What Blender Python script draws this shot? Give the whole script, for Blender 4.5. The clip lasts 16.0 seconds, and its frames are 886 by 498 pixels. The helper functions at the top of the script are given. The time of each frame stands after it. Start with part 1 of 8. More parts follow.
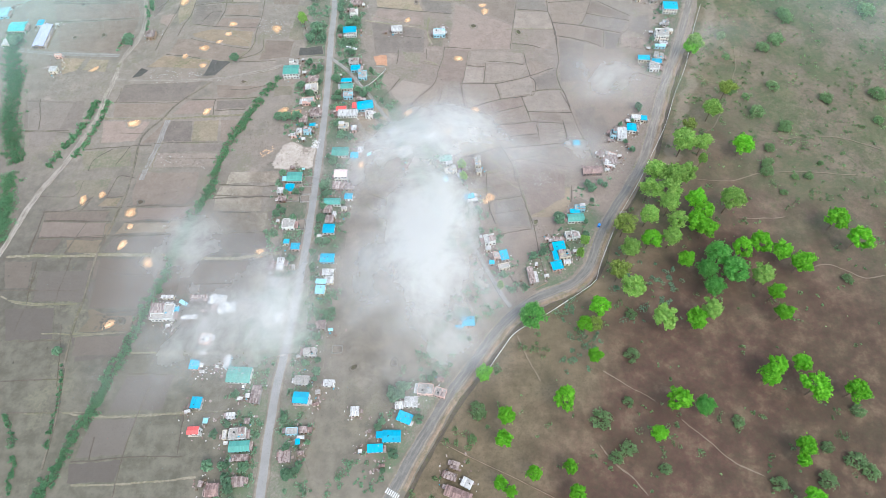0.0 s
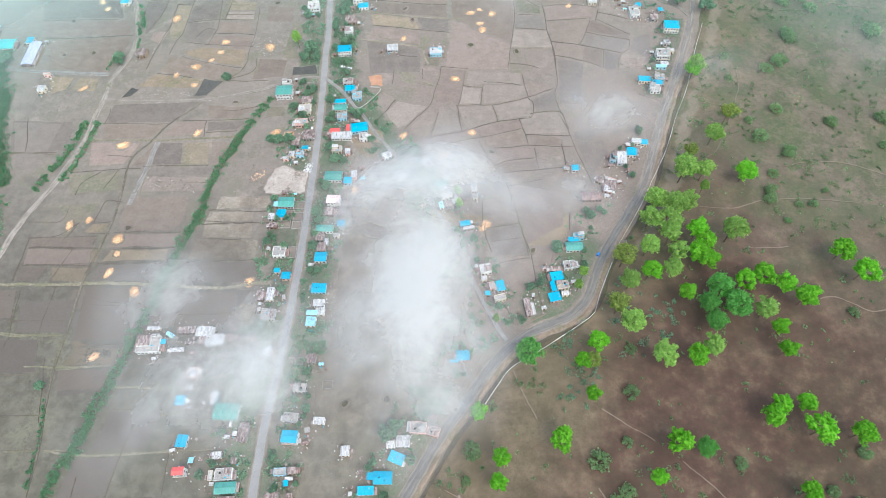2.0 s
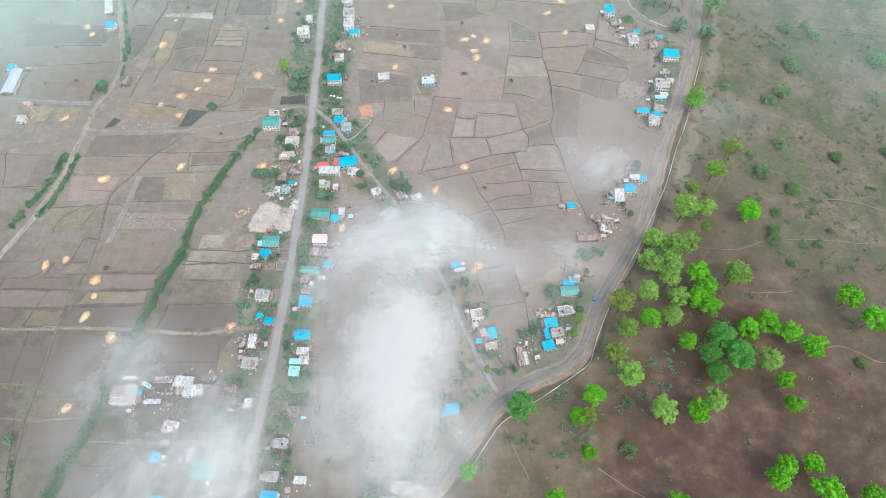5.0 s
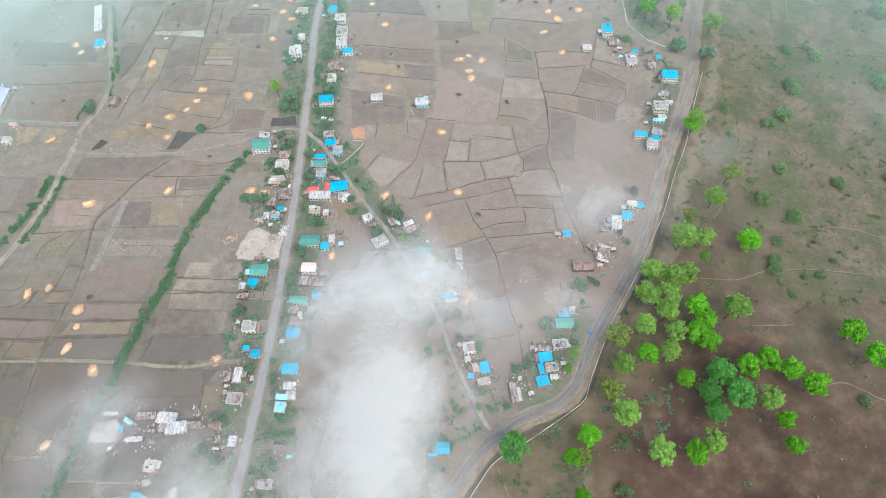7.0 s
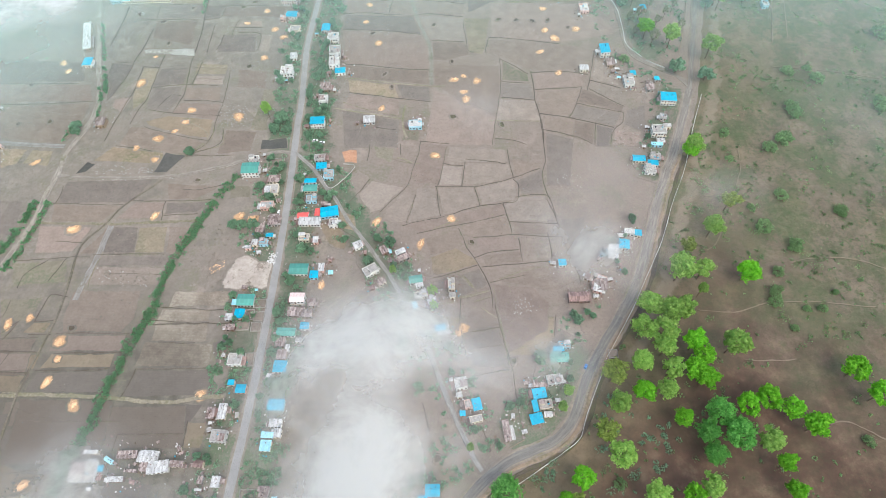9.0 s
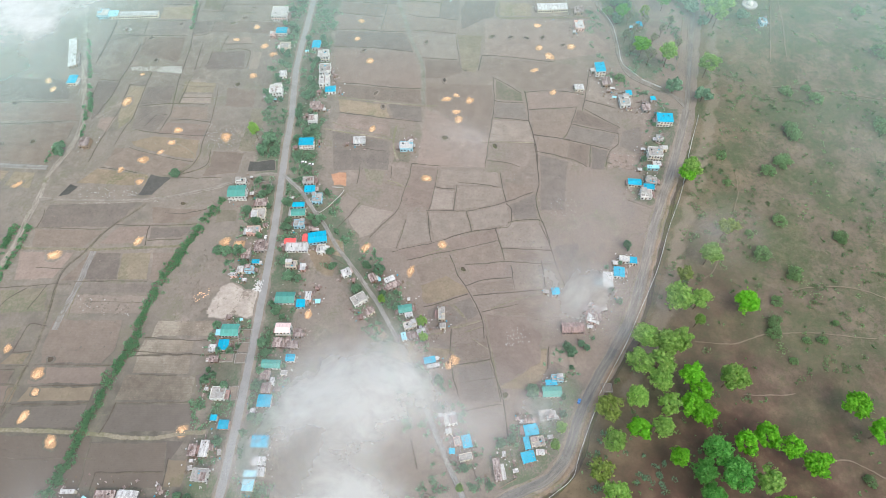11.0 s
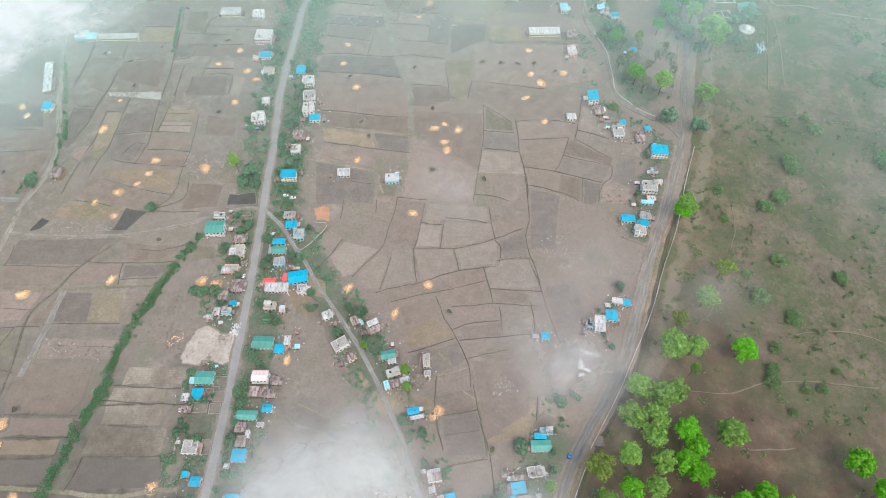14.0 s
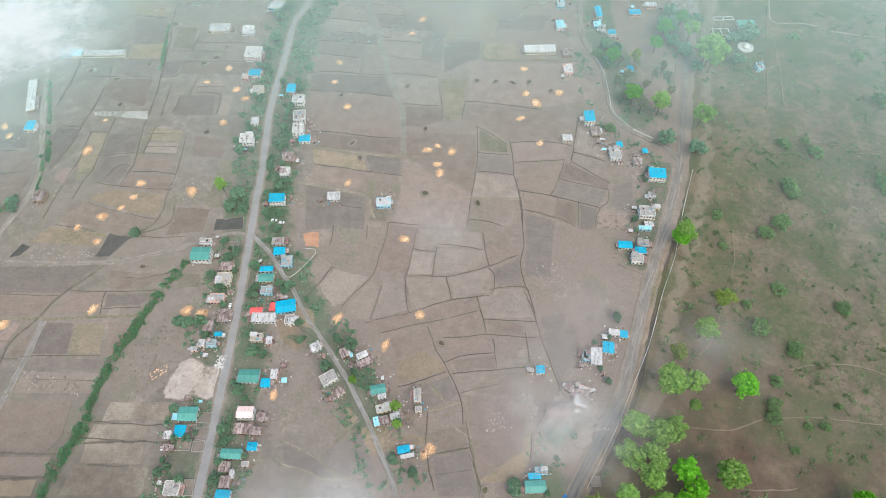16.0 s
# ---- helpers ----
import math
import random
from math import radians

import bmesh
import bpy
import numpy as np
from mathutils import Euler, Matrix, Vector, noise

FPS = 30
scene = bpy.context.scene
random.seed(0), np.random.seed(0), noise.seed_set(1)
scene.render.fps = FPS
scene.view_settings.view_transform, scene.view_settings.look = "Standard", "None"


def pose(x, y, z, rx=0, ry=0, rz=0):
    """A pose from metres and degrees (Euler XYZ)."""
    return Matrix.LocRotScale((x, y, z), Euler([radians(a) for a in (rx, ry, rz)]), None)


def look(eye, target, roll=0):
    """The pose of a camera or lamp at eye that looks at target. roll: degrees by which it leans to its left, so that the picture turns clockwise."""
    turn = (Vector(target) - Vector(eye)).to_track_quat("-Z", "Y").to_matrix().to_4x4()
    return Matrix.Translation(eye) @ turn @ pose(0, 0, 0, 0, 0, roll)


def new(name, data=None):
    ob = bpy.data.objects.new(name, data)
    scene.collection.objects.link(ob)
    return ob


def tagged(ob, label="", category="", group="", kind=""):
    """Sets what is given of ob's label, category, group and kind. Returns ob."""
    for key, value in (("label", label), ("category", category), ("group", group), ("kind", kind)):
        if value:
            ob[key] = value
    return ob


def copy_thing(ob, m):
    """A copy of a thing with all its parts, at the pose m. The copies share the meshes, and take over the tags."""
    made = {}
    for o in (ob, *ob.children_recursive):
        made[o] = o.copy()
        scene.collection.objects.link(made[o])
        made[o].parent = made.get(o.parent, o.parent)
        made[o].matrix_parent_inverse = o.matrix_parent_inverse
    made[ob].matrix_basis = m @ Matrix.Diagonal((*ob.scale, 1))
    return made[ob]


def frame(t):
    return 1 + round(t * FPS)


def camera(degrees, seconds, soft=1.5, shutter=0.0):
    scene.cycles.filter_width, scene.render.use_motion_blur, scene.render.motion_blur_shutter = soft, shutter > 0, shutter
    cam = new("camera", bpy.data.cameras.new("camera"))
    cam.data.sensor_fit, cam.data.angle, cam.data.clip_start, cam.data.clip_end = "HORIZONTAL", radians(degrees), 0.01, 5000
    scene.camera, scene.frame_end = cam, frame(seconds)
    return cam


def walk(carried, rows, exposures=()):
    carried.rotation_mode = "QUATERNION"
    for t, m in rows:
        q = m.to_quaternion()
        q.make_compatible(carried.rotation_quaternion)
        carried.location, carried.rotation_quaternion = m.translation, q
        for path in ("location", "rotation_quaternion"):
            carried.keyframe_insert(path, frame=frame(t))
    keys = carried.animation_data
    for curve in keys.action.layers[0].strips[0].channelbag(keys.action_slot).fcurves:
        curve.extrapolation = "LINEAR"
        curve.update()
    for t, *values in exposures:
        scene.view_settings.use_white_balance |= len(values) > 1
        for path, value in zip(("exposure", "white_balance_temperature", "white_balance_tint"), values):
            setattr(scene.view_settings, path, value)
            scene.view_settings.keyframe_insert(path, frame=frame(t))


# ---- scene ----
cam = camera(73.0, 16.0, 0.85)
ROWS = [
    (0.0, 0.00, 0.00, 349.93, 0.261, -58.688, -2.548),
    (0.5, 1.07, 5.37, 349.92, 0.280, -58.645, -2.513),
    (1.0, 2.20, 10.65, 350.17, 0.295, -58.599, -2.482),
    (1.5, 3.27, 16.01, 350.22, 0.307, -58.553, -2.458),
    (2.0, 4.48, 21.34, 350.23, 0.321, -58.509, -2.437),
    (2.5, 5.66, 26.88, 350.28, 0.339, -58.465, -2.417),
    (3.0, 6.81, 32.05, 350.28, 0.356, -58.423, -2.406),
    (3.5, 8.23, 37.18, 350.36, 0.372, -58.377, -2.399),
    (4.0, 9.58, 42.23, 350.34, 0.387, -58.328, -2.391),
    (6.5, 17.09, 67.20, 350.48, 0.469, -57.995, -2.310),
    (7.0, 18.54, 72.39, 350.67, 0.468, -57.914, -2.263),
    (7.5, 20.03, 77.61, 350.91, 0.466, -57.834, -2.211),
    (8.0, 21.32, 82.68, 351.09, 0.457, -57.760, -2.158),
    (8.5, 22.74, 87.79, 351.23, 0.435, -57.693, -2.109),
    (9.0, 24.04, 92.83, 351.25, 0.405, -57.632, -2.058),
    (11.5, 31.19, 118.21, 352.02, 0.011, -57.469, -1.607),
    (12.0, 32.38, 123.27, 352.05, -0.091, -57.442, -1.502),
    (12.5, 33.65, 128.44, 352.12, -0.197, -57.412, -1.393),
    (13.0, 35.14, 133.51, 352.04, -0.309, -57.380, -1.280),
    (13.5, 36.37, 138.38, 351.99, -0.427, -57.346, -1.164),
    (14.0, 37.54, 143.58, 351.85, -0.547, -57.311, -1.040),
    (14.5, 38.62, 148.60, 351.76, -0.673, -57.274, -0.915),
    (15.0, 39.36, 153.78, 351.74, -0.804, -57.232, -0.792),
    (15.5, 40.07, 159.01, 351.72, -0.940, -57.184, -0.670),
    (16.0, 41.25, 164.35, 352.03, -1.079, -57.131, -0.547),
]
walk(cam, [(t, pose(x, y, z, 90 + pitch, 0, yaw) @ pose(0, 0, 0, 0, 0, roll)) for t, x, y, z, yaw, pitch, roll in ROWS], [(0.0, 1.12, 6060, 1.5), (3.5, 1.08, 6140, 2), (6.5, 1.01, 6240, 2.2), (10.0, 0.95, 6420, 2.5), (13.0, 0.88, 6450, 2.5), (16.0, 0.84, 6460, 2.5)])

# ---- light: a hazy overcast day ----
world = bpy.data.worlds.new("sky")
scene.world = world
world.use_nodes = True
wn = world.node_tree
sky = wn.nodes.new("ShaderNodeTexSky")
sky.sky_type = "NISHITA"
sky.sun_disc = False
sky.sun_elevation, sky.sun_rotation = radians(58), radians(150)
sky.air_density, sky.dust_density = 1.0, 4.0
wn.nodes["Background"].inputs["Strength"].default_value = 0.15
wn.links.new(sky.outputs[0], wn.nodes["Background"].inputs["Color"])
sun = new("sun", bpy.data.lights.new("sun", "SUN"))
sun.data.energy, sun.data.angle, sun.data.color = 0.55, radians(150), (1.0, 0.97, 0.92)
sun.matrix_world = look((0, 0, 0), (-0.27, 0.46, -0.85))


# ---- materials ----
def principled(name, rough=0.9, metal=0.0, spec=0.3):
    m = bpy.data.materials.new(name)
    m.use_nodes = True
    b = m.node_tree.nodes["Principled BSDF"]
    b.inputs["Roughness"].default_value = rough
    b.inputs["Metallic"].default_value = metal
    b.inputs["Specular IOR Level"].default_value = spec
    return m, m.node_tree, b


def noise_node(nt, co, scale, detail=4.0, rough=0.55):
    n = nt.nodes.new("ShaderNodeTexNoise")
    n.inputs["Scale"].default_value, n.inputs["Detail"].default_value = scale, detail
    n.inputs["Roughness"].default_value = rough
    nt.links.new(co, n.inputs["Vector"])
    return n.outputs["Fac"]


def ramp(nt, fac, lo, hi):
    r = nt.nodes.new("ShaderNodeMapRange")
    r.interpolation_type = "SMOOTHSTEP"
    r.inputs["From Min"].default_value, r.inputs["From Max"].default_value = lo, hi
    nt.links.new(fac, r.inputs["Value"])
    return r.outputs["Result"]


def mixc(nt, fac, a, b, kind="MIX"):
    n = nt.nodes.new("ShaderNodeMix")
    n.data_type, n.blend_type = "RGBA", kind
    for sock, v in ((0, fac), (6, a), (7, b)):
        if isinstance(v, (int, float)):
            n.inputs[sock].default_value = v
        elif isinstance(v, tuple):
            n.inputs[sock].default_value = (*v, 1)
        else:
            nt.links.new(v, n.inputs[sock])
    return n.outputs[2]


def mathn(nt, op, a, b=0.0):
    n = nt.nodes.new("ShaderNodeMath")
    n.operation = op
    for i, v in enumerate((a, b)):
        if isinstance(v, (int, float)):
            n.inputs[i].default_value = v
        else:
            nt.links.new(v, n.inputs[i])
    return n.outputs[0]


def bump(nt, b, height, strength, dist):
    n = nt.nodes.new("ShaderNodeBump")
    n.inputs["Strength"].default_value, n.inputs["Distance"].default_value = strength, dist
    nt.links.new(height, n.inputs["Height"])
    nt.links.new(n.outputs[0], b.inputs["Normal"])


def world_co(nt):
    return nt.nodes.new("ShaderNodeNewGeometry").outputs["Position"]


def obj_co(nt):
    return nt.nodes.new("ShaderNodeTexCoord").outputs["Object"]


def obj_random(nt):
    return nt.nodes.new("ShaderNodeObjectInfo").outputs["Random"]


def island_random(nt):
    return nt.nodes.new("ShaderNodeNewGeometry").outputs["Random Per Island"]


MATS = {}


def earth_colour(nt, co, dark, light, grass=None, grass_lo=0.55, grass_hi=0.75, rows=0.0, fine=0.5, specked=1.0, pink=False):
    broad, mid, small = noise_node(nt, co, 0.018, 5), noise_node(nt, co, 0.12, 5, 0.65), noise_node(nt, co, fine, 6, 0.7)
    c = mixc(nt, ramp(nt, mid, 0.3, 0.7), dark, light)
    c = mixc(nt, ramp(nt, broad, 0.35, 0.7), c, mixc(nt, 0.5, c, light))
    c = mixc(nt, mathn(nt, "MULTIPLY", ramp(nt, small, 0.38, 0.66), 0.12 + 0.18 * specked), c, tuple(v * 0.6 for v in dark))
    specks = noise_node(nt, co, 1.1, 3, 0.6)
    c = mixc(nt, mathn(nt, "MULTIPLY", ramp(nt, specks, 0.62, 0.72), 0.5 * specked), c, tuple(min(1.0, v * 1.35) for v in light))
    c = mixc(nt, mathn(nt, "MULTIPLY", mathn(nt, "SUBTRACT", 1.0, ramp(nt, specks, 0.27, 0.36)), 0.6 * specked), c, tuple(v * 0.5 for v in dark))
    if pink:
        sep = nt.nodes.new("ShaderNodeSeparateXYZ")
        nt.links.new(co, sep.inputs[0])
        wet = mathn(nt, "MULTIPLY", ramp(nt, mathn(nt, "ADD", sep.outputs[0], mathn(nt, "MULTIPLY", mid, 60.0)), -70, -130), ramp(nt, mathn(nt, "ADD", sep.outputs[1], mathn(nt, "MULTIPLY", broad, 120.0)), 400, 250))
        c = mixc(nt, mathn(nt, "MULTIPLY", ramp(nt, noise_node(nt, co, 0.009, 3), 0.42, 0.6), 0.35), c, (0.236, 0.195, 0.165))
        c = mixc(nt, mathn(nt, "MULTIPLY", ramp(nt, mathn(nt, "ADD", sep.outputs[0], mathn(nt, "MULTIPLY", mid, 70.0)), -40, 40), 0.6), c, mixc(nt, ramp(nt, small, 0.3, 0.7), (0.256, 0.203, 0.172), (0.209, 0.163, 0.136)))
        c = mixc(nt, mathn(nt, "MULTIPLY", ramp(nt, noise_node(nt, co, 0.03, 6, 0.75), 0.54, 0.68), 0.6), c, (0.31, 0.262, 0.222))
        c = mixc(nt, mathn(nt, "MULTIPLY", ramp(nt, noise_node(nt, co, 0.022, 6, 0.72), 0.54, 0.68), 0.6), c, (0.138, 0.126, 0.106))
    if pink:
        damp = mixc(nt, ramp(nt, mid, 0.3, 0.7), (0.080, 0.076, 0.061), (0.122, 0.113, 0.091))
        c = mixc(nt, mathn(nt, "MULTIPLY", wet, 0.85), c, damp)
        # thin grass over the land between the two roads in the south
        grassy = mixc(nt, ramp(nt, mid, 0.3, 0.7), (0.112, 0.106, 0.078), (0.186, 0.168, 0.128))
        south = ramp(nt, mathn(nt, "ADD", sep.outputs[1], mathn(nt, "MULTIPLY", noise_node(nt, co, 0.02, 6, 0.7), 160.0)), 300, 170)
        c = mixc(nt, mathn(nt, "MULTIPLY", south, 0.62), c, grassy)
    if grass:
        spots = mathn(nt, "MULTIPLY", noise_node(nt, co, 0.035, 6, 0.7), mathn(nt, "ADD", small, 0.5))
        c = mixc(nt, ramp(nt, spots, grass_lo, grass_hi), c, grass)
    if rows:
        w = nt.nodes.new("ShaderNodeTexWave")
        w.inputs["Scale"].default_value, w.inputs["Distortion"].default_value = 0.28, 1.6
        w.inputs["Detail Scale"].default_value = 0.4
        w.bands_direction = "Y"
        nt.links.new(co, w.inputs["Vector"])
        c = mixc(nt, mathn(nt, "MULTIPLY", w.outputs["Fac"], rows), c, tuple(v * 0.6 for v in dark))
    return c, small


GROUND = ((0.186, 0.161, 0.137), (0.254, 0.219, 0.187), (0.180, 0.166, 0.122), 0.50, 0.74)


def attribute(nt, name):
    n = nt.nodes.new("ShaderNodeAttribute")
    n.attribute_name = name
    return n.outputs["Fac"]


def soil(name, dark, light, grass=None, grass_lo=0.55, grass_hi=0.75, rows=0.0, vary=0.12, fine=0.5, specked=1.0, fade=0.0, streak=None):
    """Bare or grassy earth: broad stains, clods, a few tufts, furrows where it was ploughed, and a ragged rim where it thins out over the land."""
    m, nt, b = principled(name, 0.95, 0, 0.1)
    co = world_co(nt)
    c, small = earth_colour(nt, co, dark, light, grass, grass_lo, grass_hi, rows, fine, specked * 0.75, name == "ground_soil")
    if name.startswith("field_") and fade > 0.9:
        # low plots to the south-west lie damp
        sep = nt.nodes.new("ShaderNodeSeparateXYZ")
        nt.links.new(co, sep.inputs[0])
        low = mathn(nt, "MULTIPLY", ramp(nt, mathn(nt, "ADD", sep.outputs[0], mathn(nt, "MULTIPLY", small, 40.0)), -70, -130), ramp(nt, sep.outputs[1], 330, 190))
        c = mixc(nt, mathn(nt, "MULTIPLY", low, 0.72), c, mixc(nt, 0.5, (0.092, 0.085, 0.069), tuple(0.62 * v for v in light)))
    if streak:
        # dust and worn tracks drawn out along a road
        sep = nt.nodes.new("ShaderNodeSeparateXYZ")
        nt.links.new(co, sep.inputs[0])
        comb = nt.nodes.new("ShaderNodeCombineXYZ")
        nt.links.new(attribute(nt, "across"), comb.inputs[0])
        nt.links.new(mathn(nt, "MULTIPLY", sep.outputs[1], 0.09), comb.inputs[1])
        c = mixc(nt, mathn(nt, "MULTIPLY", ramp(nt, noise_node(nt, comb.outputs[0], 0.75, 5, 0.65), 0.45, 0.62), 0.75), c, streak)
        c = mixc(nt, mathn(nt, "MULTIPLY", ramp(nt, noise_node(nt, comb.outputs[0], 1.5, 4, 0.6), 0.55, 0.7), 0.5), c, tuple(v * 0.6 for v in dark))
    if vary:
        h = nt.nodes.new("ShaderNodeHueSaturation")
        nt.links.new(c, h.inputs["Color"])
        nt.links.new(mathn(nt, "ADD", mathn(nt, "MULTIPLY", obj_random(nt), 2 * vary), 1 - vary), h.inputs["Value"])
        c = h.outputs[0]
    if fade:
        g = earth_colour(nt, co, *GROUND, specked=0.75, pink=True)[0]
        rag = mathn(nt, "MULTIPLY", mathn(nt, "SUBTRACT", noise_node(nt, co, 0.22, 6, 0.7), 0.5), fade)
        c = mixc(nt, ramp(nt, mathn(nt, "ADD", attribute(nt, "cover"), rag), 0.15, 0.75), g, c)
    nt.links.new(c, b.inputs["Base Color"])
    bump(nt, b, small, 0.5, 0.25)
    MATS[name] = m
    return m


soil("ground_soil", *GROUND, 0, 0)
soil("field_dark", (0.170, 0.144, 0.125), (0.219, 0.186, 0.162), None, rows=0.10, fade=1.0)
soil("field_brown", (0.187, 0.149, 0.122), (0.242, 0.196, 0.164), None, rows=0.1, fade=1.0)
soil("field_pale", (0.232, 0.191, 0.161), (0.293, 0.246, 0.207), None, rows=0.08, fade=1.0)
soil("field_paler", (0.230, 0.191, 0.163), (0.293, 0.248, 0.210), None, fade=0.8)
soil("field_tan", (0.220, 0.174, 0.128), (0.297, 0.236, 0.172), (0.17, 0.16, 0.095), 0.5, 0.7, fade=1.0)
soil("field_pink", (0.217, 0.170, 0.143), (0.275, 0.218, 0.186), None, fade=1.0)
soil("field_straw", (0.234, 0.194, 0.142), (0.302, 0.252, 0.186), (0.19, 0.172, 0.118), 0.45, 0.7, fade=1.0)
soil("field_white", (0.30, 0.285, 0.25), (0.41, 0.395, 0.355), (0.24, 0.215, 0.18), 0.5, 0.66, fade=0.8)
soil("field_sand", (0.33, 0.28, 0.24), (0.46, 0.40, 0.35), (0.20, 0.165, 0.135), 0.50, 0.62, fade=1.0)
soil("field_stub", (0.172, 0.138, 0.112), (0.307, 0.258, 0.206), (0.345, 0.305, 0.245), 0.42, 0.66, rows=0.14, fade=1.0, specked=2.2)
soil("field_green", (0.169, 0.150, 0.114), (0.236, 0.206, 0.160), (0.148, 0.152, 0.100), 0.45, 0.65, fade=1.4)
soil("field_black", (0.078, 0.076, 0.070), (0.112, 0.108, 0.098), None, fade=0.5)
soil("bund_earth", (0.112, 0.094, 0.076), (0.160, 0.136, 0.112), (0.130, 0.122, 0.080), 0.5, 0.68)
soil("canal_bank", (0.150, 0.132, 0.105), (0.215, 0.188, 0.150), (0.14, 0.13, 0.085), 0.5, 0.68, streak=(0.11, 0.097, 0.08))
soil("path_earth", (0.218, 0.190, 0.142), (0.300, 0.260, 0.196), (0.175, 0.165, 0.105), 0.40, 0.62, fade=2.6)
soil("track_earth", (0.178, 0.164, 0.138), (0.250, 0.230, 0.194), (0.15, 0.15, 0.105), 0.48, 0.7, fade=1.0)
soil("gravel", (0.235, 0.206, 0.178), (0.335, 0.296, 0.258), (0.15, 0.145, 0.09), 0.5, 0.72, streak=(0.17, 0.145, 0.118))
soil("yard_green", (0.135, 0.136, 0.104), (0.205, 0.194, 0.150), (0.110, 0.148, 0.095), 0.38, 0.68, fine=0.6, fade=2.6)
soil("lane", (0.235, 0.222, 0.208), (0.315, 0.298, 0.28), (0.2, 0.185, 0.15), 0.5, 0.7, specked=0.3, streak=(0.19, 0.170, 0.145))
soil("shoulder", (0.195, 0.162, 0.132), (0.275, 0.230, 0.188), (0.16, 0.15, 0.09), 0.5, 0.7, fade=1.0)
soil("main_asphalt", (0.285, 0.275, 0.265), (0.345, 0.332, 0.320), None, fine=0.9, specked=0.15)
soil("highway", (0.130, 0.122, 0.114), (0.186, 0.175, 0.163), None, fine=0.9, specked=0.8, streak=(0.250, 0.226, 0.198))
soil("dusty_road", (0.168, 0.148, 0.132), (0.226, 0.200, 0.178), None, fine=0.9, specked=0.8, streak=(0.30, 0.268, 0.235))
soil("field_orange", (0.36, 0.195, 0.125), (0.46, 0.26, 0.165), None, fade=0.5)
soil("bank_earth", (0.205, 0.150, 0.108), (0.300, 0.228, 0.168), (0.15, 0.14, 0.085), 0.46, 0.7)
soil("ditch", (0.075, 0.062, 0.050), (0.130, 0.106, 0.085), (0.10, 0.10, 0.05), 0.45, 0.65)
soil("yard", (0.160, 0.137, 0.117), (0.255, 0.218, 0.186), (0.122, 0.150, 0.095), 0.34, 0.62, fine=0.8, fade=2.2)
soil("straw", (0.66, 0.395, 0.22), (0.84, 0.55, 0.335), None, vary=0.12, fine=2.0, specked=0.4)
soil("chaff", (0.43, 0.265, 0.150), (0.58, 0.36, 0.205), None, vary=0.1, fade=1.5)


def plain(name, col, rough=0.8, dirt=0.35, spec=0.3, metal=0.0, vary=0.08):
    """Paint, plaster or concrete with rain stains and worn patches."""
    m, nt, b = principled(name, rough, metal, spec)
    co = obj_co(nt)
    c = mixc(nt, mathn(nt, "MULTIPLY", ramp(nt, noise_node(nt, co, 0.6, 6, 0.7), 0.42, 0.7), dirt), col, tuple(0.45 * v for v in col))
    c = mixc(nt, mathn(nt, "MULTIPLY", noise_node(nt, co, 4.0, 4), 0.25), c, tuple(0.6 * v for v in col))
    h = nt.nodes.new("ShaderNodeHueSaturation")
    nt.links.new(c, h.inputs["Color"])
    nt.links.new(mathn(nt, "ADD", mathn(nt, "MULTIPLY", obj_random(nt), 2 * vary), 1 - vary), h.inputs["Value"])
    nt.links.new(h.outputs[0], b.inputs["Base Color"])
    bump(nt, b, noise_node(nt, co, 6.0, 4), 0.2, 0.05)
    MATS[name] = m


def sheet_metal(name, col, rust=0.15, rough=0.45, metal=0.0):
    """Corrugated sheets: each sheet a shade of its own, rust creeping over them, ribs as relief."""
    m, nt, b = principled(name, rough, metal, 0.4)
    co = obj_co(nt)
    sep = nt.nodes.new("ShaderNodeSeparateXYZ")
    nt.links.new(co, sep.inputs[0])
    wn_ = nt.nodes.new("ShaderNodeTexWhiteNoise")
    wn_.noise_dimensions = "2D"
    comb = nt.nodes.new("ShaderNodeCombineXYZ")
    nt.links.new(mathn(nt, "FLOOR", mathn(nt, "DIVIDE", sep.outputs[0], 0.85)), comb.inputs[0])
    nt.links.new(mathn(nt, "ADD", mathn(nt, "FLOOR", mathn(nt, "DIVIDE", sep.outputs[1], 2.6)), mathn(nt, "MULTIPLY", obj_random(nt), 37.0)), comb.inputs[1])
    nt.links.new(comb.outputs[0], wn_.inputs["Vector"])
    tone = wn_.outputs["Value"]
    c = mixc(nt, mathn(nt, "MULTIPLY", tone, 0.3 + rust * 0.9), tuple(min(0.8, v * (1 + 0.9 * rust)) for v in col), tuple(0.55 * v for v in col))
    r = ramp(nt, mathn(nt, "ADD", noise_node(nt, co, 0.9, 6, 0.7), mathn(nt, "MULTIPLY", tone, 0.25 * rust)), 0.72 - 0.35 * rust, 0.86 - 0.2 * rust)
    c = mixc(nt, mathn(nt, "MULTIPLY", r, min(1.0, rust * 1.6)), c, (0.135, 0.086, 0.074))
    h = nt.nodes.new("ShaderNodeHueSaturation")
    nt.links.new(c, h.inputs["Color"])
    nt.links.new(mathn(nt, "ADD", mathn(nt, "MULTIPLY", obj_random(nt), 0.24), 0.88), h.inputs["Value"])
    nt.links.new(h.outputs[0], b.inputs["Base Color"])
    w = nt.nodes.new("ShaderNodeTexWave")
    w.inputs["Scale"].default_value = 1.6
    nt.links.new(co, w.inputs["Vector"])
    bump(nt, b, w.outputs["Fac"], 0.4, 0.04)
    MATS[name] = m


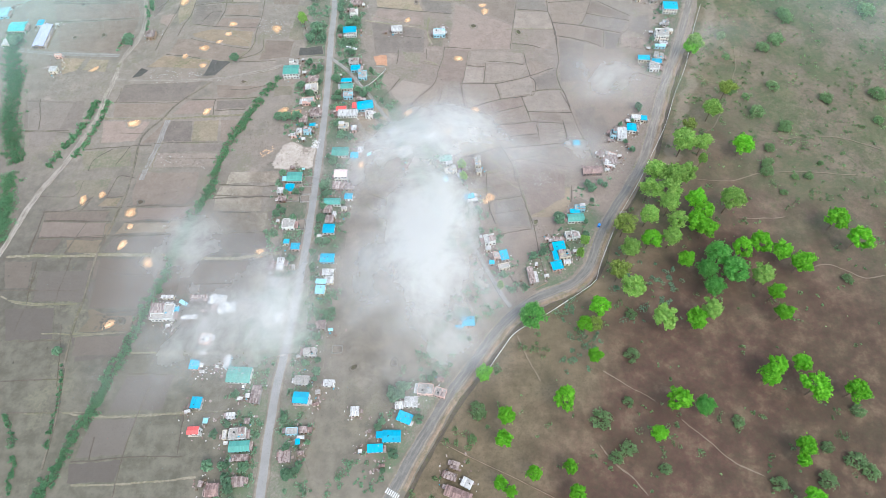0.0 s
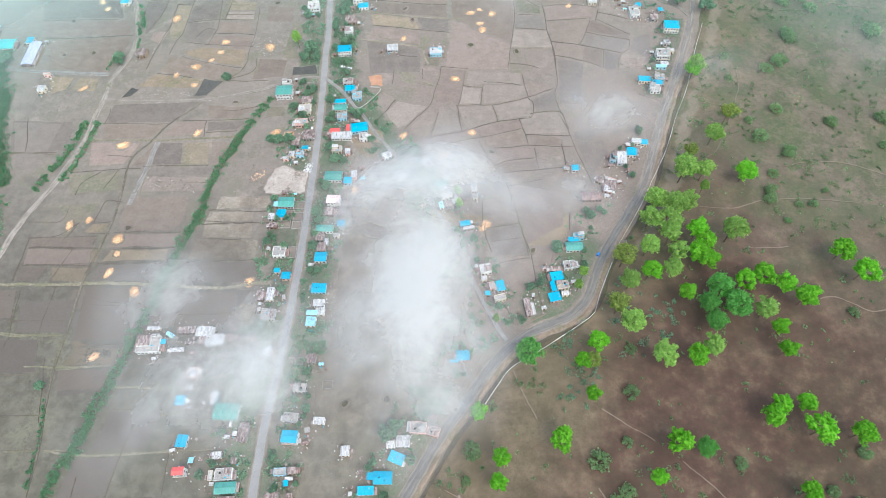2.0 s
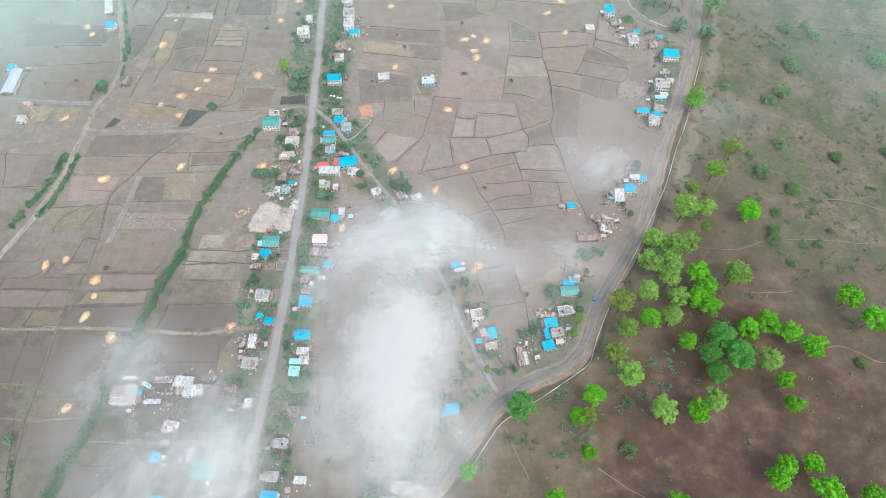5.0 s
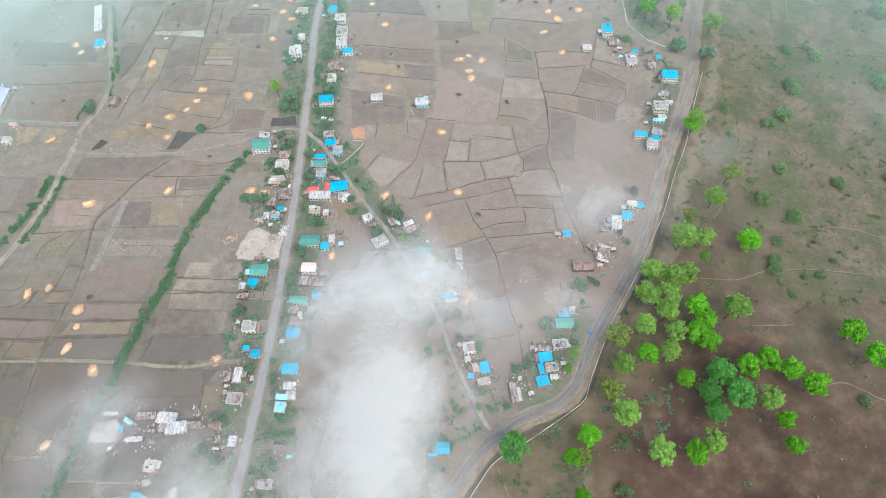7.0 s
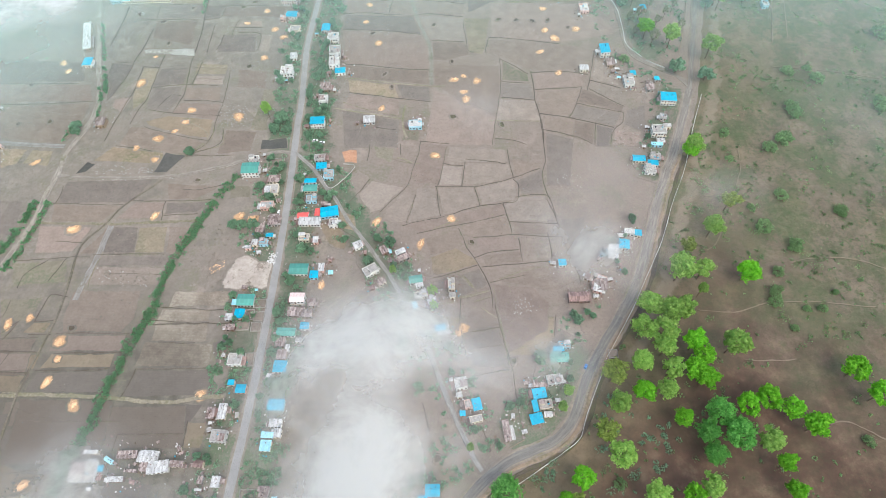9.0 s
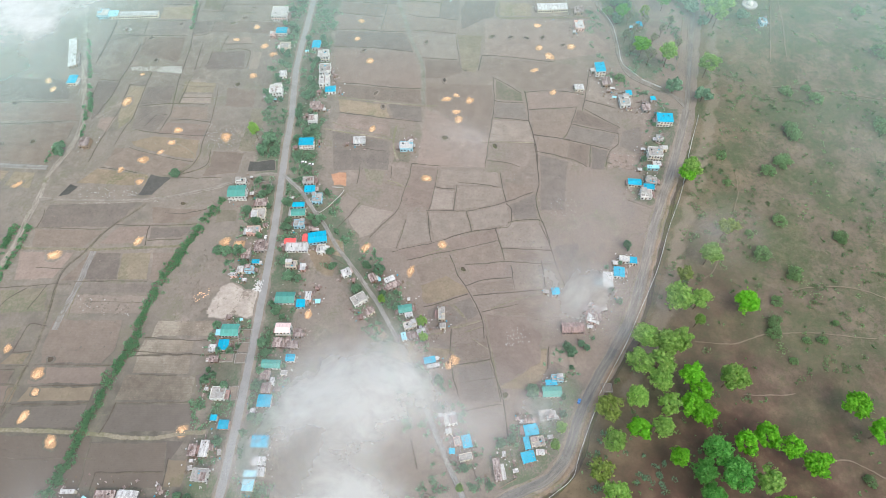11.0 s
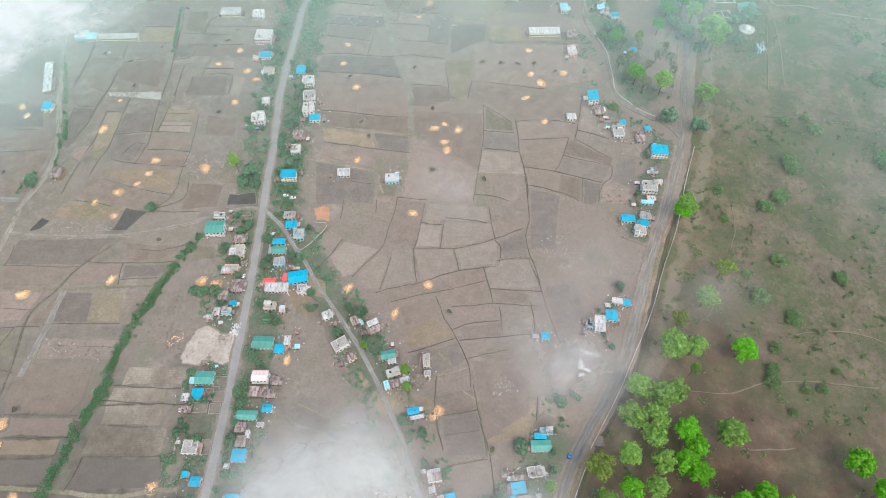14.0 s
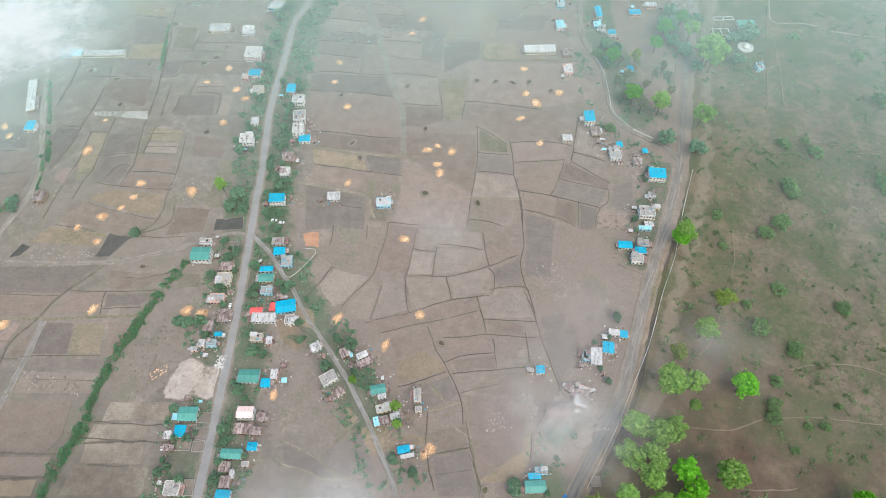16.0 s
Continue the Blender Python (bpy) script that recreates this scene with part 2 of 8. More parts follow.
sheet_metal("roof_blue", (0.003, 0.335, 0.50), 0.08)
sheet_metal("roof_pale", (0.28, 0.56, 0.64), 0.12)
sheet_metal("roof_teal", (0.05, 0.50, 0.50), 0.1)
sheet_metal("roof_green", (0.085, 0.285, 0.24), 0.1)
sheet_metal("roof_red", (0.66, 0.10, 0.09), 0.1)
sheet_metal("roof_pinkw", (0.80, 0.55, 0.52), 0.1)
sheet_metal("roof_lilac", (0.42, 0.42, 0.62), 0.1)
sheet_metal("roof_zinc", (0.42, 0.41, 0.40), 0.42, 0.6)
sheet_metal("roof_rust", (0.255, 0.205, 0.19), 0.6, 0.85)
sheet_metal("roof_redrust", (0.235, 0.155, 0.14), 0.55, 0.8)
plain("white_paint", (0.74, 0.73, 0.70), dirt=0.4)
plain("cream_paint", (0.70, 0.62, 0.50))
plain("pink_paint", (0.70, 0.46, 0.40))
plain("blue_paint", (0.36, 0.60, 0.70))
plain("old_brick", (0.235, 0.162, 0.142))
plain("mud_wall", (0.34, 0.25, 0.18))
plain("concrete", (0.38, 0.355, 0.33), dirt=0.8)
plain("concrete_white", (0.55, 0.53, 0.51), dirt=0.75)
plain("dark_glass", (0.03, 0.035, 0.04), 0.15, 0.1, 0.5)
plain("door_wood", (0.14, 0.075, 0.04))
plain("black_plastic", (0.02, 0.02, 0.022), 0.4)
plain("car_white", (0.8, 0.8, 0.8), 0.25, 0.05, 0.5)
plain("car_blue", (0.03, 0.25, 0.7), 0.3, 0.05, 0.5)
plain("tyre", (0.02, 0.02, 0.02), 0.9)
plain("road_paint", (0.72, 0.72, 0.70), dirt=0.6)
plain("bark", (0.16, 0.12, 0.085), 0.95)


def leaf(name, col, tip, spread=0.3):
    m, nt, b = principled(name, 0.6, 0, 0.25)
    c = mixc(nt, island_random(nt), col, tip)
    h = nt.nodes.new("ShaderNodeHueSaturation")
    nt.links.new(c, h.inputs["Color"])
    nt.links.new(mathn(nt, "ADD", mathn(nt, "MULTIPLY", obj_random(nt), spread), 1 - spread / 2), h.inputs["Value"])
    nt.links.new(h.outputs[0], b.inputs["Base Color"])
    tr = nt.nodes.new("ShaderNodeBsdfTranslucent")
    nt.links.new(h.outputs[0], tr.inputs["Color"])
    mx = nt.nodes.new("ShaderNodeMixShader")
    mx.inputs[0].default_value = 0.48
    nt.links.new(b.outputs[0], mx.inputs[1])
    nt.links.new(tr.outputs[0], mx.inputs[2])
    nt.links.new(mx.outputs[0], nt.nodes["Material Output"].inputs["Surface"])
    MATS[name] = m


leaf("leaf_b", (0.11, 0.38, 0.018), (0.30, 0.66, 0.05))
leaf("leaf_g", (0.18, 0.37, 0.065), (0.42, 0.60, 0.16))
leaf("leaf_m", (0.085, 0.30, 0.050), (0.22, 0.52, 0.12))
leaf("leaf_y", (0.17, 0.25, 0.045), (0.38, 0.47, 0.12))
leaf("leaf_h", (0.090, 0.205, 0.105), (0.205, 0.375, 0.195))
leaf("leaf_d", (0.165, 0.275, 0.118), (0.285, 0.420, 0.190))
leaf("leaf_s", (0.120, 0.195, 0.092), (0.215, 0.31, 0.145))
leaf("leaf_w", (0.17, 0.19, 0.11), (0.29, 0.31, 0.19))
leaf("leaf_k", (0.145, 0.258, 0.162), (0.262, 0.415, 0.262))


# ---- helpers for building ----
def mesh_of(name, verts, faces, mat, smooth=False):
    me = bpy.data.meshes.new(name)
    me.from_pydata([tuple(v) for v in verts], [], faces)
    me.materials.append(MATS[mat])
    if smooth:
        me.polygons.foreach_set("use_smooth", [True] * len(me.polygons))
    me.update()
    return me


def part(name, me, parent, label=""):
    ob = new(name, me)
    ob.parent = parent
    return tagged(ob, label)


class Shape:
    """Collects boxes and prisms for one mesh."""

    def __init__(self):
        self.v, self.f = [], []

    def box(self, x0, y0, z0, x1, y1, z1):
        n = len(self.v)
        self.v += [(x, y, z) for z in (z0, z1) for x, y in ((x0, y0), (x1, y0), (x1, y1), (x0, y1))]
        self.f += [tuple(n + i for i in q) for q in ((3, 2, 1, 0), (4, 5, 6, 7), (0, 1, 5, 4), (1, 2, 6, 5), (2, 3, 7, 6), (3, 0, 4, 7))]
        return self

    def prism(self, outline, y0, y1):
        """An outline in x and z, drawn out from y0 to y1."""
        n, k = len(self.v), len(outline)
        self.v += [(x, y0, z) for x, z in outline] + [(x, y1, z) for x, z in outline]
        self.f += [tuple(range(n, n + k)), tuple(reversed(range(n + k, n + 2 * k)))]
        self.f += [(n + i, n + k + i, n + k + (i + 1) % k, n + (i + 1) % k) for i in range(k)]
        return self

    def turned(self, x, y, profile, sides=12):
        n, k = len(self.v), len(profile)
        for r, z in profile:
            self.v += [(x + r * math.cos(2 * math.pi * i / sides), y + r * math.sin(2 * math.pi * i / sides), z) for i in range(sides)]
        for j in range(k - 1):
            self.f += [(n + j * sides + i, n + j * sides + (i + 1) % sides, n + (j + 1) * sides + (i + 1) % sides, n + (j + 1) * sides + i) for i in range(sides)]
        self.f += [tuple(reversed(range(n, n + sides))), tuple(range(n + (k - 1) * sides, n + k * sides))]
        return self

    def ring(self, x, y, t, z0, z1):
        """Four walls in one piece: half widths x and y outside, thickness t."""
        n = len(self.v)
        for a, b in ((x, y), (x - t, y - t)):
            for z in (z0, z1):
                self.v += [(-a, -b, z), (a, -b, z), (a, b, z), (-a, b, z)]
        for i in range(4):
            j = (i + 1) % 4
            self.f += [(n + i, n + j, n + 4 + j, n + 4 + i), (n + 8 + j, n + 8 + i, n + 12 + i, n + 12 + j), (n + 4 + i, n + 4 + j, n + 12 + j, n + 12 + i), (n + j, n + i, n + 8 + i, n + 8 + j)]
        return self

    def mesh(self, name, mat, smooth=False):
        return mesh_of(name, self.v, self.f, mat, smooth)


def smooth_line(pts, step=4.0):
    """A rounded line through the points, at even steps."""
    p = [Vector(q) for q in pts]
    p = [2 * p[0] - p[1]] + p + [2 * p[-1] - p[-2]]
    out = []
    for i in range(1, len(p) - 2):
        a, b, c, d = p[i - 1 : i + 3]
        n = max(1, int((c - b).length / step))
        for k in range(n):
            t = k / n
            out.append(0.5 * (2 * b + (c - a) * t + (2 * a - 5 * b + 4 * c - d) * t * t + (3 * b - a - 3 * c + d) * t**3))
    return out + [p[-2]]


def normals(line):
    out = []
    for i in range(len(line)):
        d = line[min(i + 1, len(line) - 1)] - line[max(i - 1, 0)]
        d = d.normalized() if d.length > 1e-6 else Vector((0, 1))
        out.append(Vector((-d.y, d.x)))
    return out


def give(me, name, values):
    at = me.attributes.new(name, "FLOAT", "POINT")
    at.data.foreach_set("value", values)


def strip(name, pts, profile, mat, wobble=0.0, step=4.0, shift=0.0, sway=0.0, rim=0.0):
    """A profile of (across, height) drawn along a line; wobble moves its two sides apart, sway both together; rim is how far its cover thins out."""
    line = smooth_line(pts, step)
    k, v, cover, across = len(profile), [], [], []
    reach = max(a for a, z in profile)
    for i, (p, n) in enumerate(zip(line, normals(line))):
        both = sway * (noise.noise((p.x * 0.11, p.y * 0.11, 2.9)) + 0.5 * noise.noise((p.x * 0.4, p.y * 0.4, 6.1)))
        end = min(1.0, min(i, len(line) - 1 - i) * step / rim) if rim else 1.0
        for a, z in profile:
            wob = wobble * noise.noise((p.x * 0.11, p.y * 0.11, 7.3 if a > 0 else 1.7)) + 0.5 * wobble * noise.noise((p.x * 0.5, p.y * 0.5, a))
            q = p + n * (a + shift + wob + both)
            v.append((q.x, q.y, z))
            cover.append(min(end, max(0.0, (reach - abs(a)) / rim)) if rim else 1.0)
            across.append(a)
    f = [(i * k + j, i * k + j + 1, (i + 1) * k + j + 1, (i + 1) * k + j) for i in range(len(line) - 1) for j in range(k - 1)]
    f += [tuple(range(k)), tuple(reversed(range(len(v) - k, len(v))))]
    me = mesh_of(name, v, [tuple(reversed(q)) for q in f], mat)
    give(me, "cover", cover)
    give(me, "across", across)
    return new(name, me)


def inside(x, y, poly):
    hit = False
    for (ax, ay), (bx, by) in zip(poly, poly[1:] + poly[:1]):
        if (ay > y) != (by > y) and x < (bx - ax) * (y - ay) / (by - ay) + ax:
            hit = not hit
    return hit


# ---- ground ----
def ground():
    s = Shape()
    n, far = len(s.v), 4600
    ticks = [-far, -1500, -700, -350, 0, 350, 700, 1500, far]
    v = [(x, y + 350, 0) for y in ticks for x in ticks]
    k = len(ticks)
    f = [(j * k + i, j * k + i + 1, (j + 1) * k + i + 1, (j + 1) * k + i) for j in range(k - 1) for i in range(k - 1)]
    tagged(new("ground", mesh_of("ground", v, f, "ground_soil")), "flat grey-brown farmland soil with thin dry grass", "ground", kind="structure")


ground()


def forest_colour(nt, co):
    broad, mid, small = noise_node(nt, co, 0.012, 5, 0.6), noise_node(nt, co, 0.07, 6, 0.65), noise_node(nt, co, 0.35, 6, 0.7)
    patchy, grain = noise_node(nt, co, 0.03, 7, 0.72), noise_node(nt, co, 0.9, 5, 0.75)
    sep = nt.nodes.new("ShaderNodeSeparateXYZ")
    nt.links.new(co, sep.inputs[0])
    tone = ramp(nt, mid, 0.32, 0.68)
    red = mixc(nt, tone, (0.072, 0.043, 0.034), (0.118, 0.070, 0.053))
    olive = mixc(nt, tone, (0.142, 0.116, 0.088), (0.205, 0.167, 0.126))
    dry = mixc(nt, tone, (0.132, 0.109, 0.070), (0.212, 0.168, 0.112))
    green = mixc(nt, tone, (0.052, 0.056, 0.034), (0.092, 0.088, 0.052))
    # leaf litter in the wood's heart, dry grass by the road, greener growth deeper in, open grass to the north
    reach = mathn(nt, "ADD", mathn(nt, "ADD", mathn(nt, "MULTIPLY", sep.outputs[1], 0.0035), mathn(nt, "MULTIPLY", sep.outputs[0], 0.0012)), mathn(nt, "MULTIPLY", broad, 1.3))
    c = mixc(nt, ramp(nt, reach, 1.4, 2.15), red, olive)
    deep = mathn(nt, "ADD", mathn(nt, "SUBTRACT", sep.outputs[0], mathn(nt, "MULTIPLY", sep.outputs[1], 0.61)), mathn(nt, "MULTIPLY", mathn(nt, "SUBTRACT", patchy, 0.5), 150.0))
    c = mixc(nt, mathn(nt, "MULTIPLY", ramp(nt, deep, 45.0, -15.0), 0.75), c, dry)
    c = mixc(nt, mathn(nt, "MULTIPLY", mathn(nt, "MULTIPLY", ramp(nt, deep, 80.0, 190.0), ramp(nt, sep.outputs[1], 400.0, 250.0)), 0.22), c, green)
    growth = mathn(nt, "ADD", 0.12, mathn(nt, "MULTIPLY", ramp(nt, reach, 1.45, 2.15), 0.9))
    c = mixc(nt, mathn(nt, "MULTIPLY", ramp(nt, mathn(nt, "MULTIPLY", mid, mathn(nt, "ADD", small, 0.55)), 0.54, 0.76), 0.6), c, (0.205, 0.150, 0.100))
    c = mixc(nt, mathn(nt, "MULTIPLY", mathn(nt, "MULTIPLY", ramp(nt, patchy, 0.47, 0.58), 0.6), growth), c, (0.068, 0.090, 0.046))
    c = mixc(nt, mathn(nt, "MULTIPLY", mathn(nt, "MULTIPLY", ramp(nt, noise_node(nt, co, 0.021, 5, 0.62), 0.48, 0.60), 0.58), growth), c, (0.082, 0.108, 0.052))
    c = mixc(nt, mathn(nt, "MULTIPLY", ramp(nt, small, 0.44, 0.68), 0.4), c, (0.066, 0.060, 0.038))
    c = mixc(nt, mathn(nt, "MULTIPLY", mathn(nt, "MULTIPLY", ramp(nt, grain, 0.54, 0.68), 0.42), growth), c, (0.205, 0.158, 0.106))
    c = mixc(nt, mathn(nt, "MULTIPLY", mathn(nt, "SUBTRACT", 1.0, ramp(nt, grain, 0.30, 0.46)), 0.5), c, (0.056, 0.054, 0.034))
    # tussocks and low herbs, clump by clump
    herbs = noise_node(nt, co, 0.22, 8, 0.8)
    c = mixc(nt, mathn(nt, "MULTIPLY", mathn(nt, "MULTIPLY", ramp(nt, herbs, 0.52, 0.60), 0.66), growth), c, (0.066, 0.092, 0.042))
    c = mixc(nt, mathn(nt, "MULTIPLY", mathn(nt, "MULTIPLY", ramp(nt, herbs, 0.46, 0.38), 0.5), growth), c, (0.190, 0.148, 0.102))
    return c, small


def forest_material(name, trodden=None):
    """Red-brown leaf litter under the trees that gives way to olive dry grass on the open land, worn bare along the paths."""
    m, nt, b = principled(name, 0.95, 0, 0.1)
    co = world_co(nt)
    c, small = forest_colour(nt, co)
    if trodden:
        bare = mixc(nt, ramp(nt, small, 0.35, 0.65), tuple(0.8 * v for v in trodden), trodden)
        rag = mathn(nt, "MULTIPLY", mathn(nt, "SUBTRACT", noise_node(nt, co, 0.3, 6, 0.7), 0.5), 1.6)
        c = mixc(nt, mathn(nt, "MULTIPLY", ramp(nt, mathn(nt, "ADD", attribute(nt, "cover"), rag), 0.2, 0.9), 0.55), c, bare)
    nt.links.new(c, b.inputs["Base Color"])
    bump(nt, b, small, 0.6, 0.3)
    MATS[name] = m


forest_material("forest_floor")
forest_material("forest_path", (0.285, 0.228, 0.175))


def slab(name, outline, z, mat, ragged=0.0, rim=0.0):
    """A thin sheet of earth with a ragged outline."""
    pts = []
    for (ax, ay), (bx, by) in zip(outline, outline[1:] + outline[:1]):
        n = max(1, int(math.hypot(bx - ax, by - ay) / 3.0))
        for i in range(n):
            x, y = ax + (bx - ax) * i / n, ay + (by - ay) * i / n
            pts.append((x + ragged * noise.noise((x * 0.2, y * 0.2, 3)), y + ragged * noise.noise((x * 0.2, y * 0.2, 9))))
    if sum(a[0] * b[1] - b[0] * a[1] for a, b in zip(pts, pts[1:] + pts[:1])) < 0:
        pts.reverse()
    k = len(pts)
    v = [(x, y, z) for x, y in pts] + [(x, y, -0.05) for x, y in pts]
    f = [(i, k + i, k + (i + 1) % k, (i + 1) % k) for i in range(k)]
    if not rim:
        me = mesh_of(name, v, f + [tuple(range(k))], mat)
        give(me, "cover", [1.0] * len(v))
        return new(name, me)
    cx, cy = sum(q[0] for q in pts) / k, sum(q[1] for q in pts) / k
    for x, y in pts:
        d = math.hypot(x - cx, y - cy)
        g = max(0.35, 1 - rim / max(d, 0.1))
        v.append((cx + (x - cx) * g, cy + (y - cy) * g, z))
    f += [(i, (i + 1) % k, 2 * k + (i + 1) % k, 2 * k + i) for i in range(k)] + [tuple(range(2 * k, 3 * k))]
    me = mesh_of(name, v, f, mat)
    give(me, "cover", [0.0] * (2 * k) + [1.0] * k)
    return new(name, me)


FIELD_WORDS = {"pale": "pale dry ploughed field plot", "paler": "very pale bare levelled field plot", "dark": "dark grey-brown ploughed field plot", "brown": "brown bare field plot after harvest",
    "tan": "tan dry field plot with stubble", "pink": "pinkish-brown field plot with scattered straw", "straw": "straw-yellow dry grass field plot", "white": "pale cleared strip of bare ground",
    "sand": "pale sandy cleared building plot", "stub": "striped stubble field plot after harvest", "green": "field plot with thin green grass", "black": "dark burnt wet field plot", "orange": "small orange-brown bare earth plot"}
FIELD_Z = [0.012]
CLEARED = []


def field(shade, outline):
    FIELD_Z[0] += 0.0011
    ob = slab("field", outline, FIELD_Z[0] + (0.20 if shade in ("sand", "black") else 0), "field_" + shade, 1.0, 2.2 if shade == "orange" else 2.6 if shade in ("green", "sand") else 1.2)
    if shade in ("sand", "orange", "black"):
        CLEARED.append(outline)
    tagged(ob, FIELD_WORDS[shade], "field", "field plots", "structure")


def road(pts, mat, width, z):
    h, z = width / 2, z + 0.12
    words = {"main_asphalt": "straight grey asphalt village road", "highway": "worn dark asphalt road with dusty patches", "lane": "narrow pale concrete lane", "gravel": "pale unpaved gravel road", "dusty_road": "broad dusty pale asphalt road"}
    ob = strip("road", pts, [(-h - 0.3, -0.05), (-h, z), (0, z + 0.06), (h, z), (h + 0.3, -0.05)], mat, 0.35 if mat != "gravel" else 0.9, 3.0)
    tagged(ob, words[mat], "road", kind="structure")
    if mat in ("main_asphalt", "highway", "dusty_road"):
        e = h + 1.5
        ob = strip("road_shoulder", pts, [(-e - 0.1, -0.05), (-e, z - 0.05), (-h, z - 0.05), (h, z - 0.05), (e, z - 0.05), (e + 0.1, -0.05)], "shoulder", 1.1, 3.0, 0, 0, e - h)
        tagged(ob, "dusty earth shoulder along the asphalt road", "road shoulder", kind="structure")


PATH_Z = [0.20]


def path(pts, width, mat="path_earth"):
    h = width / 2
    PATH_Z[0] = 0.20 + (PATH_Z[0] + 0.0013 - 0.20) % 0.04
    z = PATH_Z[0]
    ob = strip("path", pts, [(-h - 0.3, -0.05), (-h - 0.25, z), (-h * 0.5, z), (h * 0.5, z), (h + 0.25, z), (h + 0.3, -0.05)], mat, 0.2, 2.0, 0, 0.6, h * 0.5 + 0.25)
    tagged(ob, "trodden dry earth footpath across the land", "path", "footpaths", "structure")


def bund(pts):
    ob = strip("field_bund", pts, [(-0.34, -0.05), (-0.16, 0.30), (0.13, 0.32), (0.34, -0.05)], "bund_earth", 0.2, 3.0, 0.0, 0.6)
    tagged(ob, "low dark earth bund between field plots", "bund", "bunds between the fields", "structure")


def canal(pts):
    ob = strip("canal", pts, [(-0.72, -0.05), (-0.6, 0.45), (-0.42, 0.42), (-0.34, 0.24), (0.34, 0.24), (0.42, 0.42), (0.6, 0.45), (0.72, -0.05)], "canal_bank", 0.15, 3.0)
    tagged(ob, "narrow irrigation channel between two earth banks", "canal", kind="structure")


def low_wall(pts, mat):
    ob = strip("boundary_wall", pts, [(-0.11, -0.05), (-0.11, 0.8), (0.11, 0.8), (0.11, -0.05)], mat, 0.15, 3.0)
    tagged(ob, "low white-painted boundary wall beside the road" if mat == "white_paint" else "low pale concrete wall round a plot by the lane" if mat == "concrete_white" else "low dark brick boundary wall", "wall", kind="structure")


# ---- houses ----
UNIT = {}


def unit_mesh(name, mat):
    if (name, mat) not in UNIT:
        UNIT[name, mat] = Shape().box(-0.5, -0.5, 0, 0.5, 0.5, 1).mesh(name, mat)
    return UNIT[name, mat]


ROOF_WORDS = {"blue": "bright blue metal sheet roof", "green": "dark green metal sheet roof", "red": "red metal sheet roof", "zinc": "grey zinc sheet roof", "rust": "patchy rusty sheet roof",
    "redrust": "dark red-brown tiled-looking sheet roof", "pale": "pale blue sheet roof", "teal": "turquoise sheet roof", "lilac": "long lilac sheet roof", "pinkw": "pinkish-white sheet roof",
    "flat": "stained flat concrete roof", "white": "whitewashed flat concrete roof"}
HOUSES = []


def opening(name, parent, x, y, z, w, h, side, mat):
    ob = part(name, unit_mesh(name, mat), parent)
    ob.matrix_basis = pose(x, y, z) @ Matrix.Diagonal((w if side == 0 else 0.12, 0.12 if side == 0 else w, h, 1))
    return ob


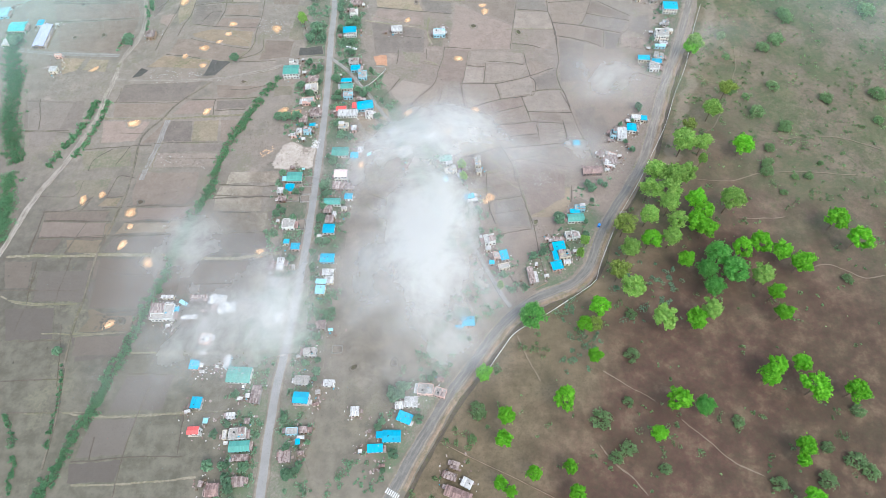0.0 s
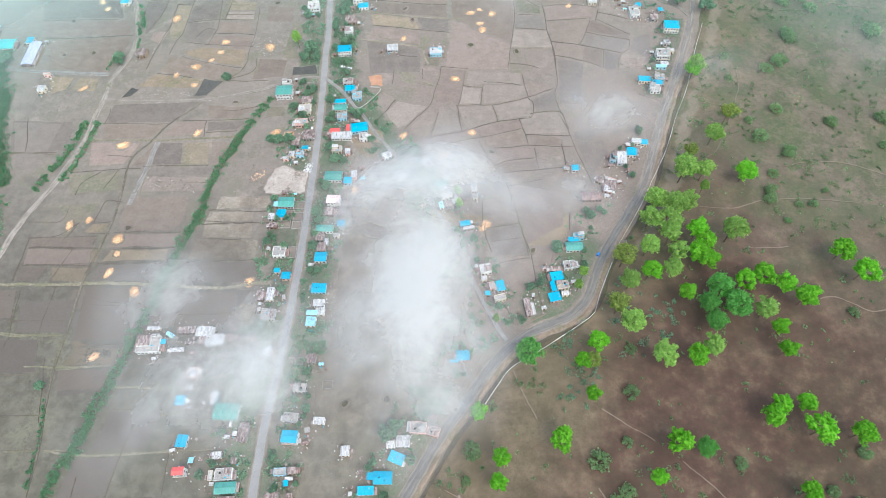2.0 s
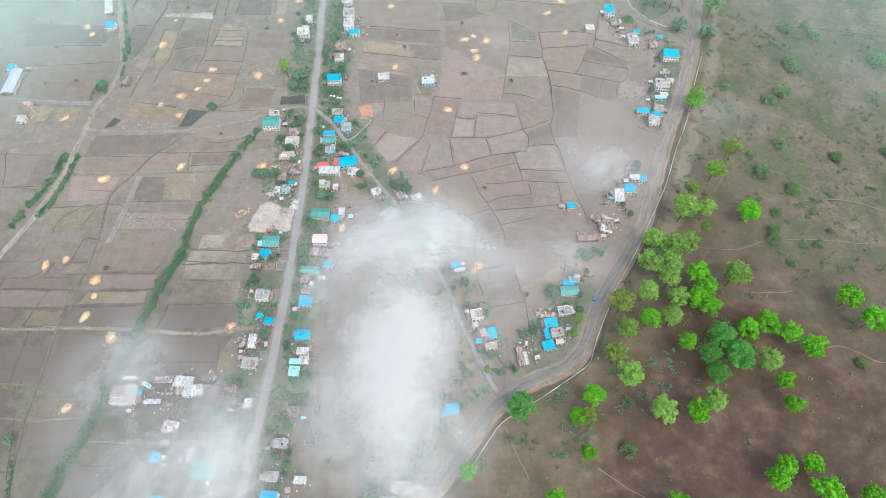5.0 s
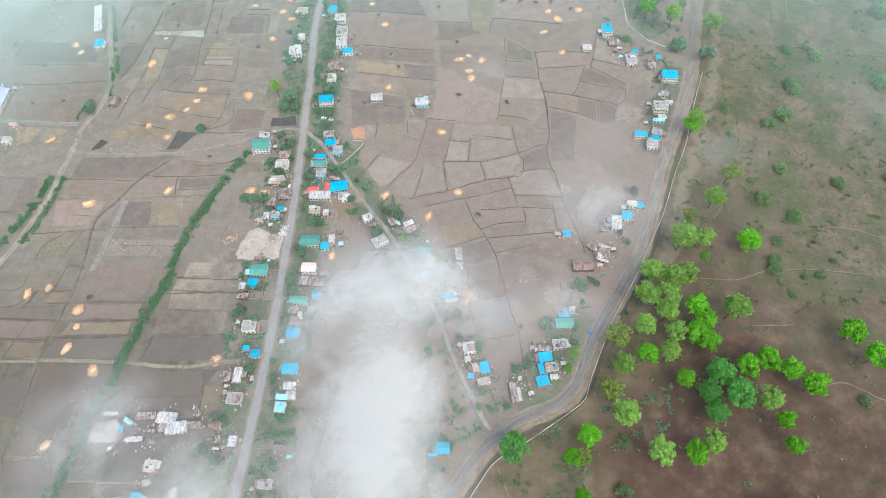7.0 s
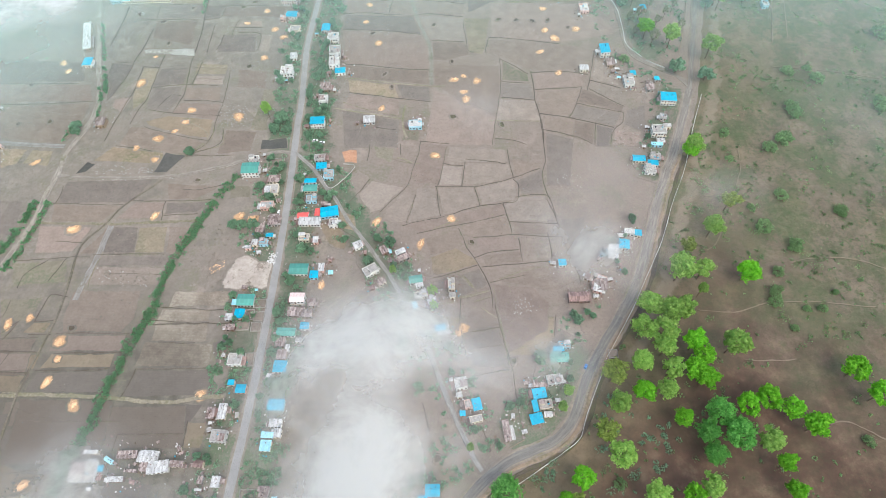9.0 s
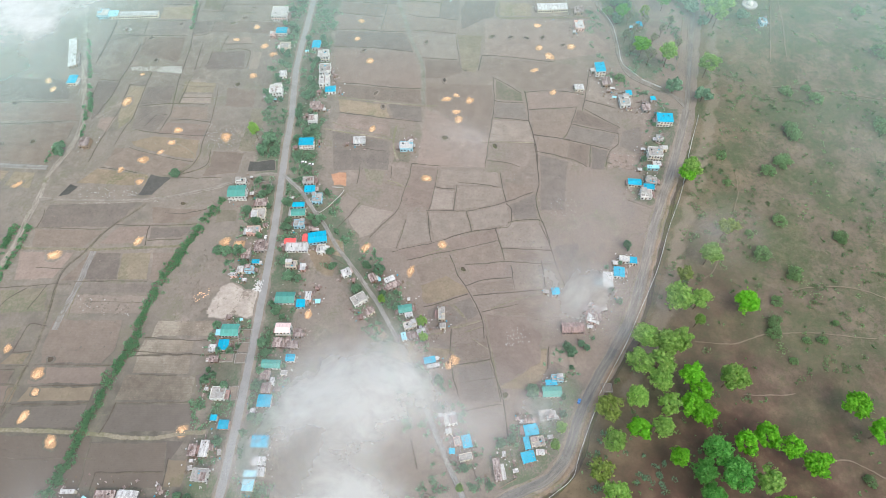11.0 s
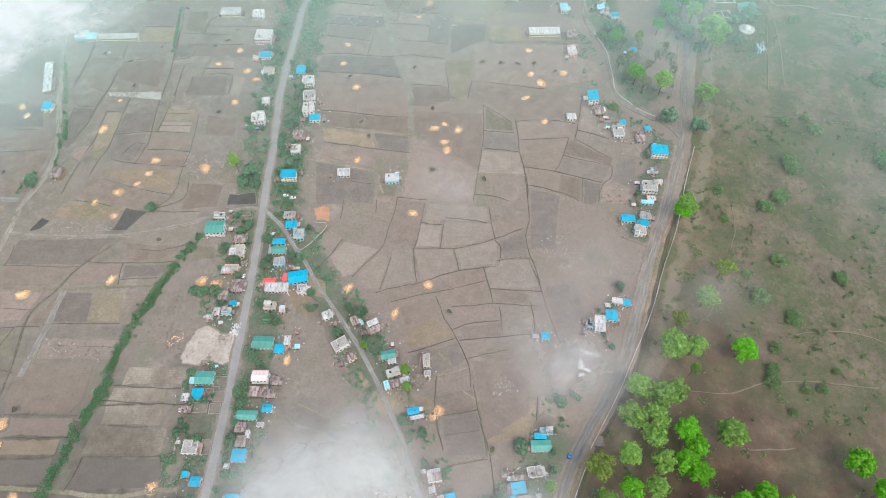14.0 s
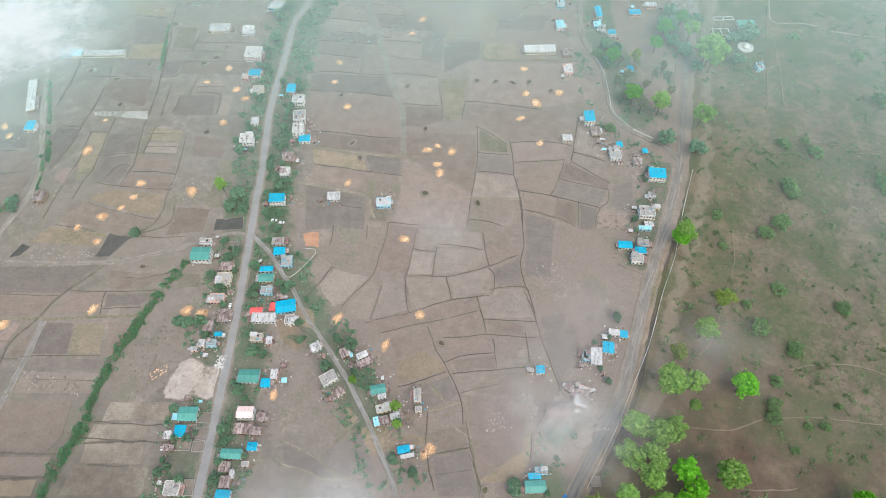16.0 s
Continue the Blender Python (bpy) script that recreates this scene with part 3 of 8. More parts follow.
def house(x, y, w, d, h, turn, roof):
    rnd = random.Random(int(x * 131 + y * 17 + w * 7))
    HOUSES.append((x, y, max(w, d) / 2))
    small = max(w, d) < 4.6
    shed = small or roof in ("rust", "redrust", "lilac") or max(w, d) > 3 * min(w, d)
    storeys = 2 if h > 5 else 1
    base = new("shed" if shed else "house")
    base.matrix_basis = pose(x, y, 0, 0, 0, turn)
    flat = roof in ("flat", "white")
    over = 0.15 if flat else 0.35
    ww, dd = w / 2 - over, d / 2 - over
    paint = rnd.choice(["white_paint", "white_paint", "cream_paint", "pink_paint", "concrete_white", "blue_paint"])
    if shed:
        paint = rnd.choice(["old_brick", "mud_wall", "concrete", "cream_paint"])
    if storeys == 2:
        paint = "white_paint"
    # walls round a floor, with their own thickness
    s, t = Shape(), 0.24
    top = h if flat else h - 0.05
    s.ring(ww, dd, t, -0.1, top)
    walls = part("wall", s.mesh("wall", paint), base)
    if storeys == 2:
        balcony = part("balcony", Shape().box(-ww - 0.4, -dd - 0.9, h / 2 - 0.15, ww + 0.4, -dd, h / 2).mesh("balcony", "concrete_white"), base)
        part("balcony_rail", Shape().box(-ww - 0.4, -dd - 0.9, h / 2, ww + 0.4, -dd - 0.82, h / 2 + 0.8).mesh("balcony_rail", rnd.choice(["white_paint", "cream_paint", "pink_paint"])), balcony)
    if flat:
        mat = "concrete" if roof == "flat" else "concrete_white"
        top_slab = part("roof", Shape().box(-w / 2, -d / 2, h, w / 2, d / 2, h + 0.2).mesh("roof", mat), base)
        p = 0.75 if not small else 0.35
        if not shed or rnd.random() < 0.6:
            s = Shape().ring(w / 2, d / 2, 0.22, h + 0.2, h + p)
            part("parapet", s.mesh("parapet", paint if not shed else "concrete_white"), base)
        if not small and min(w, d) > 4.2:
            ux, uy = rnd.uniform(1.0, max(1.05, w * 0.3)), rnd.uniform(1.0, max(1.05, d * 0.32))
            sx, sy = rnd.choice([-1, 1]) * (w / 2 - ux - 0.3), rnd.choice([-1, 1]) * (d / 2 - uy - 0.3)
            tower = part("stair_tower", Shape().box(sx - ux, sy - uy, h + 0.2, sx + ux, sy + uy, h + 2.3).mesh("stair_tower", paint), base)
            part("stair_roof", Shape().box(sx - ux - 0.2, sy - uy - 0.2, h + 2.3, sx + ux + 0.2, sy + uy + 0.2, h + 2.45).mesh("stair_roof", rnd.choice([mat, "roof_rust", "roof_zinc", "concrete"])), tower)
            tx, ty = -sx * 0.7, sy * 0.6
            s = Shape().turned(tx, ty, [(0.55, h + 0.2), (0.58, h + 1.1), (0.4, h + 1.3), (0.15, h + 1.4)], 12)
            if rnd.random() < 0.45:
                part("water_tank", s.mesh("water_tank", "black_plastic", True), base, "black plastic water tank on the roof")
            for cx in (-1, 0, 1):
                for cy in (-1, 1):
                    if rnd.random() < 0.6:
                        px, py = cx * (w / 2 - 0.3), cy * (d / 2 - 0.3)
                        part("pillar", Shape().box(px - 0.16, py - 0.16, h + 0.2, px + 0.16, py + 0.16, h + rnd.uniform(1.1, 1.7)).mesh("pillar", "concrete"), top_slab, "bare concrete pillar stub")
            if rnd.random() < 0.5:
                qx = rnd.uniform(-0.3, 0.3) * w / 2
                part("partition_wall", Shape().box(qx - 0.12, -d / 2 + 0.3, h + 0.2, qx + 0.12, d / 2 - 0.3, h + rnd.uniform(0.6, 1.3)).mesh("partition_wall", rnd.choice(["old_brick", "concrete", paint])), base)
            for k in range(rnd.randint(1, 4)):
                bx, by, bs = rnd.uniform(-0.6, 0.6) * w / 2, rnd.uniform(-0.6, 0.6) * d / 2, rnd.uniform(0.3, 0.7)
                part("roof_clutter", Shape().box(bx - bs, by - bs * 0.6, h + 0.2, bx + bs, by + bs * 0.6, h + 0.2 + bs * 0.6).mesh("roof_clutter", rnd.choice(["old_brick", "concrete_white", "roof_rust", "roof_blue"])), base)
    else:
        mat, long_x = "roof_" + roof, w >= d
        a, b = (w / 2, d / 2) if long_x else (d / 2, w / 2)
        rise = min(1.3, b * (0.16 if roof in ("blue", "pale", "zinc") else 0.30))
        if roof in ("blue", "pale", "zinc", "rust") and (shed or rnd.random() < 0.5):
            outline = [(-b, h - 0.02), (b, h + rise * 0.8 - 0.02), (b, h + rise * 0.8 + 0.06), (-b, h + 0.06)]
        else:
            outline = [(-b, h - 0.02), (0, h + rise - 0.02), (b, h - 0.02), (b, h + 0.06), (0, h + rise + 0.06), (-b, h + 0.06)]
        s = Shape().prism(outline, -a, a)
        if long_x:
            s.v = [(y2, x2, z2) for x2, y2, z2 in s.v]
            s.f = [tuple(reversed(q)) for q in s.f]
        sheets = part("roof", s.mesh("roof", mat), base)
        if not shed and len(outline) == 6:
            r = Shape().box(-a, -0.16, h + rise, a, 0.16, h + rise + 0.1)
            if not long_x:
                r.v = [(y2, x2, z2) for x2, y2, z2 in r.v]
            part("ridge_cap", r.mesh("ridge_cap", mat), sheets)
        if roof in ("blue", "pale", "zinc", "rust") and not small:
            # stones, tyres and bars that weigh the sheets down
            for k in range(rnd.randint(0, 3)):
                bx, by = rnd.uniform(-0.8, 0.8) * a, rnd.uniform(-0.5, 0.5) * b
                bx, by = (bx, by) if long_x else (by, bx)
                part("weight", Shape().turned(bx, by, [(0.3, h + rise * 0.3), (0.34, h + rise + 0.15), (0.2, h + rise + 0.3)], 7).mesh("weight", rnd.choice(["concrete", "tyre", "old_brick"])), sheets)
    # a lean-to against one side
    for _ in range(0 if small else rnd.choice([0, 1, 1, 2])):
        side, lw, ll = rnd.choice([-1, 1]), rnd.uniform(1.6, 2.8), rnd.uniform(0.4, 0.9) * d
        ya = rnd.uniform(-d / 2, d / 2 - ll)
        lh = min(h, 3.0) - 0.4
        xa, xb = side * ww, side * (ww + lw)
        s = Shape().prism([(xa, lh), (xb, lh - 0.5), (xb, lh - 0.42), (xa, lh + 0.08)], ya, ya + ll)
        part("lean_to_roof", s.mesh("lean_to_roof", rnd.choice(["roof_rust", "roof_zinc", "roof_rust", "roof_redrust"])), base, "rusty sheet roof of a lean-to")
        part("lean_to_wall", Shape().box(xb - side * 0.3 - 0.08, ya + 0.15, -0.1, xb - side * 0.3 + 0.08, ya + ll - 0.15, lh - 0.48).mesh("lean_to_wall", rnd.choice(["old_brick", "mud_wall", "concrete"])), base)
    # doors and windows
    fh = h / storeys
    for fl in range(storeys):
        n = max(1, int((2 * ww) / 2.1))
        for i in range(n):
            px = -ww + (i + 0.5) * 2 * ww / n
            door = (i == n // 2 and fl == 0) or (fl == 1 and i % 3 == 1)
            if door:
                opening("door", walls, px, -dd, fl * fh, 0.95, 2.05, 0, "door_wood")
            else:
                opening("window", walls, px, -dd, fl * fh + 0.9, 1.3, 1.3, 0, "dark_glass")
        if not shed:
            m = max(1, int((2 * dd) / 3.2))
            for i in range(m):
                py = -dd + (i + 0.5) * 2 * dd / m
                for sgn in (-1, 1):
                    opening("window", walls, sgn * ww, py, fl * fh + 0.95, 1.1, 1.1, 1, "dark_glass")
    size = "small " if small else "two-storey " if storeys == 2 else "low " if shed else "single-storey "
    tagged(base, size + ("shed" if shed else "house") + " with a " + ROOF_WORDS[roof], "shed" if shed else "house", "village buildings")


# ---- plants ----
def leaves(spots, size, rnd, flat=0.35, facing=None):
    """Small bent leaf tufts at the given spots, two triangles each."""
    n = len(spots)
    spots = np.asarray(spots, float)
    out = rnd.normal(size=(n, 3))
    if facing is None:
        out[:, 2] = np.abs(out[:, 2]) + flat
    else:
        out = facing + 0.38 * out
    out /= np.linalg.norm(out, axis=1)[:, None]
    side = np.cross(out, rnd.normal(size=(n, 3)))
    side /= np.linalg.norm(side, axis=1)[:, None] + 1e-9
    up = np.cross(out, side)
    s = size * rnd.uniform(0.6, 1.35, (n, 1))
    bend = out * s * 0.25
    v = np.stack([spots - side * s * 0.5, spots - up * s * 0.7 + bend, spots + side * s * 0.5, spots + up * s * 0.7 - bend], 1).reshape(-1, 3)
    q = np.arange(n)[:, None] * 4
    f = np.concatenate([q + [0, 1, 2], q + [0, 2, 3]], 0)
    return v, f


def leaf_mesh(name, spots, size, rnd, mat, flat=0.35, facing=None):
    v, f = leaves(spots, size, rnd, flat, facing)
    me = bpy.data.meshes.new(name)
    me.from_pydata(v.tolist(), [], f.tolist())
    me.materials.append(MATS[mat])
    me.update()
    return me


def crown_spots(rnd, radius, base, top, lobes, per):
    """Spots on the shells of uneven lobes, set round a crown that is open in places."""
    out, ways = [], []
    mid, half = (base + top) / 2, (top - base) / 2
    lean = rnd.uniform(0, 2 * math.pi)
    for k in range(lobes):
        a, up = 2.4 * k + rnd.uniform(-0.35, 0.35), 1.0 - 1.55 * (k + 0.5) / lobes
        ring = math.sqrt(max(0.05, 1 - up * up))
        reach = radius * ring * rnd.uniform(0.48, 0.80) * (1 + 0.2 * math.cos(a - lean))
        lr = radius * rnd.uniform(0.19, 0.37)
        lz = mid + half * up * rnd.uniform(0.62, 0.86)
        d = rnd.normal(size=(per, 3))
        d /= np.linalg.norm(d, axis=1)[:, None]
        r = lr * rnd.uniform(0.66, 1.12, (per, 1)) * (1 + 0.28 * np.sin(5 * d[:, :1] + 3 * d[:, 1:2] + k))
        out.append(np.array([reach * math.cos(a), reach * math.sin(a), lz]) + d * r * [1, 1, 0.8])
        ways.append(d)
    return np.concatenate(out), np.concatenate(ways)


def limb(s, a, b, r0, r1, sides=6):
    a, b = Vector(a), Vector(b)
    q = (b - a).to_track_quat("Z", "Y")
    n = len(s.v)
    for p, r in ((a, r0), (b, r1)):
        for i in range(sides):
            o = q @ Vector((r * math.cos(2 * math.pi * i / sides), r * math.sin(2 * math.pi * i / sides), 0))
            s.v.append(tuple(p + o))
    s.f += [(n + i, n + (i + 1) % sides, n + sides + (i + 1) % sides, n + sides + i) for i in range(sides)]


TREE_KINDS = {
    # radius, height, lobes, tufts a lobe, tuft size, name, label
    "b": (5.5, 17.0, 19, 150, 0.62, "tree", "broadleaf tree with fresh bright green leaves"),
    "g": (5.5, 19.5, 20, 130, 0.62, "tree", "tall broadleaf tree with soft green crown"),
    "m": (6.5, 18.5, 24, 150, 0.62, "tree", "large dense mid-green broadleaf tree"),
    "y": (5.0, 17.0, 17, 95, 0.60, "tree", "sparse tree with new yellow-green leaves"),
    "d": (4.7, 4.2, 18, 36, 0.58, "shrub", "low dull grey-green shrub in dry grass"),
    "w": (4.6, 16.0, 14, 40, 0.60, "tree", "tall thin tree with few dry grey-green leaves"),
    "k": (3.6, 7.0, 13, 90, 0.70, "tree", "dark green garden tree near the houses"),
}
TREES = {}


def build_tree(kind, variant):
    radius, height, lobes, per, size, name, label = TREE_KINDS[kind]
    rnd = np.random.RandomState(variant * 71 + ord(kind))
    base = new(name)
    base.matrix_basis = pose(0, 0, 0)
    s = Shape()
    fork = height * (0.40 if kind != "d" else 0.12)
    limb(s, (0, 0, -0.2), (0.1, 0.05, fork), 0.05 * radius, 0.036 * radius, 8)
    for k in range(6):
        a = k * 1.05 + rnd.uniform(-0.3, 0.3)
        mid = (radius * 0.35 * math.cos(a), radius * 0.35 * math.sin(a), height * 0.56)
        tip = (radius * 0.72 * math.cos(a + 0.2), radius * 0.72 * math.sin(a + 0.2), height * rnd.uniform(0.66, 0.82))
        limb(s, (0.1, 0.05, fork * 0.95), mid, 0.026 * radius, 0.017 * radius)
        limb(s, mid, tip, 0.017 * radius, 0.006 * radius, 5)
    part("trunk", s.mesh("trunk", "bark"), base)
    low = height * (0.0 if kind == "d" else 0.22 if kind == "k" else 0.40)
    spots, ways = crown_spots(rnd, radius, low, height, lobes, per)
    part("crown", leaf_mesh("crown", spots, size, rnd, "leaf_" + kind, 0.35, ways), base)
    tagged(base, label, "tree" if name == "tree" else "shrub", "trees" if name == "tree" else "shrubs")
    return base


def tree(kind, x, y, radius):
    rnd = random.Random(int(x * 13 + y * 7))
    variant = rnd.randrange(4)
    k = radius / TREE_KINDS[kind][0] * (0.92 if kind == "m" else 1.1 if kind in "bgyw" else 0.97)
    m = pose(x, y, 0, 0, 0, rnd.uniform(0, 360)) @ Matrix.Diagonal((k * rnd.uniform(0.9, 1.1), k * rnd.uniform(0.9, 1.1), ((0.6 + 0.4 * k) if kind in "bgmyw" else (0.35 + 0.65 * k)) * rnd.uniform(0.92, 1.08), 1))
    if (kind, variant) not in TREES:
        TREES[kind, variant] = build_tree(kind, variant)
        TREES[kind, variant].matrix_basis = m
        return
    first = TREES[kind, variant]
    ob = copy_thing(first, Matrix())
    ob.matrix_basis = m


def clump_spots(rnd, x, y, r, h, n):
    d = rnd.normal(size=(n, 3))
    d /= np.linalg.norm(d, axis=1)[:, None]
    d[:, 2] = np.abs(d[:, 2])
    return np.array([x, y, 0.1]) + d * rnd.uniform(0.6, 1.05, (n, 1)) * [r, r, h]


def hedge(pts, width):
    rnd = np.random.RandomState(int(abs(pts[0][0])) + 5)
    spots = []
    line = smooth_line(pts, 1.4)
    for p, n in zip(line, normals(line)):
        dens = 0.5 + 0.9 * noise.noise((p.x * 0.04, p.y * 0.04, 5.0)) + 0.4 * noise.noise((p.x * 0.2, p.y * 0.2, 2.0))
        for k in range(rnd.poisson(max(0.35, 1.25 + dens) * width / 3.4)):
            q = p + n * float(rnd.normal() * width * 0.30)
            r = float(rnd.uniform(0.6, 1.7)) * (0.7 + 0.09 * width)
            spots.append(clump_spots(rnd, q.x, q.y, r, r * float(rnd.uniform(0.9, 2.0)), 34))
    ob = new("hedge", leaf_mesh("hedge", np.concatenate(spots), 0.55, rnd, "leaf_h"))
    tagged(ob, "uneven green hedge of bushes between the fields", "hedge", kind="stuff")


def haystack(x, y):
    """An uneven heap in two or three lobes on a patch of chaff, with loose straw lying round it."""
    rnd = random.Random(int(x * 3 + y * 11))
    base = new("haystack")
    base.matrix_basis = pose(x, y, 0.20, 0, 0, rnd.uniform(0, 360)) @ Matrix.Diagonal((rnd.uniform(0.75, 1.3), rnd.uniform(0.6, 1.0), 1, 1))
    rings, sides, size = 7, 20, rnd.uniform(1.2, 2.0)
    s = Shape()
    for j in range(rings):
        u = j / (rings - 1)
        for i in range(sides):
            a = 2 * math.pi * i / sides
            lobe = 1 + 0.28 * math.sin(2 * a + x) + 0.18 * math.sin(3 * a + y) + 0.35 * noise.noise((x + math.cos(a) * 2, y + math.sin(a) * 2, 0.5))
            k = size * lobe * (1 - u) ** 0.8
            s.v.append((k * math.cos(a), k * math.sin(a), -0.12 + size * 0.6 * u ** 0.75 + 0.2 * noise.noise((x + k * math.cos(a) * 2, y + k * math.sin(a) * 2, 8))))
    for j in range(rings - 1):
        s.f += [(j * sides + i, j * sides + (i + 1) % sides, (j + 1) * sides + (i + 1) % sides, (j + 1) * sides + i) for i in range(sides)]
    part("heap", s.mesh("heap", "straw", True), base)
    # chaff trodden into the soil round the heap, thinning outwards
    s, cover = Shape(), []
    ox, oy = rnd.gauss(0, 0.5), rnd.gauss(0, 0.5)
    for k, z, cv in ((0.25, 0.03, 1.0), (1.15, 0.02, 1.0), (2.1, 0.01, 0.45), (3.1, 0.0, 0.0), (3.12, -0.15, 0.0)):
        for i in range(sides):
            a = 2 * math.pi * i / sides
            r = k * size * (1 + 0.35 * noise.noise((x + math.cos(a) * 1.2, y + math.sin(a) * 1.2, 3.3)))
            s.v.append((ox + r * math.cos(a), oy + r * math.sin(a), z))
            cover.append(cv)
    for j in range(4):
        s.f += [((j + 1) * sides + i, (j + 1) * sides + (i + 1) % sides, j * sides + (i + 1) % sides, j * sides + i) for i in range(sides)]
    me = s.mesh("chaff", "chaff")
    give(me, "cover", cover)
    part("chaff", me, base, "trodden chaff round the heap")
    s = Shape()
    for k in range(30):
        a, d = rnd.uniform(0, 6.28), size * (0.8 + abs(rnd.gauss(0, 0.6)))
        px, py, r, t = d * math.cos(a), d * math.sin(a), rnd.uniform(0.15, 0.45), rnd.uniform(0, 3.1)
        n = len(s.v)
        s.box(-r, -r * 0.6, 0.0, r, r * 0.6, 0.14)
        c, q = math.cos(t), math.sin(t)
        s.v[n:] = [(px + c * vx - q * vy, py + q * vx + c * vy, vz) for vx, vy, vz in s.v[n:]]
    tagged(part("loose_straw", s.mesh("loose_straw", "straw"), base), kind="stuff")
    tagged(base, "golden haystack standing on a bare field", "haystack", "haystacks")


def pit(x, y):
    rnd = random.Random(int(x * 5 + y * 3))
    a, b = rnd.uniform(1.8, 2.8), rnd.uniform(1.2, 2.0)
    s, sides = Shape(), 14
    for k, z in ((1.75, -0.12), (1.35, 0.40), (0.95, 0.42), (0.8, 0.10), (0.3, 0.07)):
        for i in range(sides):
            t = 2 * math.pi * i / sides
            w = k * (1 + 0.45 * noise.noise((x + math.cos(t), y + math.sin(t), 4)))
            s.v.append((a * w * math.cos(t), b * w * math.sin(t), z))
    for j in range(4):
        s.f += [(j * sides + i, j * sides + (i + 1) % sides, (j + 1) * sides + (i + 1) % sides, (j + 1) * sides + i) for i in range(sides)]
    s.f.append(tuple(range(4 * sides, 5 * sides)))
    me = s.mesh("pit", "field_tan")
    me.materials.append(MATS["ditch"])
    for i, p in enumerate(me.polygons):
        p.material_index = 1 if i >= 2 * sides else 0
    ob = new("pit", me)
    ob.matrix_basis = pose(x, y, 0.15, 0, 0, rnd.uniform(0, 180))
    tagged(ob, "small dug pit with a rim of pale spoil", "pit", "dug pits")


# fields
field("orange", [(-54.6, 408.4), (-48.0, 410.2), (-41.8, 409.5), (-41.2, 401.0), (-41.4, 394.4), (-46.0, 396.5), (-51.7, 396.2), (-53.6, 402.0)])
field("tan", [(60.7, 257.4), (93.8, 261.3), (91.0, 243.8), (79.5, 235.0), (62.3, 235.4)])
field("pale", [(95.5, 262.1), (105.7, 262.6), (110.7, 248.0), (91.9, 245.0)])
field("white", [(-240.0, 535.7), (-193.9, 535.1), (-191.5, 524.9), (-237.6, 531.3)])
field("black", [(-192.6, 412.5), (-175.4, 408.7), (-187.0, 392.0), (-197.3, 392.3)])
field("black", [(-251.5, 405.6), (-244.9, 402.2), (-249.5, 394.9), (-257.6, 393.1)])
field("black", [(-118.4, 422.5), (-98.5, 424.1), (-95.9, 412.8), (-118.5, 412.4)])
field("brown", [(-148.6, 434.9), (-123.8, 431.8), (-125.5, 411.5), (-152.1, 409.1)])
field("green", [(-136.5, 378.2), (-118.9, 376.6), (-118.5, 365.7), (-135.3, 364.3)])
field("sand", [(-121.9, 312.7), (-116.0, 316.0), (-111.0, 315.0), (-104.0, 310.0), (-92.5, 308.5), (-91.8, 291.0), (-99.3, 287.4), (-108.0, 290.2), (-117.0, 287.2), (-126.7, 288.9), (-128.6, 294.6), (-124.2, 306.0)])
field("stub", [(-158.5, 288.2), (-118.7, 287.1), (-120.9, 276.4), (-159.9, 276.8)])
field("stub", [(-163.9, 275.1), (-130.8, 274.1), (-131.0, 265.5), (-166.7, 264.4)])
field("stub", [(-165.7, 263.6), (-131.3, 263.8), (-129.7, 251.2), (-165.9, 252.2)])
field("stub", [(-170.1, 251.7), (-124.8, 249.0), (-125.5, 234.1), (-172.1, 235.4)])
field("dark", [(-126.4, 249.7), (-112.1, 256.4), (-97.3, 255.2), (-97.9, 243.4), (-121.4, 234.7)])
field("dark", [(-182.7, 211.0), (-124.3, 210.0), (-132.9, 192.9), (-181.1, 194.3)])
field("tan", [(-131.3, 199.6), (-120.0, 199.2), (-119.3, 183.8), (-131.8, 184.2)])
field("dark", [(-239.0, 209.5), (-198.2, 201.5), (-199.2, 176.1), (-225.7, 176.9)])
field("tan", [(-235.6, 179.9), (-219.8, 172.5), (-199.3, 172.0), (-201.5, 161.2), (-228.8, 161.9)])
field("dark", [(-173.0, 165.8), (-144.2, 165.0), (-143.9, 157.7), (-173.8, 158.5)])
field("dark", [(-240.2, 158.4), (-207.8, 158.7), (-210.4, 143.5), (-233.6, 141.1)])
field("dark", [(-198.0, 131.4), (-168.2, 131.0), (-171.3, 108.4), (-204.5, 108.2)])
field("dark", [(-212.6, 104.8), (-185.6, 105.2), (-187.9, 83.5), (-216.7, 82.5)])
field("dark", [(-218.9, 79.8), (-187.4, 81.4), (-190.1, 69.2), (-217.1, 68.8)])
field("dark", [(-340.2, 372.9), (-288.6, 368.5), (-284.1, 337.7), (-331.5, 340.3)])
field("brown", [(-150.0, 505.9), (-124.5, 502.1), (-123.2, 481.2), (-147.7, 483.1)])
field("green", [(-124.5, 481.0), (-108.5, 480.4), (-110.1, 430.5), (-130.0, 434.0)])
field("pink", [(160.0, 420.7), (180.3, 418.8), (174.4, 403.6), (155.8, 406.4)])
field("dark", [(-337.9, 370.4), (-298.8, 366.7), (-303.4, 321.5), (-319.6, 319.6)])
field("brown", [(-245.9, 215.0), (-200.7, 215.4), (-199.8, 199.3), (-243.3, 200.5)])
field("dark", [(-242.5, 198.5), (-198.7, 197.9), (-197.0, 176.3), (-234.6, 177.4)])
field("brown", [(-182.1, 210.3), (-134.2, 209.6), (-130.6, 183.9), (-181.1, 185.4)])
field("brown", [(-237.0, 158.6), (-204.4, 158.4), (-205.0, 144.8), (-236.4, 145.3)])
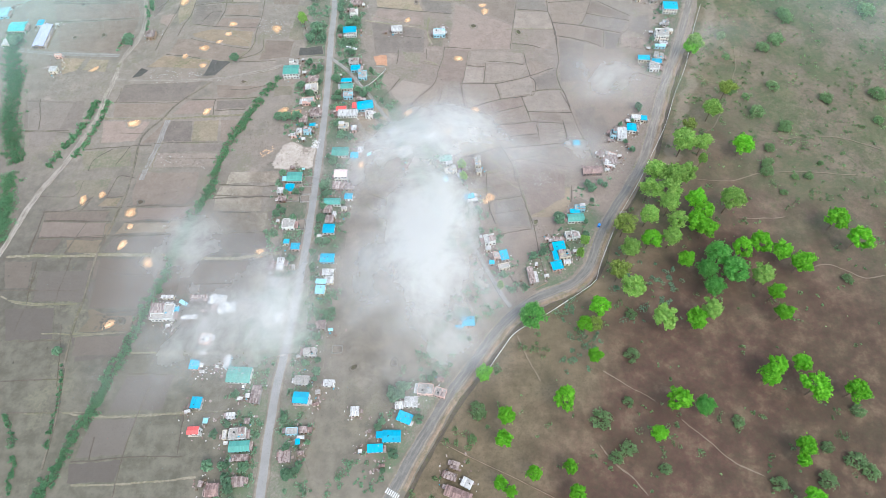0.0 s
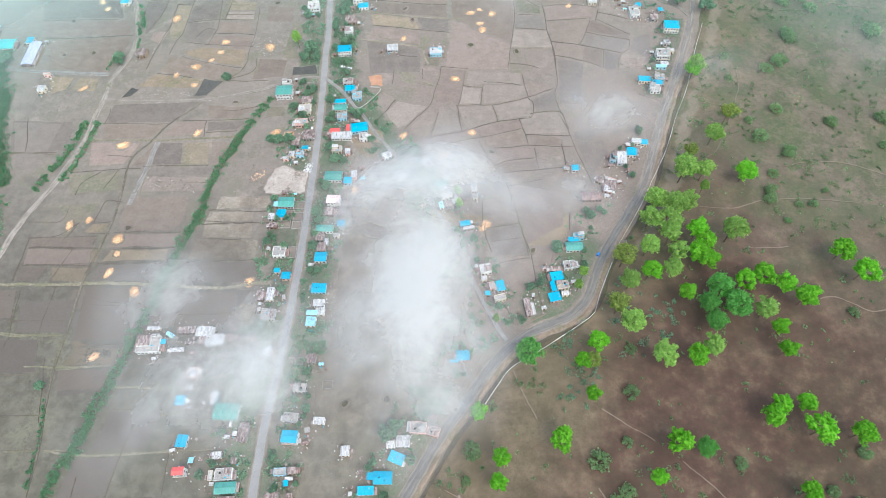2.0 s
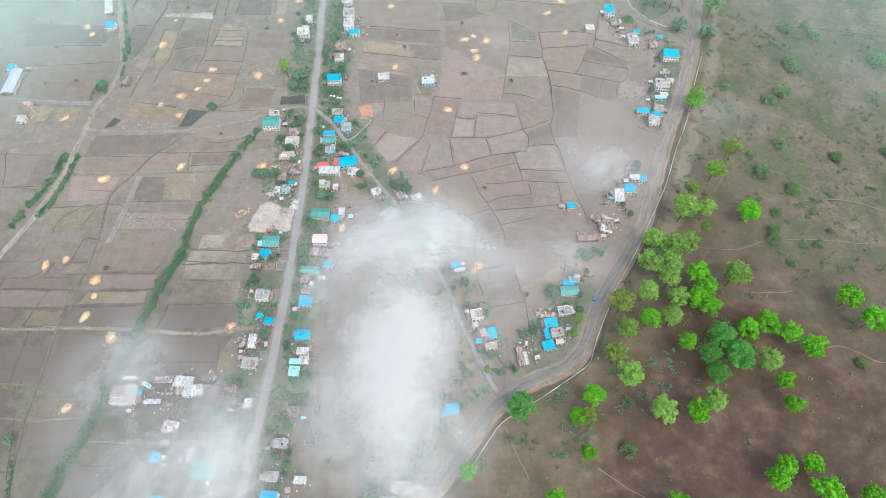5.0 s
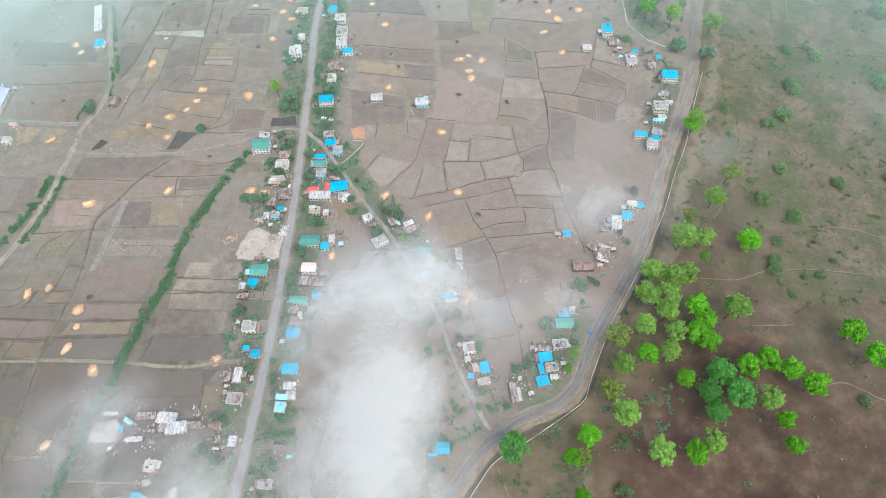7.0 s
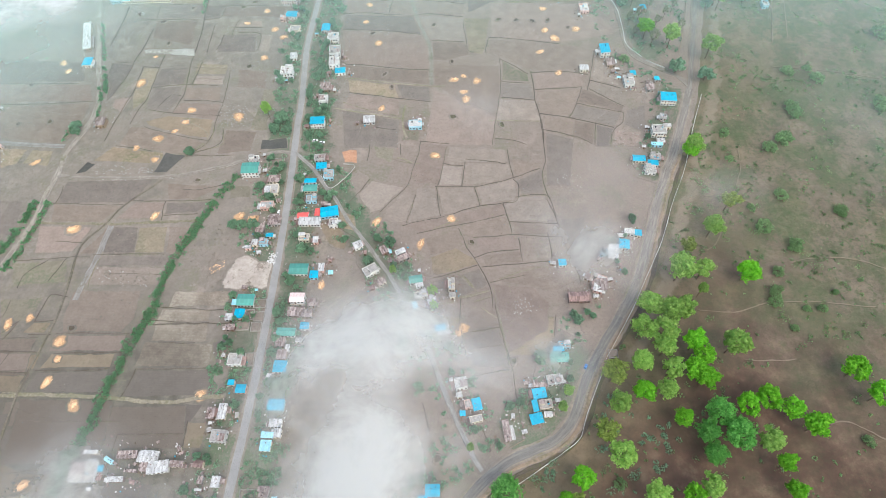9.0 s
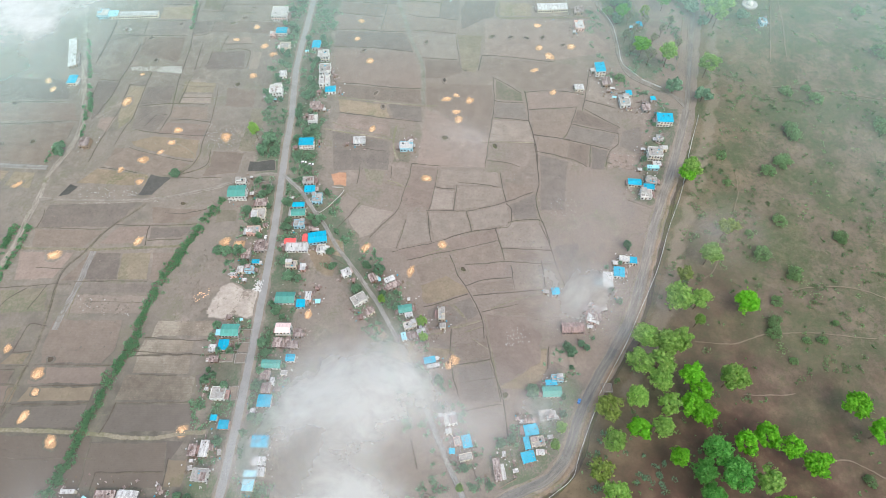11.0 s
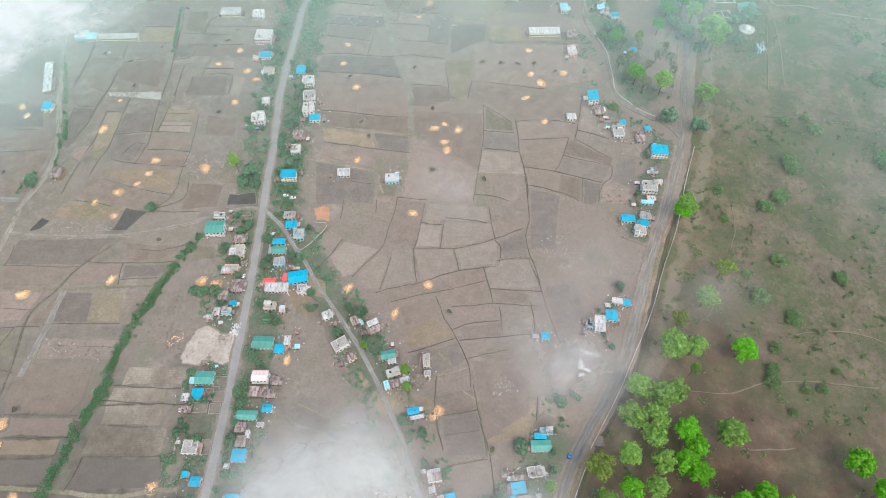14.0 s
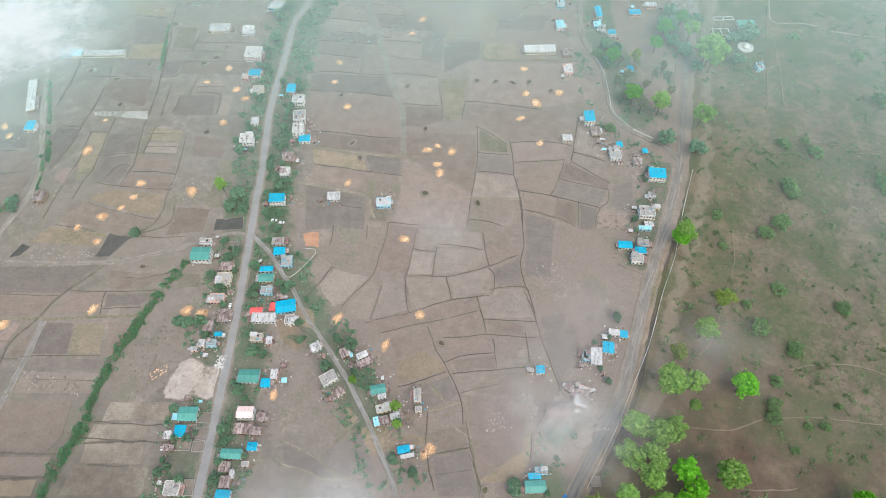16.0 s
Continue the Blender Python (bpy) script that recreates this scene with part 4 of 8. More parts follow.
field("tan", [(-230.9, 173.7), (-201.7, 171.7), (-204.2, 160.6), (-237.8, 161.2)])
field("pale", [(-282.0, 247.6), (-234.7, 245.0), (-238.8, 234.3), (-283.2, 237.2)])
field("pale", [(-63.8, 652.4), (-14.7, 643.9), (-7.9, 627.2), (-69.2, 635.9)])
field("dark", [(-68.9, 632.6), (-8.9, 624.9), (-5.5, 613.6), (-65.3, 621.2)])
field("brown", [(-64.1, 619.6), (-17.7, 613.2), (-20.4, 594.1), (-64.7, 603.2)])
field("brown", [(-16.1, 612.4), (-5.9, 612.1), (1.1, 572.6), (-22.0, 575.6)])
field("pink", [(-65.6, 601.7), (-21.4, 593.4), (-24.0, 576.4), (-63.5, 578.5)])
field("dark", [(-63.3, 576.3), (1.2, 570.5), (8.0, 545.0), (-63.4, 555.6)])
field("pink", [(-63.2, 553.6), (8.0, 543.0), (14.3, 526.1), (14.6, 498.1), (-57.2, 508.5)])
field("brown", [(-57.0, 506.6), (14.2, 496.3), (15.2, 480.0), (-54.7, 490.6)])
field("dark", [(-13.1, 481.5), (15.3, 476.4), (15.4, 459.2), (-8.1, 464.5)])
field("tan", [(-54.5, 488.8), (-14.0, 480.9), (-10.3, 464.6), (-52.3, 473.4)])
field("pink", [(-52.1, 471.6), (-10.2, 463.4), (-9.4, 443.4), (-55.9, 455.9)])
field("dark", [(-56.9, 452.6), (-24.3, 443.9), (-9.2, 439.1), (-10.1, 409.7), (-52.9, 411.0)])
field("brown", [(-10.9, 654.7), (40.6, 647.0), (39.8, 630.5), (-4.0, 635.3)])
field("pink", [(-1.3, 633.5), (37.7, 628.9), (33.4, 614.6), (-1.5, 619.0)])
field("brown", [(-1.4, 615.8), (33.4, 611.5), (30.7, 591.6), (4.1, 597.8)])
field("dark", [(41.7, 647.0), (53.2, 626.7), (50.1, 587.9), (32.2, 590.8), (36.1, 622.5)])
field("brown", [(4.1, 595.5), (49.0, 585.7), (46.6, 568.2), (6.0, 573.9)])
field("paler", [(6.5, 571.7), (46.6, 566.1), (47.7, 532.9), (16.6, 536.6)])
field("brown", [(17.6, 533.9), (48.1, 531.6), (50.0, 515.2), (31.5, 509.4), (17.7, 509.9)])
field("straw", [(56.1, 634.8), (60.3, 634.7), (65.8, 616.7), (57.0, 617.0)])
field("dark", [(58.0, 614.6), (86.1, 613.6), (83.2, 590.6), (74.5, 587.1), (51.7, 573.1), (51.5, 603.1)])
field("tan", [(85.8, 650.5), (102.0, 654.2), (99.2, 617.1), (83.7, 616.1)])
field("dark", [(103.1, 654.2), (154.6, 648.1), (141.3, 625.3), (102.9, 631.5)])
field("tan", [(87.6, 612.8), (119.0, 608.5), (117.1, 589.4), (87.2, 590.4)])
field("straw", [(47.5, 566.0), (70.8, 563.8), (65.3, 527.7), (61.5, 514.8), (50.0, 518.4)])
field("pink", [(73.0, 587.1), (158.6, 581.3), (180.2, 547.5), (180.9, 537.2), (129.9, 527.5), (70.5, 537.5)])
field("brown", [(69.4, 534.9), (129.6, 524.9), (147.9, 521.7), (139.5, 493.4), (101.0, 491.6), (77.4, 511.1), (64.8, 517.9)])
field("brown", [(18.6, 505.4), (74.5, 499.9), (74.7, 481.6), (69.8, 440.9), (18.8, 477.5)])
field("pink", [(18.8, 473.4), (68.9, 439.9), (64.0, 409.9), (10.2, 411.6)])
field("green", [(77.2, 507.9), (99.3, 487.4), (99.8, 478.5), (75.2, 481.6)])
field("dark", [(75.5, 479.2), (99.6, 476.1), (101.1, 458.8), (72.7, 461.9)])
field("pale", [(72.6, 459.7), (100.9, 456.5), (103.5, 434.5), (67.9, 436.7)])
field("pink", [(102.2, 489.8), (136.6, 488.7), (148.6, 484.0), (142.5, 472.4), (103.5, 470.1)])
field("brown", [(103.8, 468.4), (140.8, 469.5), (130.9, 444.5), (125.8, 437.6), (103.9, 442.6)])
field("pale", [(158.0, 505.3), (181.1, 486.0), (171.9, 471.4), (151.2, 480.4)])
field("pale", [(149.8, 476.9), (179.3, 463.7), (174.4, 448.6), (146.6, 467.6)])
field("brown", [(142.0, 468.9), (146.0, 466.5), (172.7, 446.4), (170.1, 441.6), (135.2, 453.7)])
field("dark", [(133.9, 451.0), (169.8, 439.4), (160.7, 425.9), (127.8, 436.4)])
field("brown", [(105.3, 439.8), (145.7, 429.0), (141.4, 408.5), (105.5, 425.0)])
field("dark", [(147.6, 427.9), (159.4, 423.3), (153.0, 404.7), (143.3, 405.0)])
field("dark", [(173.4, 443.1), (189.3, 448.1), (185.1, 416.3), (168.4, 427.2)])
field("dark", [(-230.8, 597.5), (-198.1, 596.4), (-198.7, 577.2), (-236.0, 579.9)])
field("tan", [(-228.7, 618.9), (-198.2, 619.5), (-198.8, 599.4), (-229.1, 600.4)])
field("dark", [(-195.6, 596.3), (-177.0, 595.6), (-179.6, 579.5), (-194.6, 576.3)])
field("brown", [(-176.2, 594.1), (-117.5, 591.4), (-120.0, 575.3), (-177.1, 579.4)])
field("green", [(-192.0, 643.5), (-174.6, 642.8), (-173.0, 634.6), (-173.5, 610.8), (-191.7, 613.0)])
field("dark", [(-235.7, 657.5), (-202.8, 652.2), (-199.1, 623.4), (-227.5, 624.4)])
field("tan", [(-243.9, 679.4), (-203.0, 678.0), (-204.3, 659.0), (-239.9, 663.6)])
field("dark", [(-171.5, 552.3), (-141.5, 552.7), (-138.5, 527.8), (-173.6, 529.0)])
field("pale", [(-136.5, 551.2), (-125.9, 550.8), (-126.8, 527.4), (-135.3, 527.7)])
field("brown", [(-237.3, 575.6), (-198.8, 573.6), (-198.5, 539.7), (-235.4, 551.0)])
field("pink", [(-158.4, 571.5), (-138.9, 570.9), (-137.5, 563.0), (-159.9, 563.8)])
field("pale", [(-39.9, 389.5), (-31.0, 380.9), (-47.7, 356.6), (-53.5, 368.3)])
field("paler", [(-29.6, 378.1), (-5.3, 370.7), (-22.7, 350.6), (-35.5, 344.5), (-45.3, 356.6)])
field("pale", [(-4.0, 367.5), (2.7, 363.0), (-3.7, 339.4), (-15.0, 338.8), (-21.4, 347.5)])
field("paler", [(4.4, 370.4), (17.8, 369.8), (20.7, 344.0), (-2.1, 338.3)])
field("pale", [(19.9, 368.7), (46.4, 368.7), (49.6, 352.0), (22.7, 343.9)])
field("paler", [(48.5, 368.7), (77.0, 374.0), (78.3, 360.7), (75.4, 355.6), (51.7, 352.4)])
field("pink", [(7.9, 413.9), (28.7, 410.7), (25.2, 395.3), (20.4, 373.0), (3.1, 374.2), (0.1, 382.4), (5.3, 399.0)])
field("pale", [(29.5, 409.5), (73.1, 404.9), (74.2, 391.7), (26.9, 394.1)])
field("paler", [(24.2, 391.4), (38.8, 388.6), (37.2, 371.2), (20.4, 371.9)])
field("pale", [(42.0, 393.5), (74.1, 389.5), (75.2, 377.8), (60.1, 373.0), (39.8, 371.1)])
field("brown", [(76.8, 396.1), (97.7, 389.6), (97.2, 385.2), (78.2, 378.3)])
field("dark", [(77.9, 374.0), (99.2, 384.0), (97.5, 361.0), (80.9, 361.1)])
field("paler", [(67.7, 352.3), (81.9, 359.0), (98.5, 358.9), (103.2, 336.9), (70.5, 336.7)])
field("green", [(-30.1, 413.1), (-12.3, 410.1), (-14.2, 394.1), (-27.4, 400.3)])
field("green", [(-7.3, 429.0), (7.5, 427.1), (6.2, 416.4), (-7.1, 416.9)])
field("brown", [(107.7, 439.6), (131.1, 434.2), (127.4, 417.3), (104.8, 425.5)])
field("dark", [(106.1, 421.2), (126.9, 413.8), (118.2, 367.0), (100.7, 367.7)])
field("dark", [(-262.8, 519.0), (-243.8, 516.7), (-250.1, 481.1), (-255.5, 471.3), (-262.2, 498.9)])
field("straw", [(-232.7, 511.8), (-219.4, 509.7), (-222.3, 471.2), (-230.5, 460.4), (-234.7, 477.1), (-234.7, 496.3)])
field("dark", [(-218.4, 509.7), (-193.8, 510.0), (-194.3, 488.9), (-220.8, 488.7)])
field("dark", [(-220.9, 485.3), (-195.4, 486.9), (-194.6, 470.0), (-199.3, 457.1), (-219.9, 461.2)])
field("straw", [(-187.5, 515.5), (-159.7, 512.1), (-160.1, 499.9), (-187.1, 501.2)])
field("pale", [(-185.9, 499.7), (-160.8, 498.6), (-160.3, 487.4), (-186.1, 488.5)])
field("brown", [(-191.2, 485.3), (-161.2, 484.0), (-159.4, 468.5), (-190.8, 471.8)])
field("pink", [(-192.2, 467.2), (-157.7, 463.8), (-160.0, 445.9), (-196.7, 455.7)])
field("tan", [(-216.5, 447.0), (-198.3, 452.6), (-161.1, 446.6), (-161.0, 426.2), (-179.8, 430.0), (-213.5, 442.5)])
field("brown", [(-226.9, 441.2), (-214.8, 440.1), (-164.7, 422.2), (-173.6, 410.8), (-189.2, 411.4), (-232.2, 423.1)])
field("tan", [(-235.9, 420.3), (-193.7, 411.6), (-193.5, 401.2), (-247.5, 406.2)])
field("pink", [(-249.2, 474.4), (-234.4, 475.7), (-239.1, 457.5), (-248.9, 464.4)])
field("brown", [(-343.5, 468.5), (-268.3, 469.9), (-268.7, 439.8), (-277.7, 425.0), (-330.3, 433.2)])
field("dark", [(-366.1, 528.9), (-288.5, 521.6), (-280.9, 496.2), (-354.9, 498.8)])
field("pink", [(-353.8, 496.0), (-274.9, 492.5), (-266.9, 473.1), (-345.3, 473.2)])
field("tan", [(-326.4, 422.8), (-303.0, 420.1), (-306.8, 405.7), (-318.1, 400.5)])
field("straw", [(-299.4, 419.9), (-282.0, 417.5), (-281.3, 401.8), (-302.3, 405.5)])
field("dark", [(-261.9, 386.0), (-196.4, 385.7), (-202.9, 368.7), (-210.0, 363.8), (-263.1, 365.8)])
field("brown", [(-264.7, 364.3), (-213.6, 361.3), (-224.0, 346.5), (-261.7, 348.9)])
field("pink", [(-204.0, 364.6), (-182.0, 363.8), (-181.4, 348.4), (-214.6, 349.6)])
field("brown", [(-184.3, 381.4), (-143.3, 377.1), (-158.0, 365.5), (-180.0, 366.3)])
field("dark", [(-180.5, 362.7), (-148.4, 363.0), (-155.7, 353.5), (-179.4, 352.4)])
field("pink", [(-268.8, 345.6), (-229.2, 343.2), (-237.2, 322.8), (-264.6, 321.4)])
field("brown", [(-218.5, 341.3), (-214.4, 341.2), (-222.4, 319.9), (-232.5, 320.3)])
field("dark", [(-213.5, 342.6), (-196.2, 342.0), (-192.7, 319.8), (-220.7, 320.8)])
field("straw", [(-195.4, 342.0), (-174.9, 341.2), (-172.7, 319.1), (-193.5, 319.8)])
field("brown", [(-173.6, 341.2), (-153.3, 341.4), (-160.8, 315.4), (-171.5, 319.1)])
field("green", [(-278.2, 314.9), (-239.0, 315.9), (-234.1, 297.7), (-270.8, 294.6)])
field("dark", [(-219.2, 318.4), (-168.0, 315.7), (-168.4, 308.8), (-219.7, 310.6)])
field("pale", [(-221.5, 309.8), (-167.9, 306.6), (-170.7, 293.4), (-221.0, 295.1)])
field("brown", [(-227.4, 290.9), (-181.2, 289.4), (-180.2, 270.4), (-186.6, 259.3), (-225.4, 260.6), (-228.3, 272.0)])
field("pink", [(-230.2, 258.4), (-182.2, 256.8), (-183.0, 246.0), (-230.2, 247.5)])
field("tan", [(-227.6, 245.1), (-186.1, 244.2), (-187.3, 235.5), (-231.8, 236.2)])
field("dark", [(-232.6, 233.2), (-187.8, 233.3), (-188.0, 219.2), (-236.9, 220.7)])
field("green", [(-275.3, 286.1), (-245.3, 287.2), (-248.6, 269.4), (-257.7, 268.9), (-264.4, 257.1)])
field("tan", [(-246.2, 267.7), (-234.4, 268.1), (-236.2, 260.1), (-251.1, 260.6)])
field("tan", [(-260.3, 246.1), (-234.2, 245.3), (-235.2, 235.9), (-256.6, 236.2)])
field("brown", [(-255.8, 233.9), (-236.1, 233.3), (-238.7, 220.8), (-251.0, 221.1)])
field("dark", [(-170.0, 232.8), (-124.1, 231.8), (-119.0, 215.4), (-175.1, 216.0)])
field("pink", [(-4.4, 336.9), (67.4, 352.6), (68.0, 343.8), (6.0, 330.2)])
field("brown", [(35.9, 334.5), (67.9, 341.7), (71.3, 326.7), (44.1, 324.7), (36.9, 326.9)])
field("brown", [(9.8, 324.5), (33.3, 331.0), (37.9, 322.9), (29.6, 314.3), (13.6, 311.0)])
field("tan", [(13.7, 309.1), (31.4, 316.2), (45.3, 305.2), (47.0, 302.5), (17.3, 294.3), (13.8, 299.8)])
field("pink", [(45.9, 323.5), (74.1, 324.6), (74.8, 314.1), (49.0, 311.1)])
field("brown", [(49.0, 308.8), (76.1, 312.2), (76.8, 303.5), (50.8, 300.6)])
field("brown", [(72.7, 335.4), (95.6, 333.2), (95.9, 325.2), (73.5, 326.6)])
field("pale", [(96.7, 333.1), (106.4, 331.6), (109.5, 306.3), (98.1, 304.8)])
field("dark", [(107.1, 337.7), (124.0, 339.2), (121.5, 321.3), (131.8, 317.9), (113.9, 291.5), (110.6, 306.3)])
field("dark", [(17.4, 290.7), (32.9, 293.9), (46.9, 298.9), (52.3, 286.2), (32.7, 277.1), (17.6, 275.1)])
field("brown", [(78.3, 299.8), (104.4, 299.0), (111.7, 288.0), (95.4, 279.7), (56.9, 289.6)])
field("pink", [(56.7, 286.1), (82.1, 283.6), (91.1, 271.3), (87.5, 251.8), (62.3, 237.1), (57.4, 265.6)])
field("dark", [(-51.0, 260.5), (-30.6, 251.4), (-17.6, 240.5), (-29.7, 240.9), (-49.7, 249.4)])
field("dark", [(-16.8, 261.8), (-5.5, 267.4), (4.6, 241.7), (-15.7, 240.8), (-28.7, 251.9)])
field("dark", [(35.6, 250.1), (56.8, 253.6), (59.2, 238.7), (61.7, 228.2), (38.3, 228.8)])
field("brown", [(34.9, 266.3), (55.8, 267.3), (56.9, 255.9), (36.0, 253.3)])
field("tan", [(7.8, 265.4), (32.5, 263.0), (37.3, 256.4), (14.5, 253.9)])
field("tan", [(-15.7, 282.6), (-7.9, 274.8), (-9.7, 270.2), (-17.3, 275.8)])
field("tan", [(-56.8, 353.3), (-41.1, 346.5), (-38.0, 331.9), (-51.3, 336.4)])
field("tan", [(-7.5, 268.3), (9.2, 269.5), (19.4, 256.0), (-0.2, 251.7)])
field("brown", [(-288.5, 257.7), (-240.0, 256.4), (-241.5, 248.2), (-286.1, 250.3)])
field("pink", [(-287.3, 248.9), (-240.2, 246.2), (-239.7, 233.9), (-285.5, 236.0)])
field("brown", [(-285.7, 234.2), (-267.7, 233.3), (-272.2, 222.6), (-286.9, 223.2)])
field("tan", [(-265.7, 233.2), (-239.1, 231.5), (-240.4, 220.2), (-261.5, 222.1)])
field("dark", [(-276.7, 208.6), (-238.6, 206.9), (-239.6, 183.3), (-273.5, 184.8)])
field("brown", [(-303.5, 217.3), (-283.1, 216.4), (-279.8, 195.0), (-295.9, 195.7)])
field("brown", [(-236.6, 216.5), (-178.8, 213.8), (-178.7, 175.8), (-234.5, 178.2)])
field("dark", [(-290.6, 180.7), (-257.1, 180.0), (-251.9, 157.4), (-282.4, 157.6)])

# roads and paths
MAIN = [(-109.0, -80.0), (-107.5, 0.0), (-105.8, 101.5), (-101.8, 143.7), (-97.3, 191.4), (-93.4, 261.0), (-91.0, 344.6), (-91.2, 406.1), (-91.6, 440.2), (-91.2, 472.2), (-93.3, 525.2), (-91.5, 561.2), (-88.1, 606.9), (-85.5, 646.0), (-80.2, 660.9), (-74.1, 680.2), (-52.0, 738.0), (-15.0, 830.0), (30.0, 960.0)]
RIGHT = [(-118.0, -90.0), (-72.0, -10.0), (-32.3, 61.1), (-22.8, 77.4), (-12.9, 92.9), (-2.4, 109.1), (8.3, 122.6), (19.5, 136.6), (31.2, 151.2), (41.8, 161.7), (56.7, 171.9), (72.2, 178.2), (86.0, 184.3), (97.5, 197.5), (106.5, 217.3), (119.2, 238.0), (134.9, 259.6), (152.3, 287.8), (185.2, 365.2), (200.9, 397.1), (216.3, 431.9), (229.6, 464.4), (240.0, 499.7), (255.1, 551.7), (269.7, 602.4), (289.2, 667.7), (312.0, 750.0), (345.0, 870.0)]
DIAG = [(-90.5, 408.5), (-76.0, 392.8), (-65.2, 376.0), (-54.8, 359.9), (-45.6, 342.7), (-37.1, 330.6), (-25.2, 312.9), (-14.7, 296.0), (-6.2, 280.0), (0.4, 266.2), (6.8, 251.6), (12.8, 237.6), (20.0, 215.9), (27.1, 197.2), (32.5, 183.8), (38.4, 171.0), (41.0, 167.1)]
FARR = [(230.3, 467.2), (223.4, 480.8), (208.1, 492.7), (194.5, 504.3), (188.3, 520.3), (188.4, 546.9), (188.5, 575.2), (182.2, 597.7), (178.3, 621.2), (183.3, 671.3), (195.0, 760.0), (205.0, 860.0)]
LEFTDIRT = [(-350.0, 800.0), (-321.9, 688.7), (-309.2, 642.6), (-292.2, 580.4), (-279.1, 531.2), (-267.0, 492.0), (-261.0, 459.9), (-263.8, 440.8), (-271.0, 415.7), (-271.7, 392.6), (-273.5, 370.5), (-274.8, 348.1), (-280.4, 324.3), (-286.4, 304.2), (-298.4, 274.8), (-303.0, 254.5), (-306.3, 237.3), (-308.7, 223.9), (-322.0, 170.0), (-345.0, 90.0), (-370.0, 0.0)]
LEFTCROSS = [(-271.5, 391.6), (-234.4, 388.3), (-183.3, 388.3), (-162.6, 392.2), (-141.8, 397.1), (-130.5, 401.7), (-107.5, 409.1), (-91.2, 408.7)]
LEFTCROSS2 = [(-384.9, 440.4), (-360.3, 433.9), (-329.6, 428.2), (-274.8, 422.3)]
road(MAIN, "main_asphalt", 4.9, 0.16)
road(RIGHT[:17], "highway", 5.4, 0.2)
road(RIGHT[16:22], "dusty_road", 5.6, 0.19)
road(RIGHT[21:], "dusty_road", 3.8, 0.175)
road(DIAG, "lane", 2.7, 0.15)
road(FARR, "gravel", 4.5, 0.14)
road(LEFTDIRT, "gravel", 4.0, 0.13)
road(LEFTCROSS, "gravel", 3.6, 0.12)
road(LEFTCROSS2, "lane", 3.5, 0.12)
path([(-260.8, 161.9), (-237.5, 160.4), (-205.0, 160.4)], 0.95)
path([(-201.6, 146.5), (-170.8, 144.1), (-140.5, 143.5), (-108.7, 142.8)], 1.14)
path([(-232.1, 109.7), (-211.5, 106.3), (-182.8, 105.9), (-152.8, 106.5)], 0.95)
path([(-215.4, 68.1), (-189.7, 67.8), (-143.1, 69.4)], 0.95)
path([(-297.1, 190.8), (-284.8, 184.6), (-270.5, 182.1), (-257.2, 182.5)], 0.95)
path([(-216.1, 344.0), (-217.6, 329.8), (-219.4, 311.0), (-222.3, 297.1), (-223.6, 283.6)], 3.6, "lane")
path([(89.4, 674.6), (81.4, 618.6)], 3.0)
path([(89.2, 614.8), (86.9, 590.2), (122.0, 587.0), (173.0, 584.7)], 2.8)
path([(-64.2, 455.0), (-44.7, 450.2), (-6.2, 440.4)], 0.95)
path([(29.2, 274.0), (14.9, 271.9), (7.0, 267.9)], 1.14)
path([(242.2, 187.1), (252.9, 188.9), (264.1, 183.2), (273.7, 178.0), (288.2, 179.2)], 0.7, "forest_path")
path([(132.2, 91.8), (143.7, 79.8), (155.9, 66.9), (171.5, 58.2)], 0.56, "forest_path")
path([(91.9, 122.6), (106.7, 111.7), (121.2, 101.9)], 0.49, "forest_path")
path([(83.0, 79.4), (90.9, 67.3), (98.2, 61.0), (105.7, 50.2)], 0.7, "forest_path")
path([(250.9, 400.0), (247.8, 381.6), (241.5, 367.0), (228.3, 342.0), (213.1, 315.7), (203.1, 307.2)], 0.56, "forest_path")
path([(256.0, 296.7), (278.0, 299.3), (302.0, 296.7), (329.1, 283.5)], 0.63, "forest_path")
path([(185.4, 263.2), (208.6, 260.6), (228.1, 265.7), (243.5, 266.8), (264.4, 266.2), (301.4, 261.0)], 0.56, "forest_path")
path([(205.5, 228.4), (222.7, 226.9), (238.9, 227.8)], 0.56, "forest_path")
path([(43.0, 147.9), (49.1, 130.8), (55.1, 116.2)], 0.77, "forest_path")
path([(363.5, 665.1), (356.6, 632.9), (384.5, 628.3), (405.9, 616.7), (449.6, 604.5)], 1.14)
path([(304.3, 488.7), (344.4, 482.0), (391.6, 469.9)], 0.56, "forest_path")
path([(352.5, 631.2), (343.5, 575.7), (330.2, 523.2)], 0.7, "forest_path")
path([(-161.1, 445.5), (-158.6, 428.7), (-163.0, 418.8), (-172.3, 412.0)], 0.35)
path([(-14.4, 398.9), (-1.3, 394.3), (7.1, 392.9)], 0.35)
path([(-51.2, 262.2), (-37.4, 255.4), (-28.9, 250.4), (-20.3, 242.4), (-16.9, 239.9), (2.0, 241.2)], 0.35)
path([(-28.9, 250.4), (-18.5, 262.9), (-10.6, 269.2)], 0.35)
path([(31.2, 295.7), (43.0, 283.0)], 0.35)
path([(29.3, 276.5), (53.1, 282.0)], 0.35)
path([(41.0, 273.4), (54.6, 277.5)], 0.35)
path([(45.9, 269.3), (57.1, 260.7)], 0.35)
path([(55.0, 286.1), (58.5, 255.8), (60.7, 237.1)], 0.35)
path([(-238.8, 158.6), (-221.6, 159.8), (-204.9, 160.6)], 0.35)
